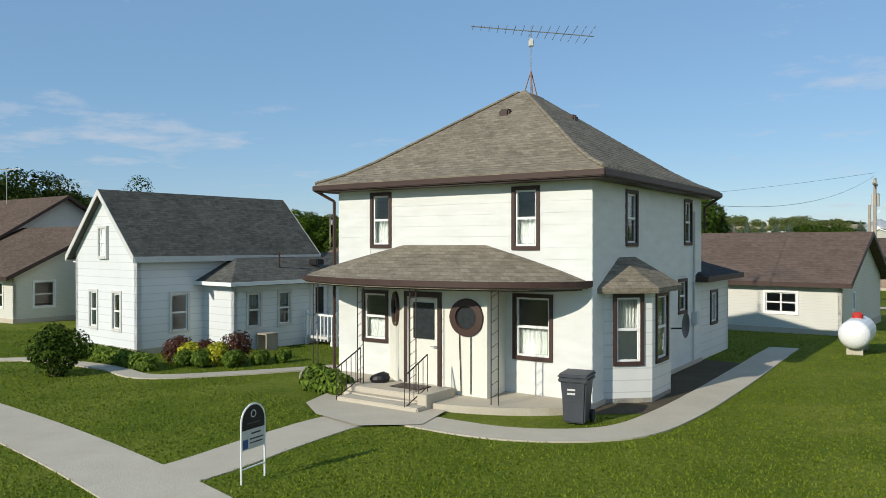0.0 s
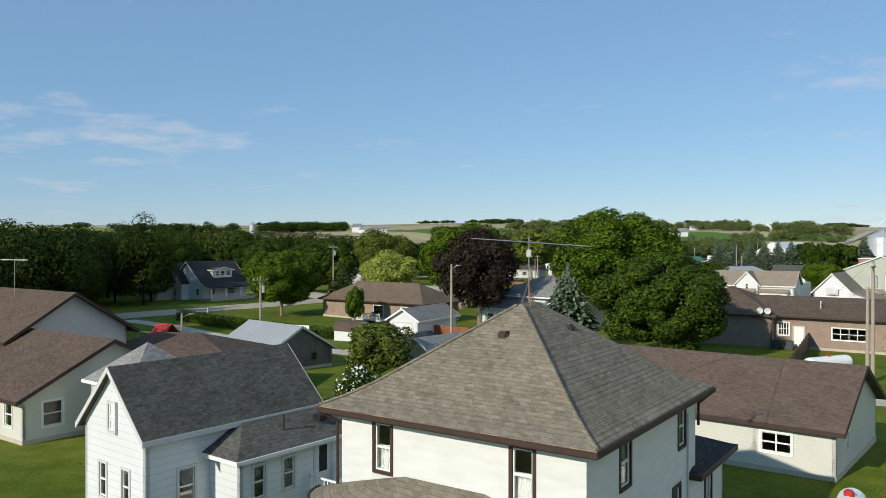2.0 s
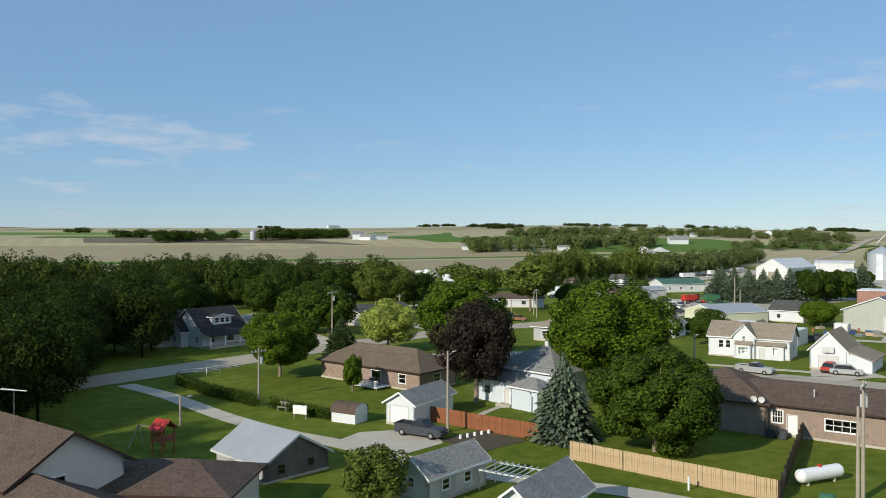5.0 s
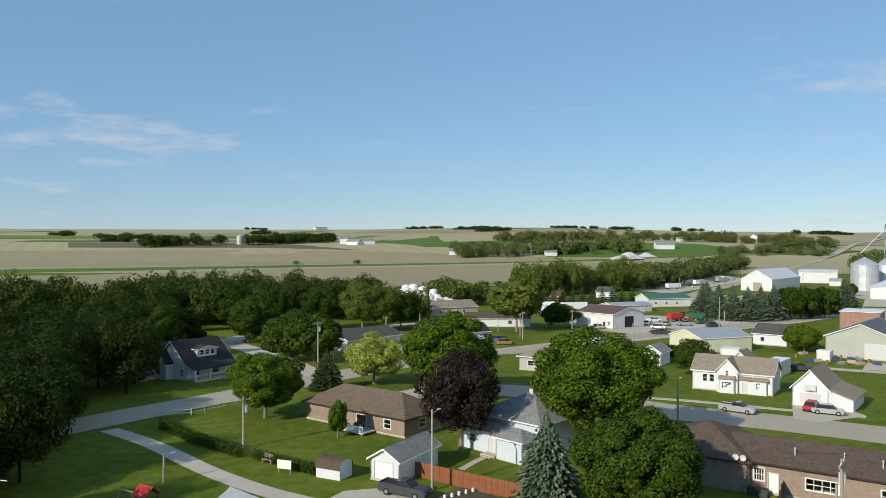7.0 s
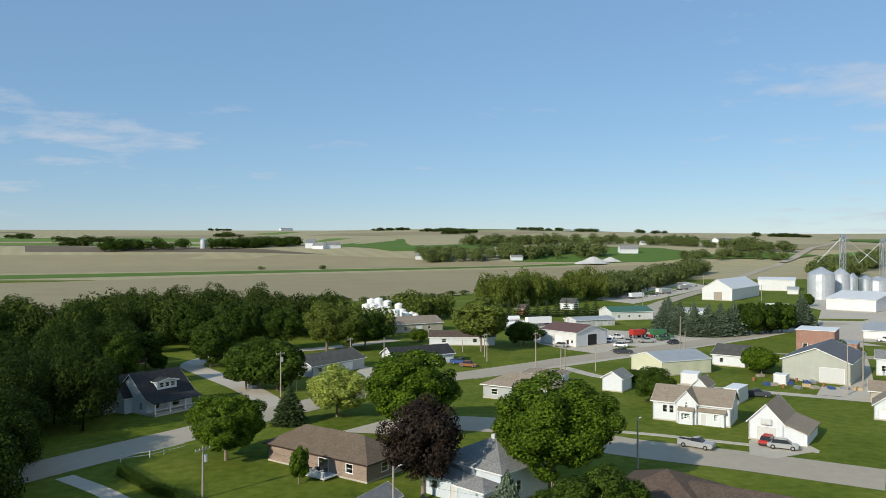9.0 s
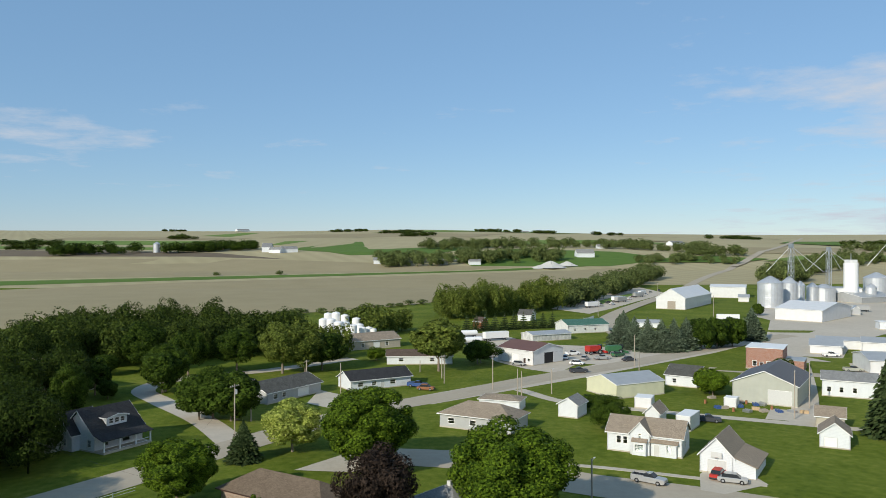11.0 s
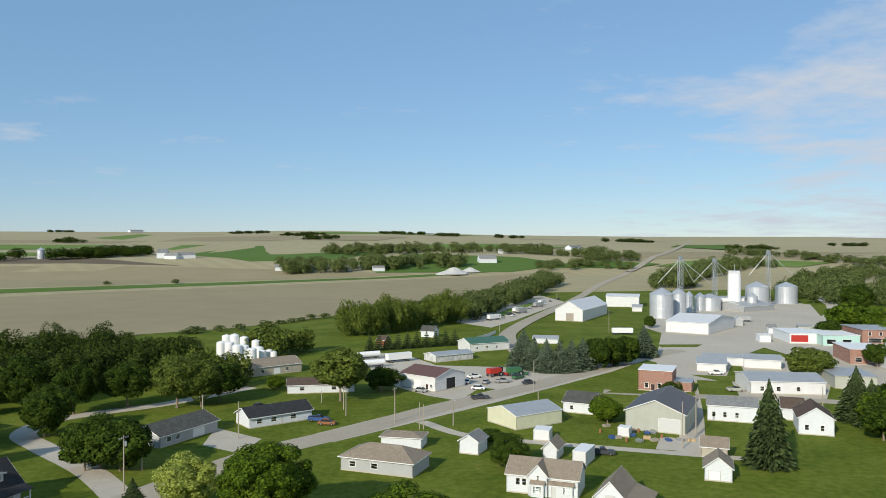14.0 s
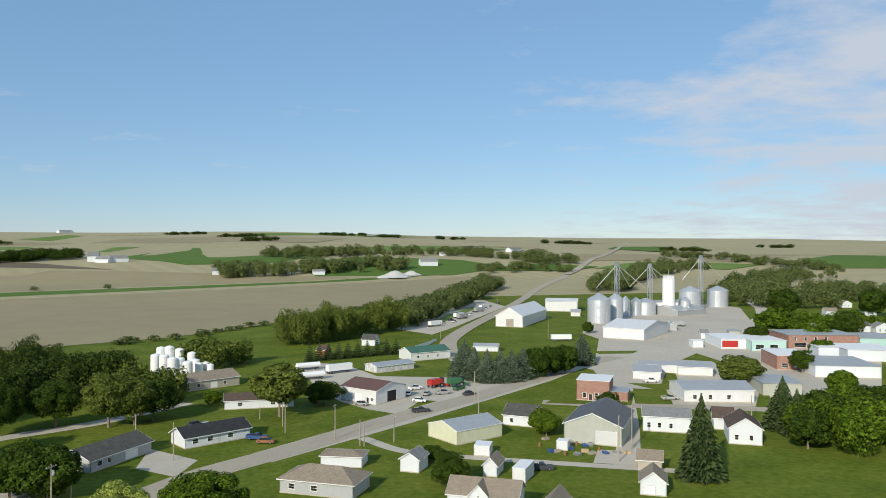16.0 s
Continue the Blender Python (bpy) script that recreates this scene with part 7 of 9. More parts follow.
building("shed", "red-brown shed by the yard", 53.6, 349.6, -30.0, 3.9, 8, 3.2, "gx", 1.8, z=0.00, wall="fence_red", cover="red_brown_shingle", category="building")

# more town trees
tree(-73.7, 232.3, 6.4, 9.2, "oak", variant=0, bare=0.1, leaves=6000, size=0.048)
tree(-61.6, 196.3, 4.9, 5.6, "oak", variant=1, bare=0.06, leaves=7000, size=0.048)
tree(-49.7, 204.4, 12.7, 13.1, "oak", variant=2, bare=0.14, leaves=6000, size=0.048)
tree(-31.5, 171.5, 11.6, 11.8, "oak", variant=3, bare=0.1, leaves=7000, size=0.048)
tree(-25.9, 169.1, 10.7, 11.0, "oak", variant=4, bare=0.06, leaves=6000, size=0.048)
tree(-22.2, 230.5, 15.3, 15.2, "willow", variant=5, bare=0.14, leaves=7000, size=0.048)
tree(-10.9, 236.0, 11.7, 16.7, "oak", variant=6, bare=0.1, leaves=6000, size=0.048)
tree(6.3, 253.8, 4.5, 7.3, "maple", variant=7, bare=0.06, leaves=7000, size=0.048)
tree(40.0, 243.7, 7.0, 13.4, "oak", variant=0, bare=0.14, leaves=6000, size=0.048)
tree(90.3, 184.3, 6.3, 8.7, "maple", variant=1, bare=0.1, leaves=7000, size=0.048)
tree(-15.6, 231.2, 13.4, 13.4, "willow", variant=3, bare=0.14, leaves=7000, size=0.048)
tree(-49.2, 228.2, 14.2, 12.9, "oak", variant=4, bare=0.1, leaves=6000, size=0.048)
tree(-64.4, 239.4, 15.1, 14.4, "oak", variant=5, bare=0.06, leaves=7000, size=0.048)
tree(-36.3, 234.7, 13.4, 15.3, "oak", variant=6, bare=0.14, leaves=6000, size=0.048)
tree(-62.5, 174.4, 12.0, 9.6, "oak", variant=7, bare=0.1, leaves=7000, size=0.048)
tree(123.0, 208.0, 5.9, 7.7, "oak", variant=0, bare=0.06, leaves=6000, size=0.048)
tree(52.1, 152.2, 7.2, 9.4, "oak", variant=0, bare=0.04, leaves=9000, size=0.042)
tree(211.4, 204.3, 8.7, 11.0, "maple", variant=2, bare=0.06)
tree(234.1, 246.1, 9.1, 10.4, "oak", variant=3, bare=0.06)
tree(279.5, 325.1, 10.3, 13.5, "oak", variant=4, bare=0.06)
tree(265.6, 267.9, 10.0, 12.9, "maple", variant=6, bare=0.06)
tree(476.7, 433.6, 20.9, 23.8, "oak", variant=7, bare=0.06)
tree(345.0, 330.2, 15.7, 17.9, "oak", variant=0, bare=0.06)
tree(414.5, 453.0, 20.9, 23.8, "oak", variant=1, bare=0.06)

# woods
woods("woodland", "dense dark green woodland at the edge of the town", along(((-183.3, 184.8), (-149.5, 217.7), (-111.6, 252.4), (-79.6, 266.0)), 1.0, 50, 15, 14, 3), "woodland", 900, 0.085)
woods("woodland", "dense dark green woodland at the edge of the town", along(((-79.6, 266.0), (-47.5, 281.6), (-22.9, 284.1)), 1.0, 36, 13.5, 13, 4), "woodland", 900, 0.085)
woods("woodland", "dense dark trees behind the bungalow", along(((-104.8, 221.9), (-97.5, 244.9), (-94.4, 287.3), (-81.3, 316.4), (-50.0, 320.9)), 1.7, 20, 14, 12, 31), "woodland", 1500, 0.068)
woods("woodland", "green trees at the end of the lane", along(((-23.1, 263.3), (-5.6, 265.7)), 2.4, 22, 11, 10, 6), "willow", 380, 0.15)
woods("woodland", "tall dark trees beside the gardens", along(((-77.1, 96.0), (-63.5, 106.4), (-60.0, 120.5), (-67.8, 144.1)), 1.5, 26, 12.5, 13, 5), "dark_oak", 4600, 0.042)
woods("woodland", "tall dark trees beside the gardens", along(((-79.2, 136.0), (-78.1, 166.1), (-85.1, 195.6)), 1.6, 30, 12.8, 13, 51), "dark_oak", 2600, 0.05)
woods("woodland", "dark garden trees behind the neighbours", along(((-58.5, 66.0), (-52.2, 85.5), (-47.1, 93.2)), 1.5, 16, 11.6, 11.5, 52), "dark_oak", 4600, 0.042)
woods("woodland", "tall dark trees beside the lawns", along(((-51.1, 46.3), (-49.6, 53.7), (-49.4, 64.7)), 1.5, 14, 13.4, 11.5, 53), "dark_oak", 4600, 0.042)
woods("woodland", "green trees along the creek", along(((43.0, 394.9), (78.2, 428.0), (120.2, 462.6)), 2.0, 30, 16, 13, 7, 1.5), "willow", 900, 0.085)
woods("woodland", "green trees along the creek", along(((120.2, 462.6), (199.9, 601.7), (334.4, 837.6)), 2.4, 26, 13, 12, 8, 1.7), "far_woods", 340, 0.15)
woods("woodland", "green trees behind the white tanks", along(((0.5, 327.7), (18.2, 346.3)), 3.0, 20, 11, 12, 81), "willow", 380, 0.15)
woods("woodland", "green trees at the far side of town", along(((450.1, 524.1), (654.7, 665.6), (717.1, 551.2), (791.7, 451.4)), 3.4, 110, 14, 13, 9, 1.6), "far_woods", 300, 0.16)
woods("woodland", "green street trees in the town", along(((293.6, 320.6), (386.9, 379.2), (432.0, 331.8)), 5, 40, 11, 12, 91), "maple", 420, 0.15)
woods("woodland", "green garden trees beyond the shops", along(((150.6, 154.2), (177.2, 157.9), (193.3, 140.6)), 2.6, 24, 10, 10, 92), "maple", 800, 0.11)
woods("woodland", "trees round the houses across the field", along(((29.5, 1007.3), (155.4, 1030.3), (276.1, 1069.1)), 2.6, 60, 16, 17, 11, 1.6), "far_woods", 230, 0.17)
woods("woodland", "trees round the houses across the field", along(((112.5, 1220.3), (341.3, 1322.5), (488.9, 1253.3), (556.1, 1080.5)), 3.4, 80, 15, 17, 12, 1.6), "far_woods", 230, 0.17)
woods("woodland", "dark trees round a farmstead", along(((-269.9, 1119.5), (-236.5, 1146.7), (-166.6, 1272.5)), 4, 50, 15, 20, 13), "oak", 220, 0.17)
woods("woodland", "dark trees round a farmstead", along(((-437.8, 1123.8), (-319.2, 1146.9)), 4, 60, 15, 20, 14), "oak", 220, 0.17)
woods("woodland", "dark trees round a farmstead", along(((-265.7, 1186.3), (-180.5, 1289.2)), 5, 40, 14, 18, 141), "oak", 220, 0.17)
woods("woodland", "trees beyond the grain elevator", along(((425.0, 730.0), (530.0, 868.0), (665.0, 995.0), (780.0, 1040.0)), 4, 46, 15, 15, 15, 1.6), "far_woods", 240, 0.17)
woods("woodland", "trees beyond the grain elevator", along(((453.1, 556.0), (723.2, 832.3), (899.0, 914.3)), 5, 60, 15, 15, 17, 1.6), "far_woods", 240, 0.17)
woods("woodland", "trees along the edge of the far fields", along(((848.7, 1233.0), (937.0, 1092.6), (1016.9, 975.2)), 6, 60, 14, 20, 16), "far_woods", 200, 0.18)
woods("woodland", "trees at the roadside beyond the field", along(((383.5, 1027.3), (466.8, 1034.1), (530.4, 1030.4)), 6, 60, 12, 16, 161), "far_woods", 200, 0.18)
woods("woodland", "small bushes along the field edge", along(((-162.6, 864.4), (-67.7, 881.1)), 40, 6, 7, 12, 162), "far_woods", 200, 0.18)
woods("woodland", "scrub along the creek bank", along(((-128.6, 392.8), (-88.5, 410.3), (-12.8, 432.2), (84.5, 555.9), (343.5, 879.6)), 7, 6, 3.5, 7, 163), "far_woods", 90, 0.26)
woods("woodland", "dark grove on the skyline", along(((-107.8, 3020.1), (45.2, 3091.2)), 7, 40, 12, 26, 20), "woodland", 160, 0.20)
woods("woodland", "dark grove on the skyline", along(((65.6, 2422.0), (198.4, 2450.9)), 7, 40, 12, 26, 21), "woodland", 160, 0.20)
woods("woodland", "dark grove on the skyline", along(((443.7, 2818.6), (614.7, 2866.7)), 7, 40, 12, 26, 22), "woodland", 160, 0.20)
woods("woodland", "dark grove on the skyline", along(((597.8, 2538.5), (683.0, 2556.7)), 7, 40, 12, 26, 23), "woodland", 160, 0.20)
woods("woodland", "dark grove on the skyline", along(((759.9, 2387.9), (844.5, 2402.7)), 7, 40, 12, 26, 24), "woodland", 160, 0.20)
woods("woodland", "dark grove on the skyline", along(((1008.5, 2111.1), (1175.2, 2131.5)), 7, 40, 12, 26, 25), "woodland", 160, 0.20)
woods("woodland", "dark grove on the skyline", along(((1025.5, 1512.6), (1149.5, 1511.9)), 7, 40, 12, 26, 26), "woodland", 160, 0.20)
woods("woodland", "dark grove on the skyline", along(((1673.2, 1927.2), (1788.7, 1934.7)), 7, 40, 12, 26, 27), "woodland", 160, 0.20)
woods("woodland", "dark grove on the skyline", along(((-868.9, 1692.0), (-799.1, 1695.7)), 7, 40, 12, 26, 40), "woodland", 160, 0.20)
woods("woodland", "dark grove on the skyline", along(((-631.2, 1425.0), (-541.2, 1428.4)), 7, 40, 12, 26, 41), "woodland", 160, 0.20)
woods("woodland", "dark grove on the skyline", along(((-1000.3, 4009.5), (-889.6, 4062.7)), 7, 40, 12, 26, 42), "woodland", 160, 0.20)
woods("woodland", "dark grove on the skyline", along(((-445.4, 1846.7), (-383.4, 1847.8)), 7, 40, 12, 26, 43), "woodland", 160, 0.20)
woods("woodland", "dark grove on the skyline", along(((-535.8, 1238.1), (-484.9, 1238.9)), 7, 40, 12, 26, 44), "woodland", 160, 0.20)
woods("woodland", "dark grove on the skyline", along(((91.5, 1951.5), (201.1, 1954.2)), 7, 40, 12, 26, 45), "woodland", 160, 0.20)


# ---- the white two-storey house ----
HX, HY, HW, HD, HA, HZ = -4.12, 22.26, 7.44, 8.37, -34.5, 0.8
WALL_H = 5.05
home = thing("house", pose(HX, HY, HZ, 0, 0, HA), "white two-storey house with a brown hipped roof and porch", "house")
side = faces_of(HW, HD)
UP_F = ((1.22, 3.62, 0.54, 1.28), (5.52, 3.58, 0.56, 1.30))
LOW_F = ((0.93, 1.12, 0.72, 1.20), (5.55, 1.03, 0.86, 1.36))
UP_R = ((2.05, 3.66, 0.66, 1.20), (6.67, 3.68, 0.62, 1.18))
LOW_R = ((6.15, 1.70, 0.66, 0.84),)
for k, holes in (("f", UP_F + LOW_F), ("r", UP_R + LOW_R), ("l", ()), ("b", ())):
    bm = bmesh.new()
    panel(bm, side[k][1], side[k][0], WALL_H, 0.18, holes)
    part("wall", bm, "cream_siding", home)
for q in UP_F:
    window_in(home, side["f"][1], *q, trim="trim_brown", curtain=-0.52)
window_in(home, side["f"][1], *LOW_F[0], trim="trim_brown", curtain=-0.5)
window_in(home, side["f"][1], *LOW_F[1], trim="trim_brown", curtain=-0.48)
for q in UP_R + LOW_R:
    window_in(home, side["r"][1], *q, trim="trim_brown", curtain=0.5)
part("footing", boxed((-0.04, -0.04, -0.7, HW + 0.04, HD + 0.04, 0.12)), "concrete", home)

# lapped siding: one long board for each course, cut round the openings
COURSE = 0.265


def boards(place, length, holes, z0, z1):
    """Courses of siding that stand a little off the wall at their lower edge."""
    out = []
    z = z0
    while z < z1 - 0.05:
        top = min(z + COURSE, z1)
        cuts = [(0.0, length)]
        for u, hz, w, h in holes:
            if hz - 0.09 < top - 0.01 and hz + h + 0.09 > z + 0.01:
                cuts = [seg for a, b in cuts for seg in ((a, min(b, u - 0.09)), (max(a, u + w + 0.09), b)) if seg[1] - seg[0] > 0.03]
        for a, b in cuts:
            me = bpy.data.meshes.new("siding_board")
            pts = [place(a, z, -0.013), place(b, z, -0.013), place(b, top, -0.006), place(a, top, -0.006), place(a, z, 0.0), place(b, z, 0.0), place(b, top, 0.0), place(a, top, 0.0)]
            me.from_pydata(pts, [], [(0, 1, 2, 3), (4, 5, 1, 0), (0, 3, 7, 4), (1, 5, 6, 2)])
            me.materials.append(M["home_board"])
            ob = new("siding_board", me)
            ob.parent = home
            out.append(ob)
        z += COURSE
    return out


_s = Nodes("home_board", 0.5)
_col = _s.ramp(_s.noise(1.0, 5, _s.scale(_s.co, (1.2, 1.2, 4.0))), (0.3, (0.62, 0.63, 0.595)), (0.62, (0.70, 0.715, 0.685)))
_s.bump(_s.noise(30, 3, _s.scale(_s.co, (0.3, 0.3, 3.0))), 0.15, 0.01)
M["home_board"] = _s.done(_s.mix(0.12, _col, _s.ramp(_s.rand(), (0.0, (0.62, 0.63, 0.60)), (1.0, (0.74, 0.75, 0.72)))))
boards(side["f"][1], HW, UP_F + LOW_F, 0.10, WALL_H)
boards(side["r"][1], HD, UP_R + LOW_R, 0.10, WALL_H)
boards(side["l"][1], HD, (), 0.10, WALL_H)

# bell-cast hipped roof
OV = 0.46


def hip_rings(bm, rings):
    """Skin a hipped roof from rectangles (x0, y0, x1, y1, z) that rise to its top."""
    vs = [[bm.verts.new((x, y, z)) for x, y in ((a, b), (c, b), (c, d), (a, d))] for a, b, c, d, z in rings]
    for lo, hi in zip(vs, vs[1:]):
        for i in range(4):
            bm.faces.new((lo[i], lo[(i + 1) % 4], hi[(i + 1) % 4], hi[i]))
    bm.faces.new(vs[0][::-1]), bm.faces.new(vs[-1])


def inset(k, z):
    return (-OV + k, -OV + k, HW + OV - k, HD + OV - k, z)


bm = bmesh.new()
half = (HW + 2 * OV) / 2
hip_rings(bm, [inset(0, WALL_H + 0.06), inset(0, WALL_H + 0.20), inset(0.55, WALL_H + 0.44), inset(1.15, WALL_H + 0.80), (half - OV - 0.03, half - OV - 0.03, half - OV + 0.03, HD + 2 * OV - half - OV + 0.03, WALL_H + 2.98)])
roof = part("roof", bm, "brown_shingle", home)
for k, d in (("f", (-OV - 0.06, -OV - 0.06, WALL_H + 0.02, HW + OV + 0.06, -OV - 0.004, WALL_H + 0.17)), ("r", (HW + OV + 0.004, -OV - 0.06, WALL_H + 0.02, HW + OV + 0.06, HD + OV + 0.06, WALL_H + 0.17)),
             ("b", (-OV, HD + OV + 0.004, WALL_H + 0.02, HW + OV, HD + OV + 0.06, WALL_H + 0.17)), ("l", (-OV - 0.06, -OV, WALL_H + 0.02, -OV - 0.004, HD + OV, WALL_H + 0.17))):
    part("gutter", rounded(d, r=0.02), "trim_brown", roof)
bm = boxed((-OV + 0.01, -OV + 0.01, WALL_H - 0.01, HW + OV - 0.01, HD + OV - 0.01, WALL_H + 0.05))
part("soffit", bm, "trim_brown", roof)
for x, y, z in ((3.78, 2.62, 7.20), (4.72, 4.80, 7.26)):
    part("roof_vent", rounded((x - 0.16, y - 0.16, z - 0.15, x + 0.16, y + 0.16, z + 0.13), r=0.05), "trim_brown", roof, "brown metal roof vent")
# courses of shingles: thin laps standing proud of the roof
bm = bmesh.new()
prof = ((0.0, WALL_H + 0.20), (0.55, WALL_H + 0.44), (1.15, WALL_H + 0.80), (half - 0.05, WALL_H + 2.95))


def roof_z(k):
    for (a, za), (b, zb) in zip(prof, prof[1:]):
        if k <= b:
            return za + (zb - za) * (k - a) / (b - a)
    return prof[-1][1]


k = 0.02
while k < half - 0.25:
    a, b = k, k + 0.135
    za, zb = roof_z(a) + 0.013, roof_z(b) + 0.004
    A, B = inset(a, za), inset(b, zb)
    va = [bm.verts.new((x, y, za)) for x, y in ((A[0], A[1]), (A[2], A[1]), (A[2], A[3]), (A[0], A[3]))]
    vb = [bm.verts.new((x, y, zb)) for x, y in ((B[0], B[1]), (B[2], B[1]), (B[2], B[3]), (B[0], B[3]))]
    vc = [bm.verts.new((v.co.x, v.co.y, za - 0.018)) for v in va]
    for i in range(4):
        bm.faces.new((va[i], va[(i + 1) % 4], vb[(i + 1) % 4], vb[i]))
        bm.faces.new((vc[i], vc[(i + 1) % 4], va[(i + 1) % 4], va[i]))
    k += 0.135
tagged(part("shingle", bm, "brown_shingle", roof), kind="stuff")
bm = bmesh.new()
top = (half - OV, half - OV, WALL_H + 3.0)
for cx, cy in ((-OV, -OV), (HW + OV, -OV)):
    sx = 1 if cx < 0 else -1
    p = [(cx + sx * q, cy + q, roof_z(q) + 0.03) for q in (0.0, 0.55, 1.15, half - 0.1)]
    for a, b in zip(p, p[1:]):
        tube(bm, a, b, 0.05, 0.05, 6)
part("ridge_cap", bm, "brown_shingle", roof)
# downspouts
for pts in ([(-OV - 0.02, -OV, WALL_H + 0.05), (-0.1, -0.08, WALL_H - 0.25), (-0.1, -0.08, 0.2)], [(HW + OV, HD + OV, WALL_H + 0.05), (HW + 0.1, HD + 0.02, WALL_H - 0.3), (HW + 0.1, HD + 0.02, WALL_H - 1.0)]):
    bm = bmesh.new()
    for a, b in zip(pts, pts[1:]):
        tube(bm, a, b, 0.045, 0.045, 6)
    part("downspout", bm, "trim_brown", home)

# entrance bay with a door, an oval and a round window
plan = ((1.78, 0.0), (3.02, -1.0), (5.36, -1.0), (5.27, 0.0))
BAY_H = 2.62


def on_line(a, b):
    d = Vector((b[0] - a[0], b[1] - a[1]))
    ln = d.length
    d.normalize()
    return ln, lambda u, z, k: (a[0] + d.x * u - d.y * k, a[1] + d.y * u + d.x * k, z)


faces_e = [on_line(a, b) for a, b in zip(plan, plan[1:])]
for i, (ln, pl) in enumerate(faces_e):
    bm = bmesh.new()
    panel(bm, pl, ln, BAY_H, 0.12, ((0.12, 0.30, 0.88, 2.06),) if i == 1 else ())
    part("entrance_wall", bm, "cream_plain", home)
pl = faces_e[1][1]
door = door_in(home, pl, 0.12, 0.88, 2.06, "cream_plain", 0.30, 0, "door")
door["label"] = "cream front door with a patterned glass storm panel"
bm = bmesh.new()
for a in ((0.26, 1.38, 0.86, 2.24), ):
    pts = [pl(u, z, k) for k in (0.018, 0.032) for u, z in ((a[0], a[1]), (a[2], a[1]), (a[2], a[3]), (a[0], a[3]))]
    v = [bm.verts.new(p) for p in pts]
    for f in ((3, 2, 1, 0), (4, 5, 6, 7), (0, 1, 5, 4), (1, 2, 6, 5), (2, 3, 7, 6), (3, 0, 4, 7)):
        bm.faces.new([v[i] for i in f])
part("door_glass", bm, "dark_glass", door, "dark patterned door glass")
bm = bmesh.new()
tube(bm, pl(0.93, 1.22, 0.03), pl(0.93, 1.22, -0.06), 0.02, 0.02, 8), tube(bm, pl(0.94, 1.22, -0.05), pl(0.82, 1.22, -0.05), 0.013, 0.013, 6)
part("door_handle", bm, "steel", door)
bm = bmesh.new()
for a in ((0.02, 0.25, 0.115, 2.50), (1.005, 0.25, 1.10, 2.50), (0.115, 2.37, 1.005, 2.50)):
    pts = [pl(u, z, k) for k in (-0.045, 0.02) for u, z in ((a[0], a[1]), (a[2], a[1]), (a[2], a[3]), (a[0], a[3]))]
    v = [bm.verts.new(p) for p in pts]
    for f in ((3, 2, 1, 0), (4, 5, 6, 7), (0, 1, 5, 4), (1, 2, 6, 5), (2, 3, 7, 6), (3, 0, 4, 7)):
        bm.faces.new([v[i] for i in f])
part("door_casing", bm, "trim_brown", door)


def round_window(pl, u, z, ru, rz, label):
    """A round window: turned brown surround, inner rim and dark pane."""
    win = new("round_window")
    win.parent = home
    win["label"] = label
    n = 28
    for nm, mat, prof_ in (("surround", "trim_brown", ((1.0, 0.01), (0.97, -0.06), (0.62, -0.07), (0.58, -0.02), (0.58, 0.02))), ("pane", "dark_glass", ((0.58, -0.012), (0.0, -0.012)))):
        bm_ = bmesh.new()
        rings = []
        for r, kk in prof_:
            rings.append([bm_.verts.new(pl(u + ru * r * math.cos(2 * math.pi * i / n), z + rz * r * math.sin(2 * math.pi * i / n), kk)) for i in range(n)] if r > 0 else None)
        for a_, b_ in zip(rings, rings[1:]):
            if b_ is None:
                bm_.faces.new(a_)
                continue
            for i in range(n):
                bm_.faces.new((a_[i], a_[(i + 1) % n], b_[(i + 1) % n], b_[i]))
        part(nm, bm_, mat, win)


round_window(faces_e[1][1], 1.80, 1.95, 0.46, 0.44, "round window with a wide brown surround")
round_window(faces_e[0][1], 0.75, 2.0, 0.36, 0.44, "oval window with a brown surround")
# two lamp pipes that run down the entrance wall
bm = bmesh.new()
tube(bm, pl(1.66, 0.22, -0.03), pl(1.60, 1.75, -0.03), 0.012, 0.012, 5)
tube(bm, pl(1.92, 0.22, -0.03), pl(1.92, 1.75, -0.03), 0.012, 0.012, 5)
part("wall_pipe", bm, "iron", home)

# porch: half-oval roof, slab, platform and steps
PC, PA, PB = 3.28, 4.08, 2.05


def oval(k, n=24, grow=0.0):
    return [(PC + (PA + grow) * math.cos(math.pi * (1 - i / n)), -abs((PB + grow) * math.sin(math.pi * i / n)) ** 1.0, k) for i in range(n + 1)]


def oval_roof(bm, z_low, z_high, n=24):
    """Shingled half-oval roof from a curved eave up to a straight line on the wall."""
    rings = []
    for s in (0.0, 0.25, 0.5, 0.75, 1.0):
        z = z_low + (z_high - z_low) * (s ** 0.9)
        rings.append([bm.verts.new((PC + (x - PC) * (1 - s) + s * (max(2.25, min(4.9, PC + (x - PC) * 0.36)) - PC), y * (1 - s) - 0.03, z)) for x, y, _ in oval(0, n)])
    low = [bm.verts.new((v.co.x, v.co.y, v.co.z - 0.16)) for v in rings[0]]
    for a, b in zip(rings, rings[1:]):
        for i in range(n):
            bm.faces.new((a[i], a[i + 1], b[i + 1], b[i]))
    for i in range(n):
        bm.faces.new((low[i], low[i + 1], rings[0][i + 1], rings[0][i]))
    bm.faces.new(low[::-1])


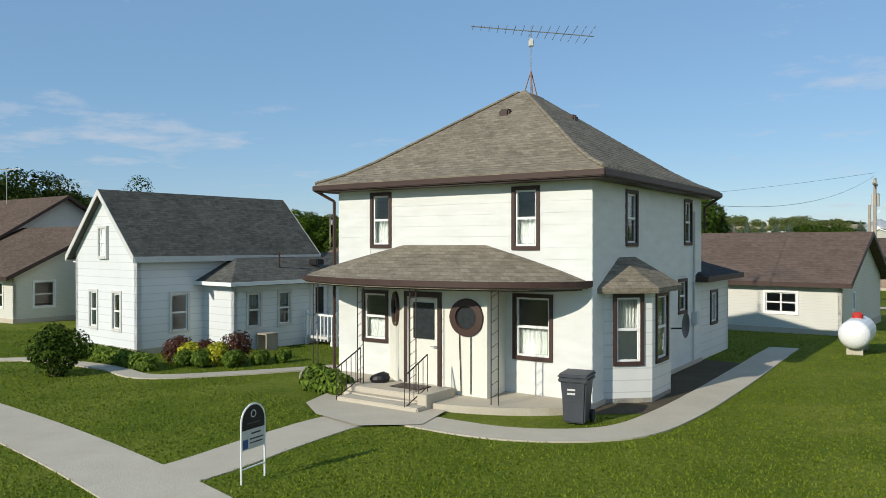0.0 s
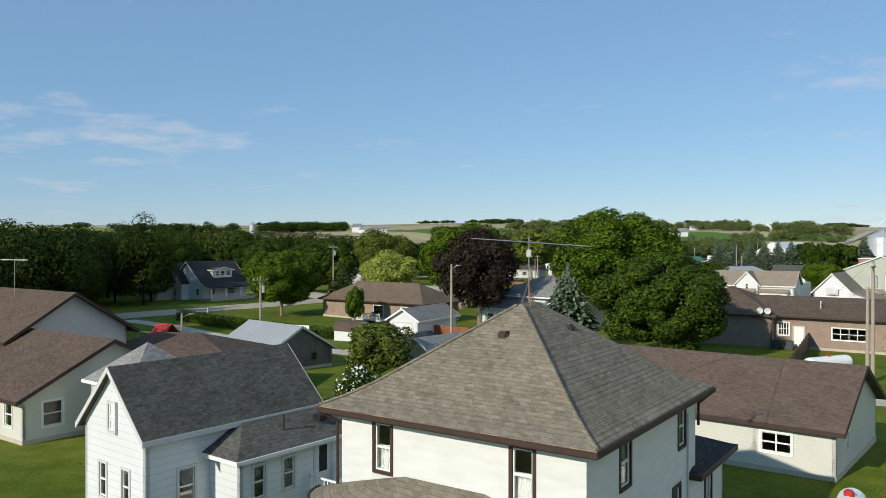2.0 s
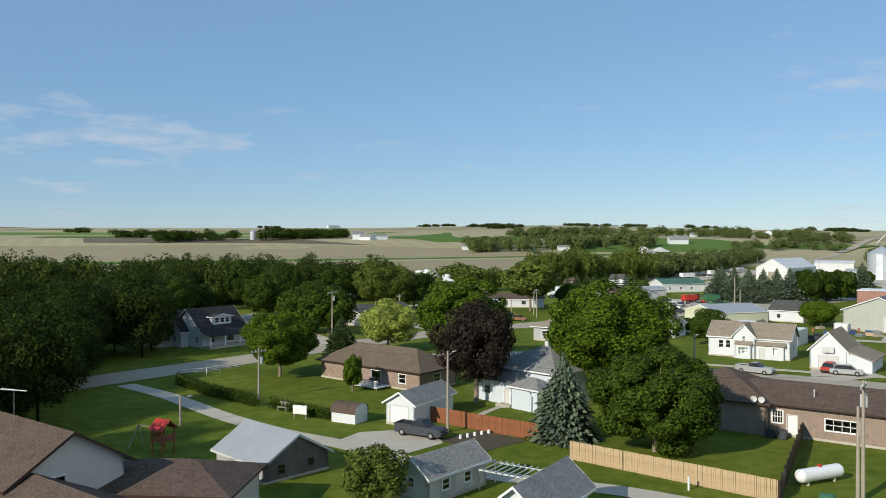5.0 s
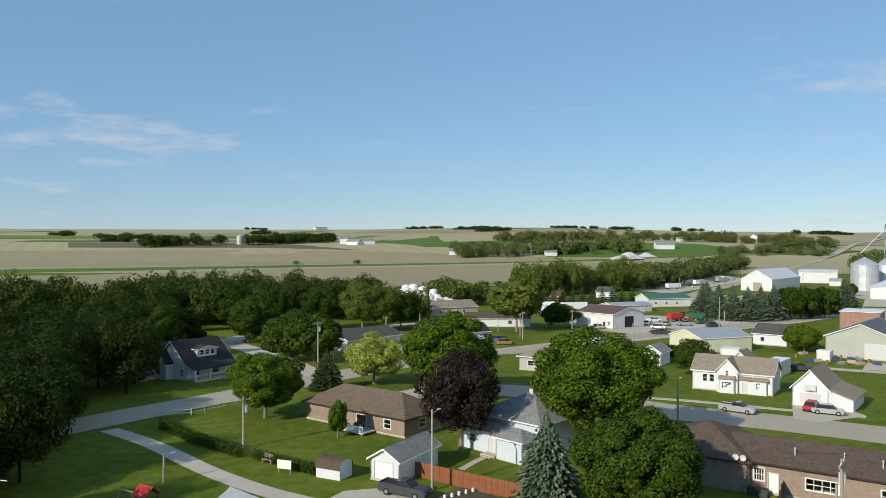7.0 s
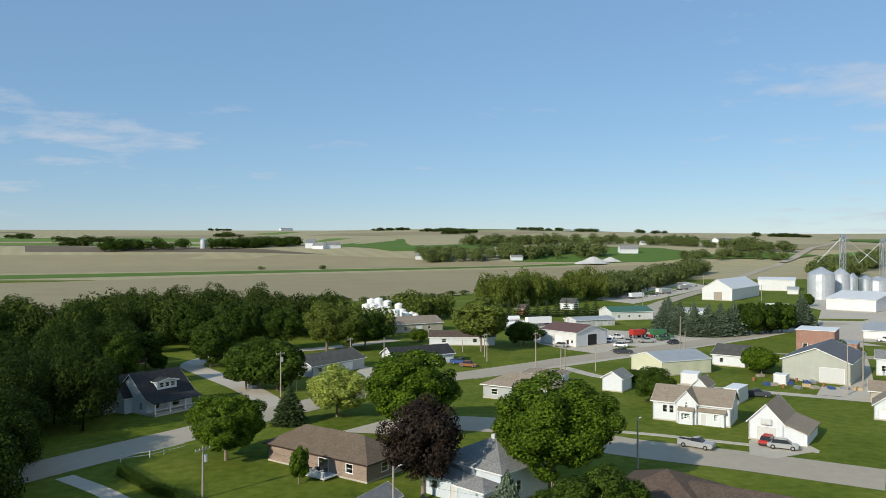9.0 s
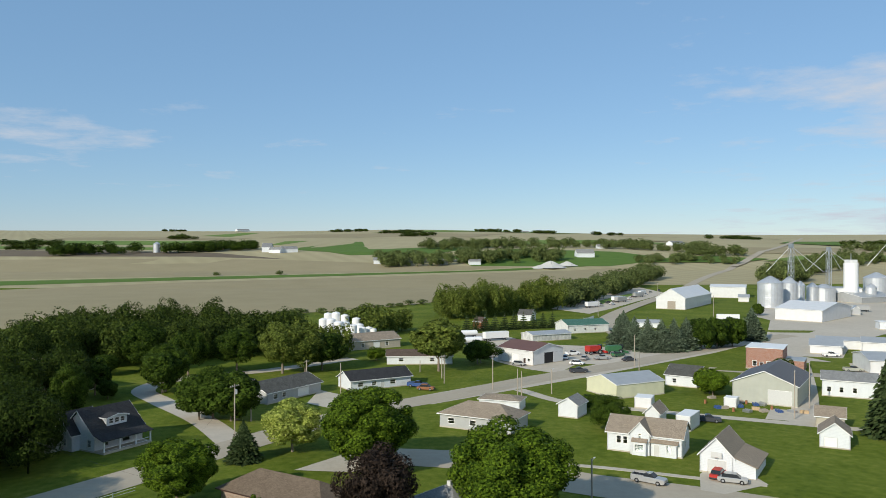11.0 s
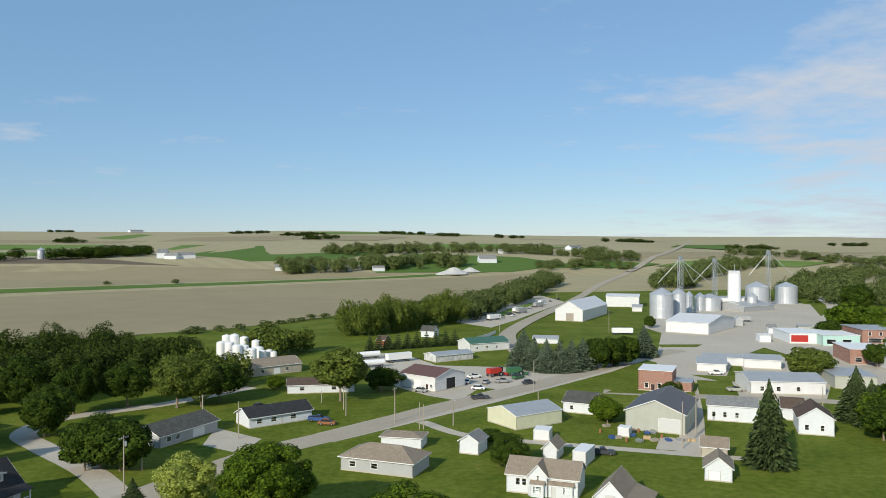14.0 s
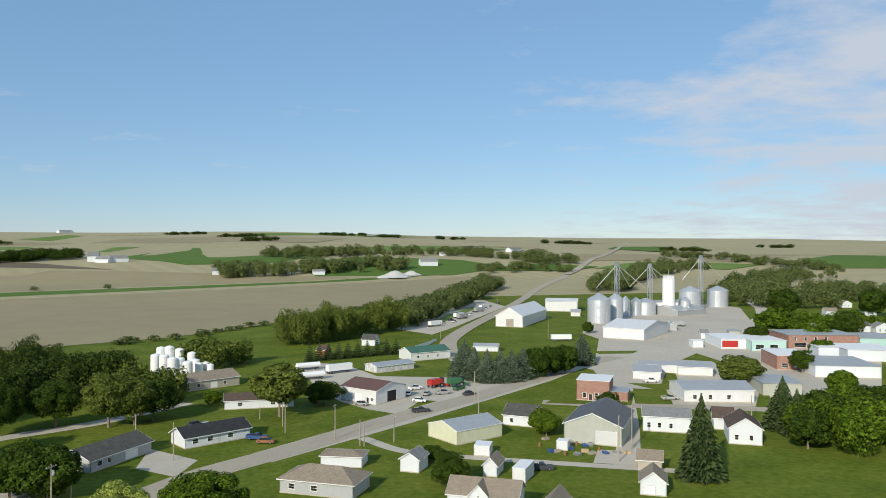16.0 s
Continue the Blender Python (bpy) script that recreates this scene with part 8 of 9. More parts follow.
bm = bmesh.new()
oval_roof(bm, 2.80, 3.60)
porch_roof = part("porch_roof", bm, "brown_shingle", home)
bm = bmesh.new()
e0, e1 = oval(2.80, 24, 0.03), oval(2.80, 24, 0.10)
ring = [[bm.verts.new((x, y, z)) for x, y, _ in e] for e, z in ((e0, 2.82), (e1, 2.82), (e1, 2.69), (e0, 2.66))]
for a, b in zip(ring, ring[1:] + ring[:1]):
    for i in range(24):
        bm.faces.new((a[i], a[i + 1], b[i + 1], b[i]))
part("porch_gutter", bm, "trim_brown", porch_roof)
bm = bmesh.new()
lo = [bm.verts.new((x, y, 2.60)) for x, y, _ in oval(0, 24, -0.15)]
hi = [bm.verts.new((v.co.x, v.co.y, 2.67)) for v in lo]
for i in range(24):
    bm.faces.new((lo[i], lo[i + 1], hi[i + 1], hi[i]))
bm.faces.new(lo[::-1])
part("porch_ceiling", bm, "trim_brown", porch_roof)
bm = bmesh.new()
slab(bm, [(x, y - 0.02, 0.16) for x, y, _ in oval(0, 24, 0.16)], 0.5)
part("porch_slab", bm, "concrete", home)
part("platform", rounded((2.0, -2.08, 0.155, 4.55, -0.98, 0.30), r=0.02), "concrete", home)
part("step", rounded((2.3, -2.62, -0.1, 4.6, -2.06, 0.13), r=0.02), "concrete", home)
part("step_block", rounded((4.36, -2.3, 0.0, 4.62, -1.2, 0.36), r=0.02), "concrete", home)
# iron posts and handrails
for x, y in ((-0.55, -0.35), (2.25, -1.72), (3.92, -1.86), (5.85, -1.50)):
    bm = bmesh.new()
    for dx in (-0.09, 0.09):
        tube(bm, (x + dx, y, 0.1), (x + dx, y, 2.66), 0.014, 0.014, 6)
    for i in range(9):
        z = 0.3 + i * 0.27
        tube(bm, (x - 0.09, y, z), (x + 0.09, y, z + 0.13), 0.007, 0.007, 4)
    part("porch_post", bm, "iron", home)
for x in (2.28, 4.25):
    bm = bmesh.new()
    tube(bm, (x, -1.75, 1.15), (x, -2.6, 0.78), 0.016, 0.016, 6)
    rail = part("handrail", bm, "iron", home)
    bm = bmesh.new()
    tube(bm, (x, -1.75, 0.42), (x, -2.6, 0.10), 0.012, 0.012, 6)
    part("lower_rail", bm, "iron", rail)
    for i in range(6):
        y = -1.75 - 0.17 * i
        z = 1.15 - 0.074 * i
        bm = bmesh.new()
        tube(bm, (x, y, z), (x, y, z - (1.0 if i in (0, 5) else 0.72)), 0.010, 0.010, 5)
        part("baluster", bm, "iron", rail)

# the bay on the side, with its own small hipped roof
bp = ((HW, 0.62), (HW + 0.86, 1.42), (HW + 0.86, 2.75), (HW, 3.55))
bayf = [on_line(a, b) for a, b in zip(bp, bp[1:])]
for i, (ln, pl2) in enumerate(bayf):
    wq = ((0.32, 0.95, 0.56, 1.46), (0.30, 0.95, 0.72, 1.46), (0.32, 0.95, 0.56, 1.46))[i]
    bm = bmesh.new()
    panel(bm, pl2, ln, 2.62, 0.12, (wq,))
    part("bay_wall", bm, "cream_siding", home)
    window_in(home, pl2, *wq, trim="trim_brown", curtain=0.5)
bm = bmesh.new()
slab(bm, [(x, y, 0.12) for x, y in bp], 0.7)
part("bay_footing", bm, "concrete", home)
bm = bmesh.new()
be = [(HW, 0.25, 2.64), (HW + 1.08, 1.22, 2.64), (HW + 1.08, 2.95, 2.64), (HW, 3.92, 2.64)]
bt = [(HW, 1.55, 3.32), (HW, 2.62, 3.32)]
v = [bm.verts.new(p) for p in be]
w = [bm.verts.new((p[0], p[1], p[2] - 0.12)) for p in be]
t2 = [bm.verts.new(p) for p in bt]
bm.faces.new((v[0], v[1], t2[0])), bm.faces.new((v[1], v[2], t2[1], t2[0])), bm.faces.new((v[2], v[3], t2[1]))
for i in range(3):
    bm.faces.new((w[i], w[i + 1], v[i + 1], v[i]))
bm.faces.new(w[::-1])
part("bay_roof", bm, "brown_shingle", home)

# rear lean-to with a dark roof
AX, AY, AW, AD, AH = HW - 3.6, HD, 3.58, 3.4, 2.5
ext = faces_of(AW, AD)
for kk, (ln, pf) in ext.items():
    if kk == "f":
        continue
    shift = (lambda f: lambda u, z, k_: (f(u, z, k_)[0] + AX, f(u, z, k_)[1] + AY, f(u, z, k_)[2]))(pf)
    hole = ((1.2, 1.1, 0.7, 0.95),) if kk == "r" else ()
    bm = bmesh.new()
    panel(bm, shift, ln, AH, 0.14, hole)
    part("extension_wall", bm, "cream_siding", home)
    if hole:
        window_in(home, shift, *hole[0], trim="trim_brown", bars=0, mullion=1, curtain=0.2)
roof_on(home, AX, AY - 0.3, AX + AW, AY + AD, AH, "hip", 0.95, 0.4, "dark_shingle", "trim_brown", name="extension_roof")

# dish, meter and conduit on the side wall
bm = bmesh.new()
tube(bm, (HW + 0.02, 5.2, 1.3), (HW + 0.5, 5.0, 1.35), 0.025, 0.025, 6)
lathe(bm, [(0.0, 0.0), (0.18, 0.02), (0.34, 0.08), (0.35, 0.085), (0.18, 0.035), (0.0, 0.012)], 18)
for q in [q for q in bm.verts if q.co.z < 0.1 and (Vector((q.co.x, q.co.y)).length < 0.4)]:
    c = q.co.copy()
    q.co = (HW + 0.5 + c.z * 0.9 + 0.0, 4.9 + c.x, 1.45 + c.y)
tagged(part("satellite_dish", bm, "dark_grey", home, "grey satellite dish on an arm"))
part("meter_box", rounded((HW + 0.012, 7.35, 1.2, HW + 0.16, 7.65, 1.6), r=0.02), "grey_white", home)
bm = bmesh.new()
tube(bm, (HW + 0.05, 7.5, 1.6), (HW + 0.05, 7.5, 4.6), 0.03, 0.03, 6), tube(bm, (HW + 0.05, 7.42, 1.2), (HW + 0.05, 7.42, 0.1), 0.025, 0.025, 6)
part("conduit", bm, "grey_white", home)

# the tall aerial on the roof
_c, _s2 = math.cos(radians(HA)), math.sin(radians(HA))
tx, ty = half - OV, (half - OV + HD + OV - half) / 2
ant = thing("tv_aerial", pose(HX + _c * tx - _s2 * ty, HY + _s2 * tx + _c * ty, HZ + WALL_H + 2.9, 0, 0, 0), "tall rusty television aerial on a tripod mast", "aerial")
bm = bmesh.new()
for i in range(3):
    a = 2 * math.pi * i / 3 + 0.6
    tube(bm, (0.32 * math.cos(a), 0.32 * math.sin(a), -0.22), (0, 0, 0.75), 0.018, 0.014, 5)
part("tripod", bm, "rust", ant)
bm = bmesh.new()
tube(bm, (0, 0, 0.1), (0, 0, 2.05), 0.02, 0.016, 6)
part("mast", bm, "steel", ant)
part("rotor", rounded((-0.07, -0.07, 1.45, 0.07, 0.07, 1.68), r=0.02), "grey_white", ant)
bm = bmesh.new()
tube(bm, (-1.75, -0.1, 2.02), (1.85, 0.1, 1.78), 0.016, 0.016, 6)
part("boom", bm, "steel", ant)
for i in range(15):
    f = i / 14
    x = -1.7 + 3.4 * f
    ln = 0.22 + 0.75 * f
    bm = bmesh.new()
    tube(bm, (x, -ln, 2.02 - 0.24 * f), (x, ln, 2.02 - 0.24 * f), 0.009, 0.009, 4)
    part("element", bm, "steel", ant)

# ---- the yard ----
def local(x, y):
    return (HX + _c * x - _s2 * y, HY + _s2 * x + _c * y)


PATHS = []


def sidewalk(name, pts, width, label):
    PATHS.append(name)
    return ribbon(name, pts, width, 0.014 + 0.006 * len(PATHS), "concrete", label, "path", thick=0.1)


FRONT_WALK = (local(3.45, -2.35), (-2.38, 17.47), (-3.37, 16.81), (-4.38, 15.19), (-5.03, 13.95), (-5.56, 13.11), (-5.78, 12.57))
STREET_WALK = ((-14.55, 20.29), (-10.32, 16.91), (-7.70, 14.63), (-5.78, 12.78), (-4.73, 11.70))
SIDE_WALK = (local(3.9, -3.0), (-1.42, 16.61), (-0.22, 15.89), (1.04, 15.68), (2.29, 16.02), (3.57, 17.36), (5.50, 20.06), (8.10, 23.96), (10.76, 28.06))
BED_WALK = ((-16.02, 24.85), (-14.05, 25.08), (-11.08, 23.56), (-9.33, 22.05), (-7.01, 22.59), (-4.33, 23.76))
sidewalk("path", FRONT_WALK, 1.2, "concrete path from the porch to the street")
sidewalk("path", STREET_WALK, 1.35, "worn concrete sidewalk along the front lawns")
sidewalk("path", SIDE_WALK, 0.95, "curved concrete path round the side of the house")
lay("bare_soil", (local(7.5, -0.6), local(8.9, 0.4), local(9.2, 3.3), local(8.6, 8.6), local(7.5, 8.6)), 0.012, "bare_earth", "dark bare earth along the foundation")
sidewalk("path", BED_WALK, 0.6, "narrow concrete path past the flower bed")

lay("path_apron", (local(1.5, -2.0), local(1.9, -3.2), local(2.9, -3.9), local(4.3, -4.2), local(5.3, -3.4), local(5.0, -2.1)), 0.046, "concrete", "worn concrete apron before the steps", "path")

# wheeled bin
bx, by = 1.45, 16.75
bin_ob = thing("wheelie_bin", pose(bx, by, HZ, 0, 0, -24), "dark grey plastic wheeled rubbish bin, lid closed", "bin")
bm = bmesh.new()
sec = ((0.22, 0.26, 0.05), (0.235, 0.28, 0.5), (0.265, 0.325, 0.92))
vs = []
for a, b, z in sec:
    vs.append([bm.verts.new((x, y, z)) for x, y in ((-a, -b), (a, -b), (a, b), (-a, b))])
for lo_, hi_ in zip(vs, vs[1:]):
    for i in range(4):
        bm.faces.new((lo_[i], lo_[(i + 1) % 4], hi_[(i + 1) % 4], hi_[i]))
bm.faces.new(vs[0][::-1]), bm.faces.new(vs[-1])
bmesh.ops.bevel(bm, geom=list(bm.edges), offset=0.03, segments=2, affect="EDGES")
part("body", bm, "dark_grey", bin_ob)
part("rim", rounded((-0.30, -0.36, 0.87, 0.30, 0.36, 0.95), r=0.02), "dark_grey", bin_ob)
bm = rounded((-0.31, -0.37, 0.945, 0.31, 0.39, 1.03), r=0.03)
for q in bm.verts:
    if q.co.z > 1.0:
        q.co.z += 0.05 * (1 - abs(q.co.x) / 0.31)
part("lid", bm, "dark_grey", bin_ob)
part("handle", rounded((-0.24, 0.38, 0.86, 0.24, 0.43, 0.91), r=0.015), "dark_grey", bin_ob)
for s_ in (-0.29, 0.23):
    bm = bmesh.new()
    tube(bm, (s_, 0.24, 0.13), (s_ + 0.06, 0.24, 0.13), 0.13, 0.13, 16)
    part("wheel", bm, "rubber", bin_ob)
part("label_plate", boxed((-0.12, -0.305, 0.62, 0.04, -0.292, 0.66), (-0.12, -0.308, 0.70, 0.04, -0.298, 0.74)), "grey_white", bin_ob, "two pale printed bars")

# sale sign with plain bars for its lettering
sg = thing("yard_sign", pose(-4.17, 13.03, HZ, 0, 0, 62), "arched white-framed yard sign with a black top", "sign")
bm = bmesh.new()
arch = [(-0.26, 0.0)] + [(-0.26, 0.92)] + [(0.26 * math.cos(math.pi * (1 - i / 10)), 0.92 + 0.26 * math.sin(math.pi * i / 10)) for i in range(1, 10)] + [(0.26, 0.92), (0.26, 0.0)]
for a, b in zip(arch, arch[1:]):
    tube(bm, (a[0], 0, a[1] - (0.1 if a[1] == 0 else 0)), (b[0], 0, b[1] - (0.1 if b[1] == 0 else 0)), 0.016, 0.016, 6)
tube(bm, (-0.26, 0, 0.22), (0.26, 0, 0.22), 0.012, 0.012, 6)
part("frame", bm, "white", sg)
bm = bmesh.new()
v0 = [bm.verts.new((x, -0.008, z)) for x, z in ((-0.25, 0.80), *arch[1:-1], (0.25, 0.80))]
v1 = [bm.verts.new((q.co.x, 0.008, q.co.z)) for q in v0]
bm.faces.new(v0), bm.faces.new(v1[::-1])
for i in range(len(v0)):
    j = (i + 1) % len(v0)
    bm.faces.new((v0[i], v1[i], v1[j], v0[j]))
part("header", bm, "black", sg, "black arched header panel")
part("panel", boxed((-0.25, -0.007, 0.50, 0.25, 0.007, 0.795)), "grey_white", sg)
part("picture", boxed((-0.23, -0.011, 0.52, -0.12, -0.009, 0.66)), "blue_paint", sg, "small dark printed picture")
part("lettering", boxed((-0.05, -0.011, 0.72, 0.16, -0.009, 0.745), (-0.08, -0.011, 0.64, 0.22, -0.009, 0.66), (-0.08, -0.011, 0.58, 0.20, -0.009, 0.60), (-0.14, -0.012, 0.88, 0.14, -0.010, 0.905)), "dark_grey", sg, "plain bars of unreadable lettering")
bm = bmesh.new()
lathe(bm, [(0.06, 0), (0.06, 0.004), (0.045, 0.004), (0.045, 0.0)], 16)
for q in bm.verts:
    q.co = (q.co.x, -0.009 - q.co.z, 1.03 + q.co.y)
part("emblem", bm, "grey_white", sg, "pale round emblem")

# a black pot by the door, and a door mat
pot = thing("black_bag", pose(*local(2.55, -1.35), HZ + 0.30), "small black rounded bag on the porch", "bag")
bm = bmesh.new()
lathe(bm, [(0.0, 0.0), (0.17, 0.0), (0.21, 0.08), (0.18, 0.17), (0.09, 0.22), (0.0, 0.23)], 14)
for q in bm.verts:
    q.co.x *= 1.2
    q.co.z *= 1 + 0.15 * math.sin(9 * q.co.x)
part("bag", bm, "black", pot)
mat_ob = thing("door_mat", pose(*local(3.55, -1.45), HZ + 0.302, 0, 0, HA), "dark woven door mat", "mat")
part("mat", rounded((-0.42, -0.25, 0.0, 0.42, 0.25, 0.02), r=0.006), "iron", mat_ob)

# propane tank at the side
def propane(x, y, z, turn, r, ln, label):
    ob = thing("propane_tank", pose(x, y, z, 0, 0, turn), label, "tank")
    bm_ = bmesh.new()
    prof_ = [(0.0, 0.0)] + [(r * math.sin(math.pi / 2 * i / 6), r * 0.75 * (1 - math.cos(math.pi / 2 * i / 6))) for i in range(1, 7)]
    prof_ += [(r, ln - r * 0.75)] + [(r * math.cos(math.pi / 2 * i / 6), ln - r * 0.75 + r * 0.75 * math.sin(math.pi / 2 * i / 6)) for i in range(1, 7)]
    prof_[-1] = (0.0, ln)
    lathe(bm_, prof_, 20)
    for q in bm_.verts:
        q.co = (q.co.x, q.co.z - ln / 2, q.co.y + r + 0.22)
    part("shell", bm_, "tank_white", ob)
    bm_ = bmesh.new()
    lathe(bm_, [(0.17, 2 * r + 0.20), (0.17, 2 * r + 0.34), (0.1, 2 * r + 0.40), (0, 2 * r + 0.41)], 12)
    part("dome", bm_, "red", ob, "red valve dome")
    for k_ in (-0.3, 0.3):
        part("foot", boxed((-r * 0.5, k_ * ln - 0.06, -0.1, r * 0.5, k_ * ln + 0.06, 0.34)), "concrete", ob)
    return ob


propane(12.7, 26.9, HZ - 0.02, -34.5, 0.48, 2.6, "white propane tank on feet beside the lawn")
propane(30.0, 62.6, 0.2, -66, 0.55, 5.0, "large white propane tank behind the garage")

# ---- neighbours ----
nb = building("house", "white gabled house with a dark grey roof", -14.5, 28.7, -38, 4.1, 7.6, 3.4, "gy", 2.05, "white_siding", "grey_shingle", 0.24, "grey_white",
              (("f", 1.05, 0.85, 0.46, 1.2), ("f", 2.6, 0.85, 0.46, 1.2), ("r", 1.25, 0.75, 0.62, 1.25)), trim="grey_white", z=0.72)
window_in(nb, lambda u, z, k: (u, k - 0.06, z), 1.8, 3.3, 0.42, 0.95, "grey_white", 1, 0.5)
wf = faces_of(1.75, 8.6)
for kk, (ln, pf) in wf.items():
    if kk in "lb":
        continue
    shift = (lambda f: lambda u, z, k_: (f(u, z, k_)[0] + 4.102, f(u, z, k_)[1] + 2.5, f(u, z, k_)[2]))(pf)
    hole = ((0.6, 0.85, 0.5, 1.15), (1.95, 0.85, 0.5, 1.15)) if kk == "r" else ()
    bm = bmesh.new()
    panel(bm, shift, ln, 2.4, 0.14, hole)
    part("wing_wall", bm, "white_siding", nb)
    for q in hole:
        window_in(nb, shift, *q, trim="grey_white", curtain=0.6)
    if kk == "r":
        d2 = door_in(nb, shift, 3.5, 0.8, 1.95, "white", 0.3)
        d2["label"] = "white side door with a tall glass pane"
        bm = bmesh.new()
        pts = [shift(u, z, k_) for k_ in (-0.012, 0.05) for u, z in ((3.7, 1.1), (4.1, 1.1), (4.1, 2.1), (3.7, 2.1))]
        v = [bm.verts.new(p) for p in pts]
        for f in ((3, 2, 1, 0), (4, 5, 6, 7), (0, 1, 5, 4), (1, 2, 6, 5), (2, 3, 7, 6), (3, 0, 4, 7)):
            bm.faces.new([v[i] for i in f])
        part("door_pane", bm, "dark_glass", d2)
bm = bmesh.new()
X0, Y0, X1, Y1, ZE = 3.5, 2.15, 6.2, 11.4, 2.42
c4 = [bm.verts.new(p) for p in ((X0, Y0, ZE), (X1, Y0, ZE), (X1, Y1, ZE), (X0, Y1, ZE))]
l4 = [bm.verts.new((q.co.x, q.co.y, ZE - 0.14)) for q in c4]
r1, r2 = bm.verts.new((4.0, Y0 + 1.9, ZE + 0.95)), bm.verts.new((4.0, Y1 - 0.4, ZE + 0.95))
bm.faces.new((c4[0], c4[1], r1)), bm.faces.new((c4[1], c4[2], r2, r1)), bm.faces.new((c4[2], c4[3], r2)), bm.faces.new((c4[3], c4[0], r1, r2))
for i in range(4):
    bm.faces.new((l4[i], l4[(i + 1) % 4], c4[(i + 1) % 4], c4[i]))
bm.faces.new(l4[::-1])
part("wing_roof", bm, "grey_shingle", nb)
part("wing_gutter", boxed((X0, Y0 - 0.06, ZE - 0.12, X1 + 0.06, Y0 - 0.004, ZE + 0.01), (X1 + 0.004, Y0, ZE - 0.12, X1 + 0.06, Y1, ZE + 0.01)), "white", nb)
bm = bmesh.new()
tube(bm, (5.2, 5.0, ZE + 0.4), (5.2, 5.0, ZE + 1.0), 0.04, 0.04, 6)
part("vent_pipe", bm, "iron", nb)
part("roof_vent", rounded((5.0, 6.6, ZE + 0.5, 5.5, 7.0, ZE + 0.72), r=0.04), "black", nb)
# side stoop with white rails
st = thing("porch_steps", pose(-6.35, 29.4, 0.7, 0, 0, -38), "small wooden stoop with white railings", "steps")
part("deck", rounded((0.0, 0.0, 0.28, 1.2, 1.3, 0.38), r=0.01), "grey_white", st)
part("step", rounded((1.2, 0.1, 0.02, 1.55, 1.2, 0.2), r=0.01), "grey_white", st)
for y0 in (0.0, 1.24):
    part("rail", boxed((0.0, y0, 1.12, 1.6, y0 + 0.06, 1.19)), "white", st)
    for i in range(9):
        part("baluster", boxed((0.02 + i * 0.19, y0 + 0.01, 0.2 if i < 7 else 0.0, 0.06 + i * 0.19, y0 + 0.05, 1.12)), "white", st)
    for x0 in (0.0, 1.55):
        part("post", boxed((x0 - 0.02, y0 - 0.015, -0.1, x0 + 0.09, y0 + 0.075, 1.28)), "white", st)
ac = thing("crate", pose(-9.55, 27.6, 0.75, 0, 0, -38), "weathered open wooden box against the wall", "box")
part("box", boxed((1.35, 1.2, -0.1, 1.40, 1.7, 0.55), (1.85, 1.2, -0.1, 1.90, 1.7, 0.55), (1.35, 1.2, 0.551, 1.90, 1.7, 0.6)), "pole_wood", ac)

# the house with the brown roof beyond it
lh = building("house", "off-white house with brown roofs and dark eaves", -34.0, 47.0, -36, 14.4, 9.2, 2.5, "gx", 2.3, "vinyl", "red_brown_shingle", 0.55, "trim_brown",
              (("r", 1.0, 0.8, 1.0, 1.25), ("f", 12.5, 0.8, 0.8, 1.2)), trim="white", z=0.5)
up = building("house", "tall gabled upper part of an off-white house", -36.5, 53.0, -36, 11.0, 7.6, 4.6, "gx", 2.4, "vinyl", "red_brown_shingle", 0.6, "trim_brown",
              (("r", 2.6, 3.3, 0.9, 1.0),), trim="white", z=0.4)
rear = building("house", "low rear wing of a house with a brown roof", -25.6, 51.2, -4, 10.2, 7.0, 2.5, "hip", 1.5, "vinyl", "red_brown_shingle", 0.5, "trim_brown",
                (("f", 8.6, 0.9, 0.6, 1.0),), trim="white", z=0.4)
gb = building("garage", "off-white outbuilding with a light grey shingle roof", -19.45, 39.65, -38, 4.0, 4.0, 2.95, "hip", 2.0, "vinyl", "light_grey_shingle", 0.3, "white", (), z=0.6, category="garage")

# garage behind the white house
gar = building("garage", "white sided garage with a wide brown roof", 6.0, 39.6, -38.5, 11.6, 9.2, 2.25, "gx", 2.0, "vinyl", "garage_roof", 0.4, "trim_brown",
               (("f", 8.6, 0.9, 1.25, 0.85), ("r", 2.0, 1.0, 0.5, 0.7)), trim="white", z=0.62, category="garage", mullion=1)


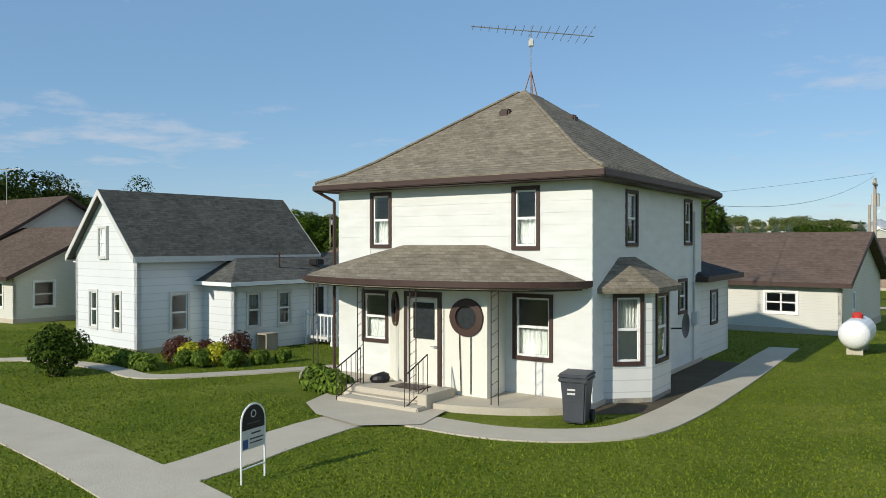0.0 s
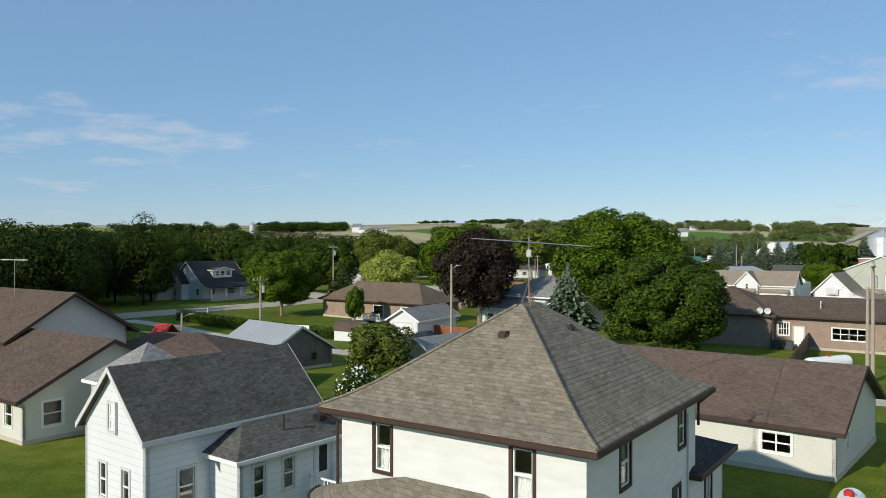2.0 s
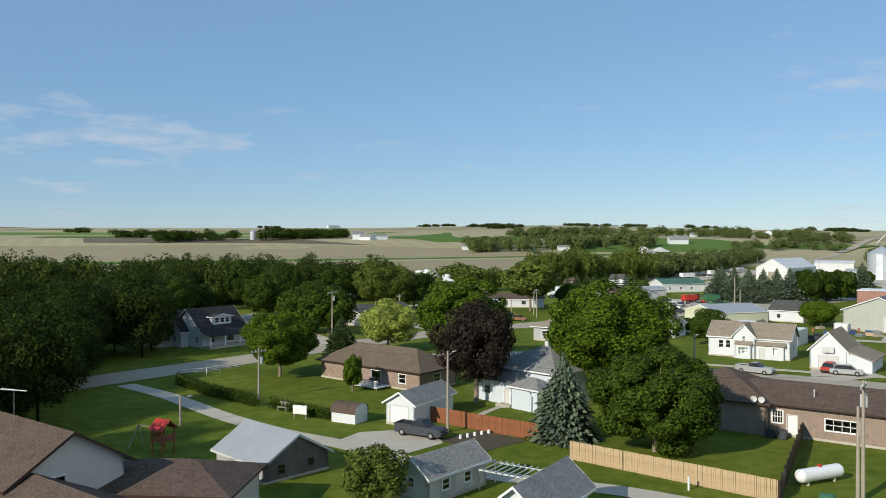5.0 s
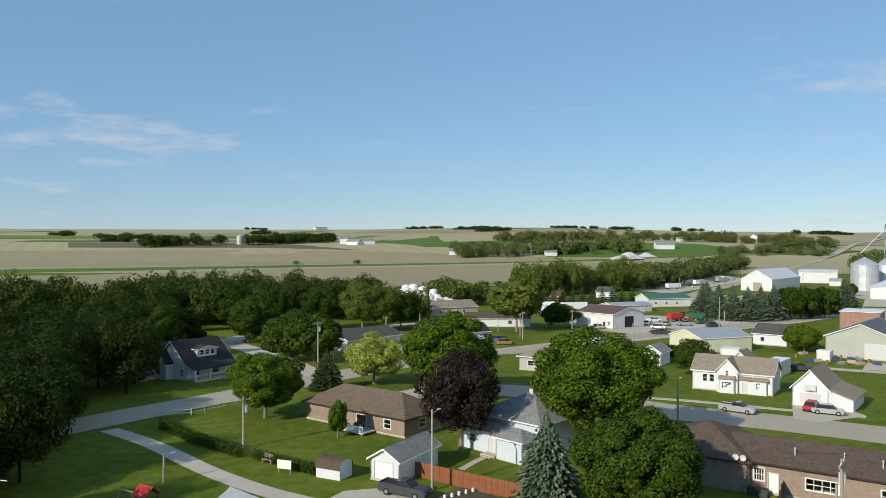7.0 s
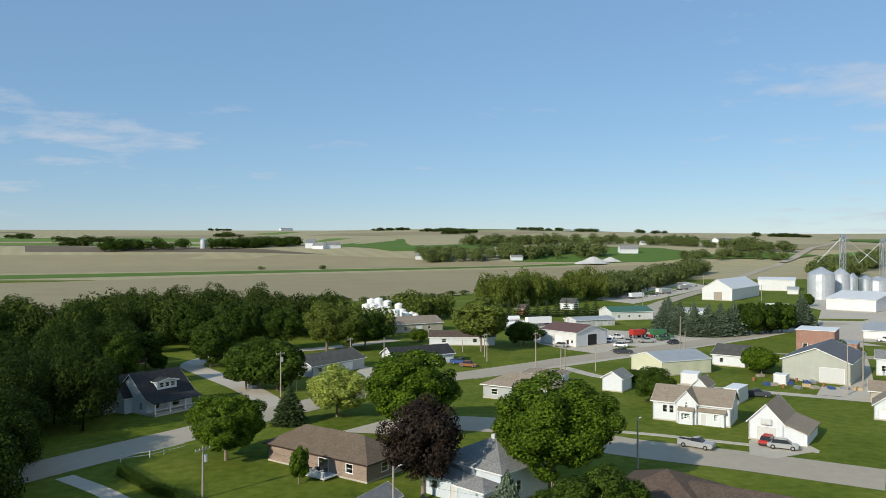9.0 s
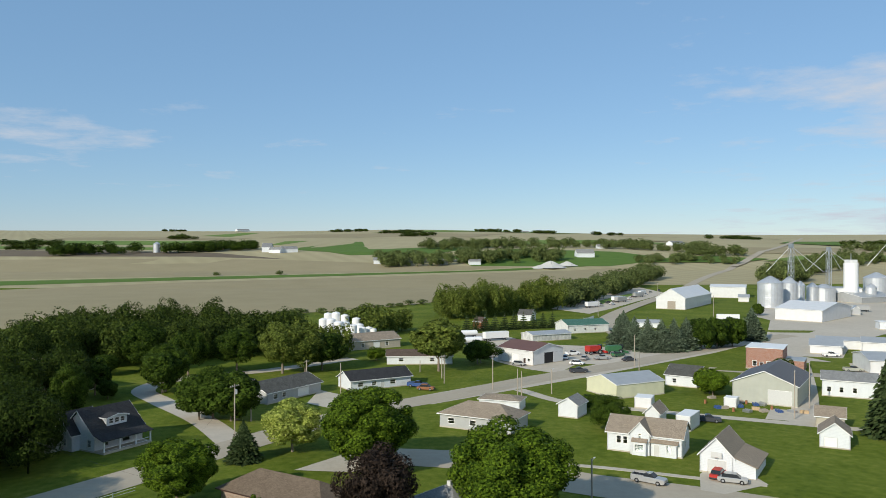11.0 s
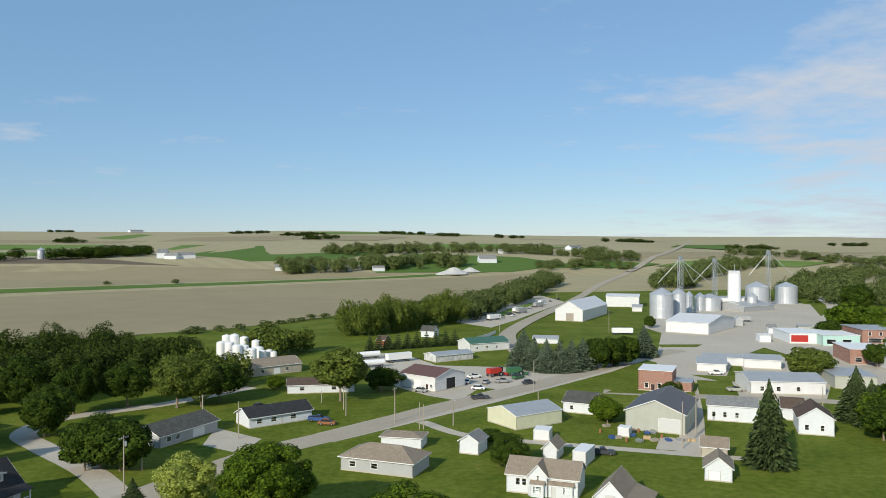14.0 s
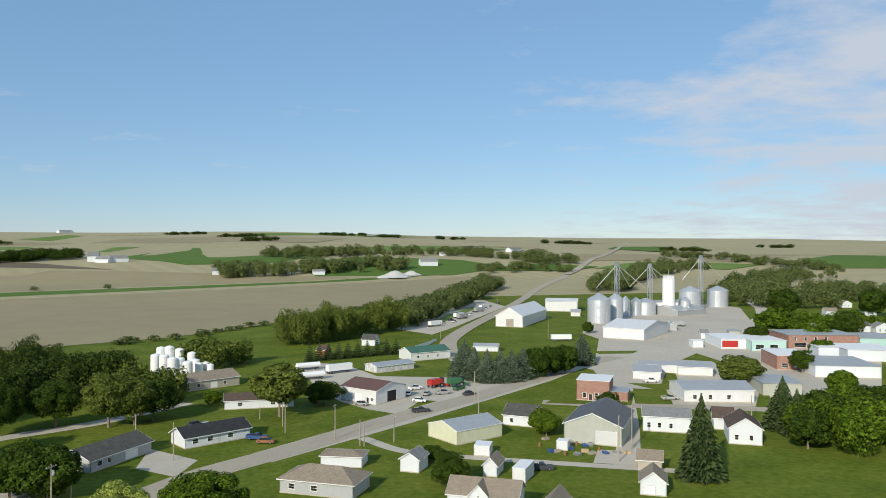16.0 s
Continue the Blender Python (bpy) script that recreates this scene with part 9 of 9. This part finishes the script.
# ---- planting round the houses ----
leafy("shrub", "rounded dark green shrub on the lawn", [(-11.9, 22.2, 0.55, 0.55), (-12.3, 22.5, 0.7, 0.5), (-11.6, 22.6, 0.75, 0.5), (-12.0, 22.3, 1.0, 0.45)], "oak", 1500, 0.075)
for i in range(9):
    bx_, by_ = -12.6 + i * 0.36, 26.2 - i * 0.30
    leafy("shrub", "low green plants in the flower bed", [(bx_ - 0.2, by_ - 0.5, 0.18, 0.32), (bx_, by_ - 0.7, 0.2, 0.3)], "shrub", 420, 0.07)
for x_, y_, k_, r_ in ((-9.4, 24.5, "red_shrub", 0.42), (-8.95, 24.2, "gold_shrub", 0.34), (-8.6, 24.5, "red_shrub", 0.36), (-8.05, 24.0, "gold_shrub", 0.36), (-7.6, 24.4, "red_shrub", 0.50), (-9.0, 23.9, "shrub", 0.25), (-8.4, 23.7, "shrub", 0.28), (-7.5, 23.7, "shrub", 0.26), (-6.8, 24.2, "shrub", 0.22), (-6.2, 24.6, "shrub", 0.2)):
    leafy("shrub", {"red_shrub": "dark red barberry shrub in the bed", "gold_shrub": "bright yellow-green shrub in the bed", "shrub": "low green plant in the bed"}[k_], [(x_, y_, r_ * 0.9, r_), (x_ + 0.12, y_ + 0.1, r_ * 1.2, r_ * 0.8)], k_, 650, 0.06)
leafy("lily_clump", "clump of long green leaves by the porch", [(-4.4, 20.3, 0.22, 0.4), (-4.0, 19.9, 0.22, 0.36), (-3.7, 19.6, 0.2, 0.3)], "shrub", 1300, 0.10)
lil = leafy("flowering_shrub", "round shrub covered in white blossom", [(-6.6, 46.6, 1.0, 1.1), (-6.3, 46.9, 1.6, 1.0), (-7.0, 46.4, 1.5, 0.9), (-6.6, 46.7, 2.2, 0.8)], "oak", 3000, 0.11)
rng = random.Random(8)
vs, fs = leaf_cloud(rng, [((0, 0, 1.0), 1.14), ((0.3, 0.3, 1.6), 1.04), ((-0.4, -0.2, 1.5), 0.94), ((0, 0.1, 2.2), 0.84)], 420, 0.12)
bl = new("blossom", mesh_of("blossom", vs, fs, "blossom"))
bl.parent = lil
leafy("shrub", "bare twiggy shrub behind the roof", [(-9.6, 44.5, 1.0, 0.9), (-9.2, 44.8, 1.6, 0.8)], "red_shrub", 260, 0.06)

# short grass of the front lawns
rng = random.Random(3)
verts, faces = [], []


def on_path(x, y):
    """Keep the paths and the house free of grass."""
    lx, ly = (x - HX) * _c + (y - HY) * _s2, -(x - HX) * _s2 + (y - HY) * _c
    if -1.2 < lx < 7.7 and -2.9 < ly < 9:
        return True
    if 7.3 < lx < 9.2 and -0.6 < ly < 8.6:
        return True
    if 1.7 < lx < 5.2 and -3.7 < ly < -2.0:
        return True
    return False


path_lines = [smooth(q, 14) for q in (FRONT_WALK, STREET_WALK, SIDE_WALK, BED_WALK)]
path_half = (0.56, 0.64, 0.44, 0.28)
count = 0
while count < 110000:
    y = 9.5 + 26 * rng.random() ** 1.5
    x = rng.uniform(-0.62, 0.62) * y
    count += 1
    if on_path(x, y) or any((q.x - x) ** 2 + (q.y - y) ** 2 < r_ * r_ for ln_, r_ in zip(path_lines, path_half) for q in ln_[::1]):
        continue
    z, a, h = ground_z(x, y), rng.random() * 6.28, rng.uniform(0.02, 0.048)
    wv = 0.010 + 0.0004 * y
    dx, dy = math.cos(a) * wv, math.sin(a) * wv
    lx, ly = rng.uniform(-.04, .04), rng.uniform(-.04, .04)
    b = len(verts)
    verts += [(x - dx, y - dy, z - 0.005), (x + dx, y + dy, z - 0.005), (x + lx, y + ly, z + h)]
    faces.append((b, b + 1, b + 2))
tagged(new("grass", mesh_of("grass", verts, faces, "blade")), "short green lawn grass with uneven blades", "grass", "", "stuff")
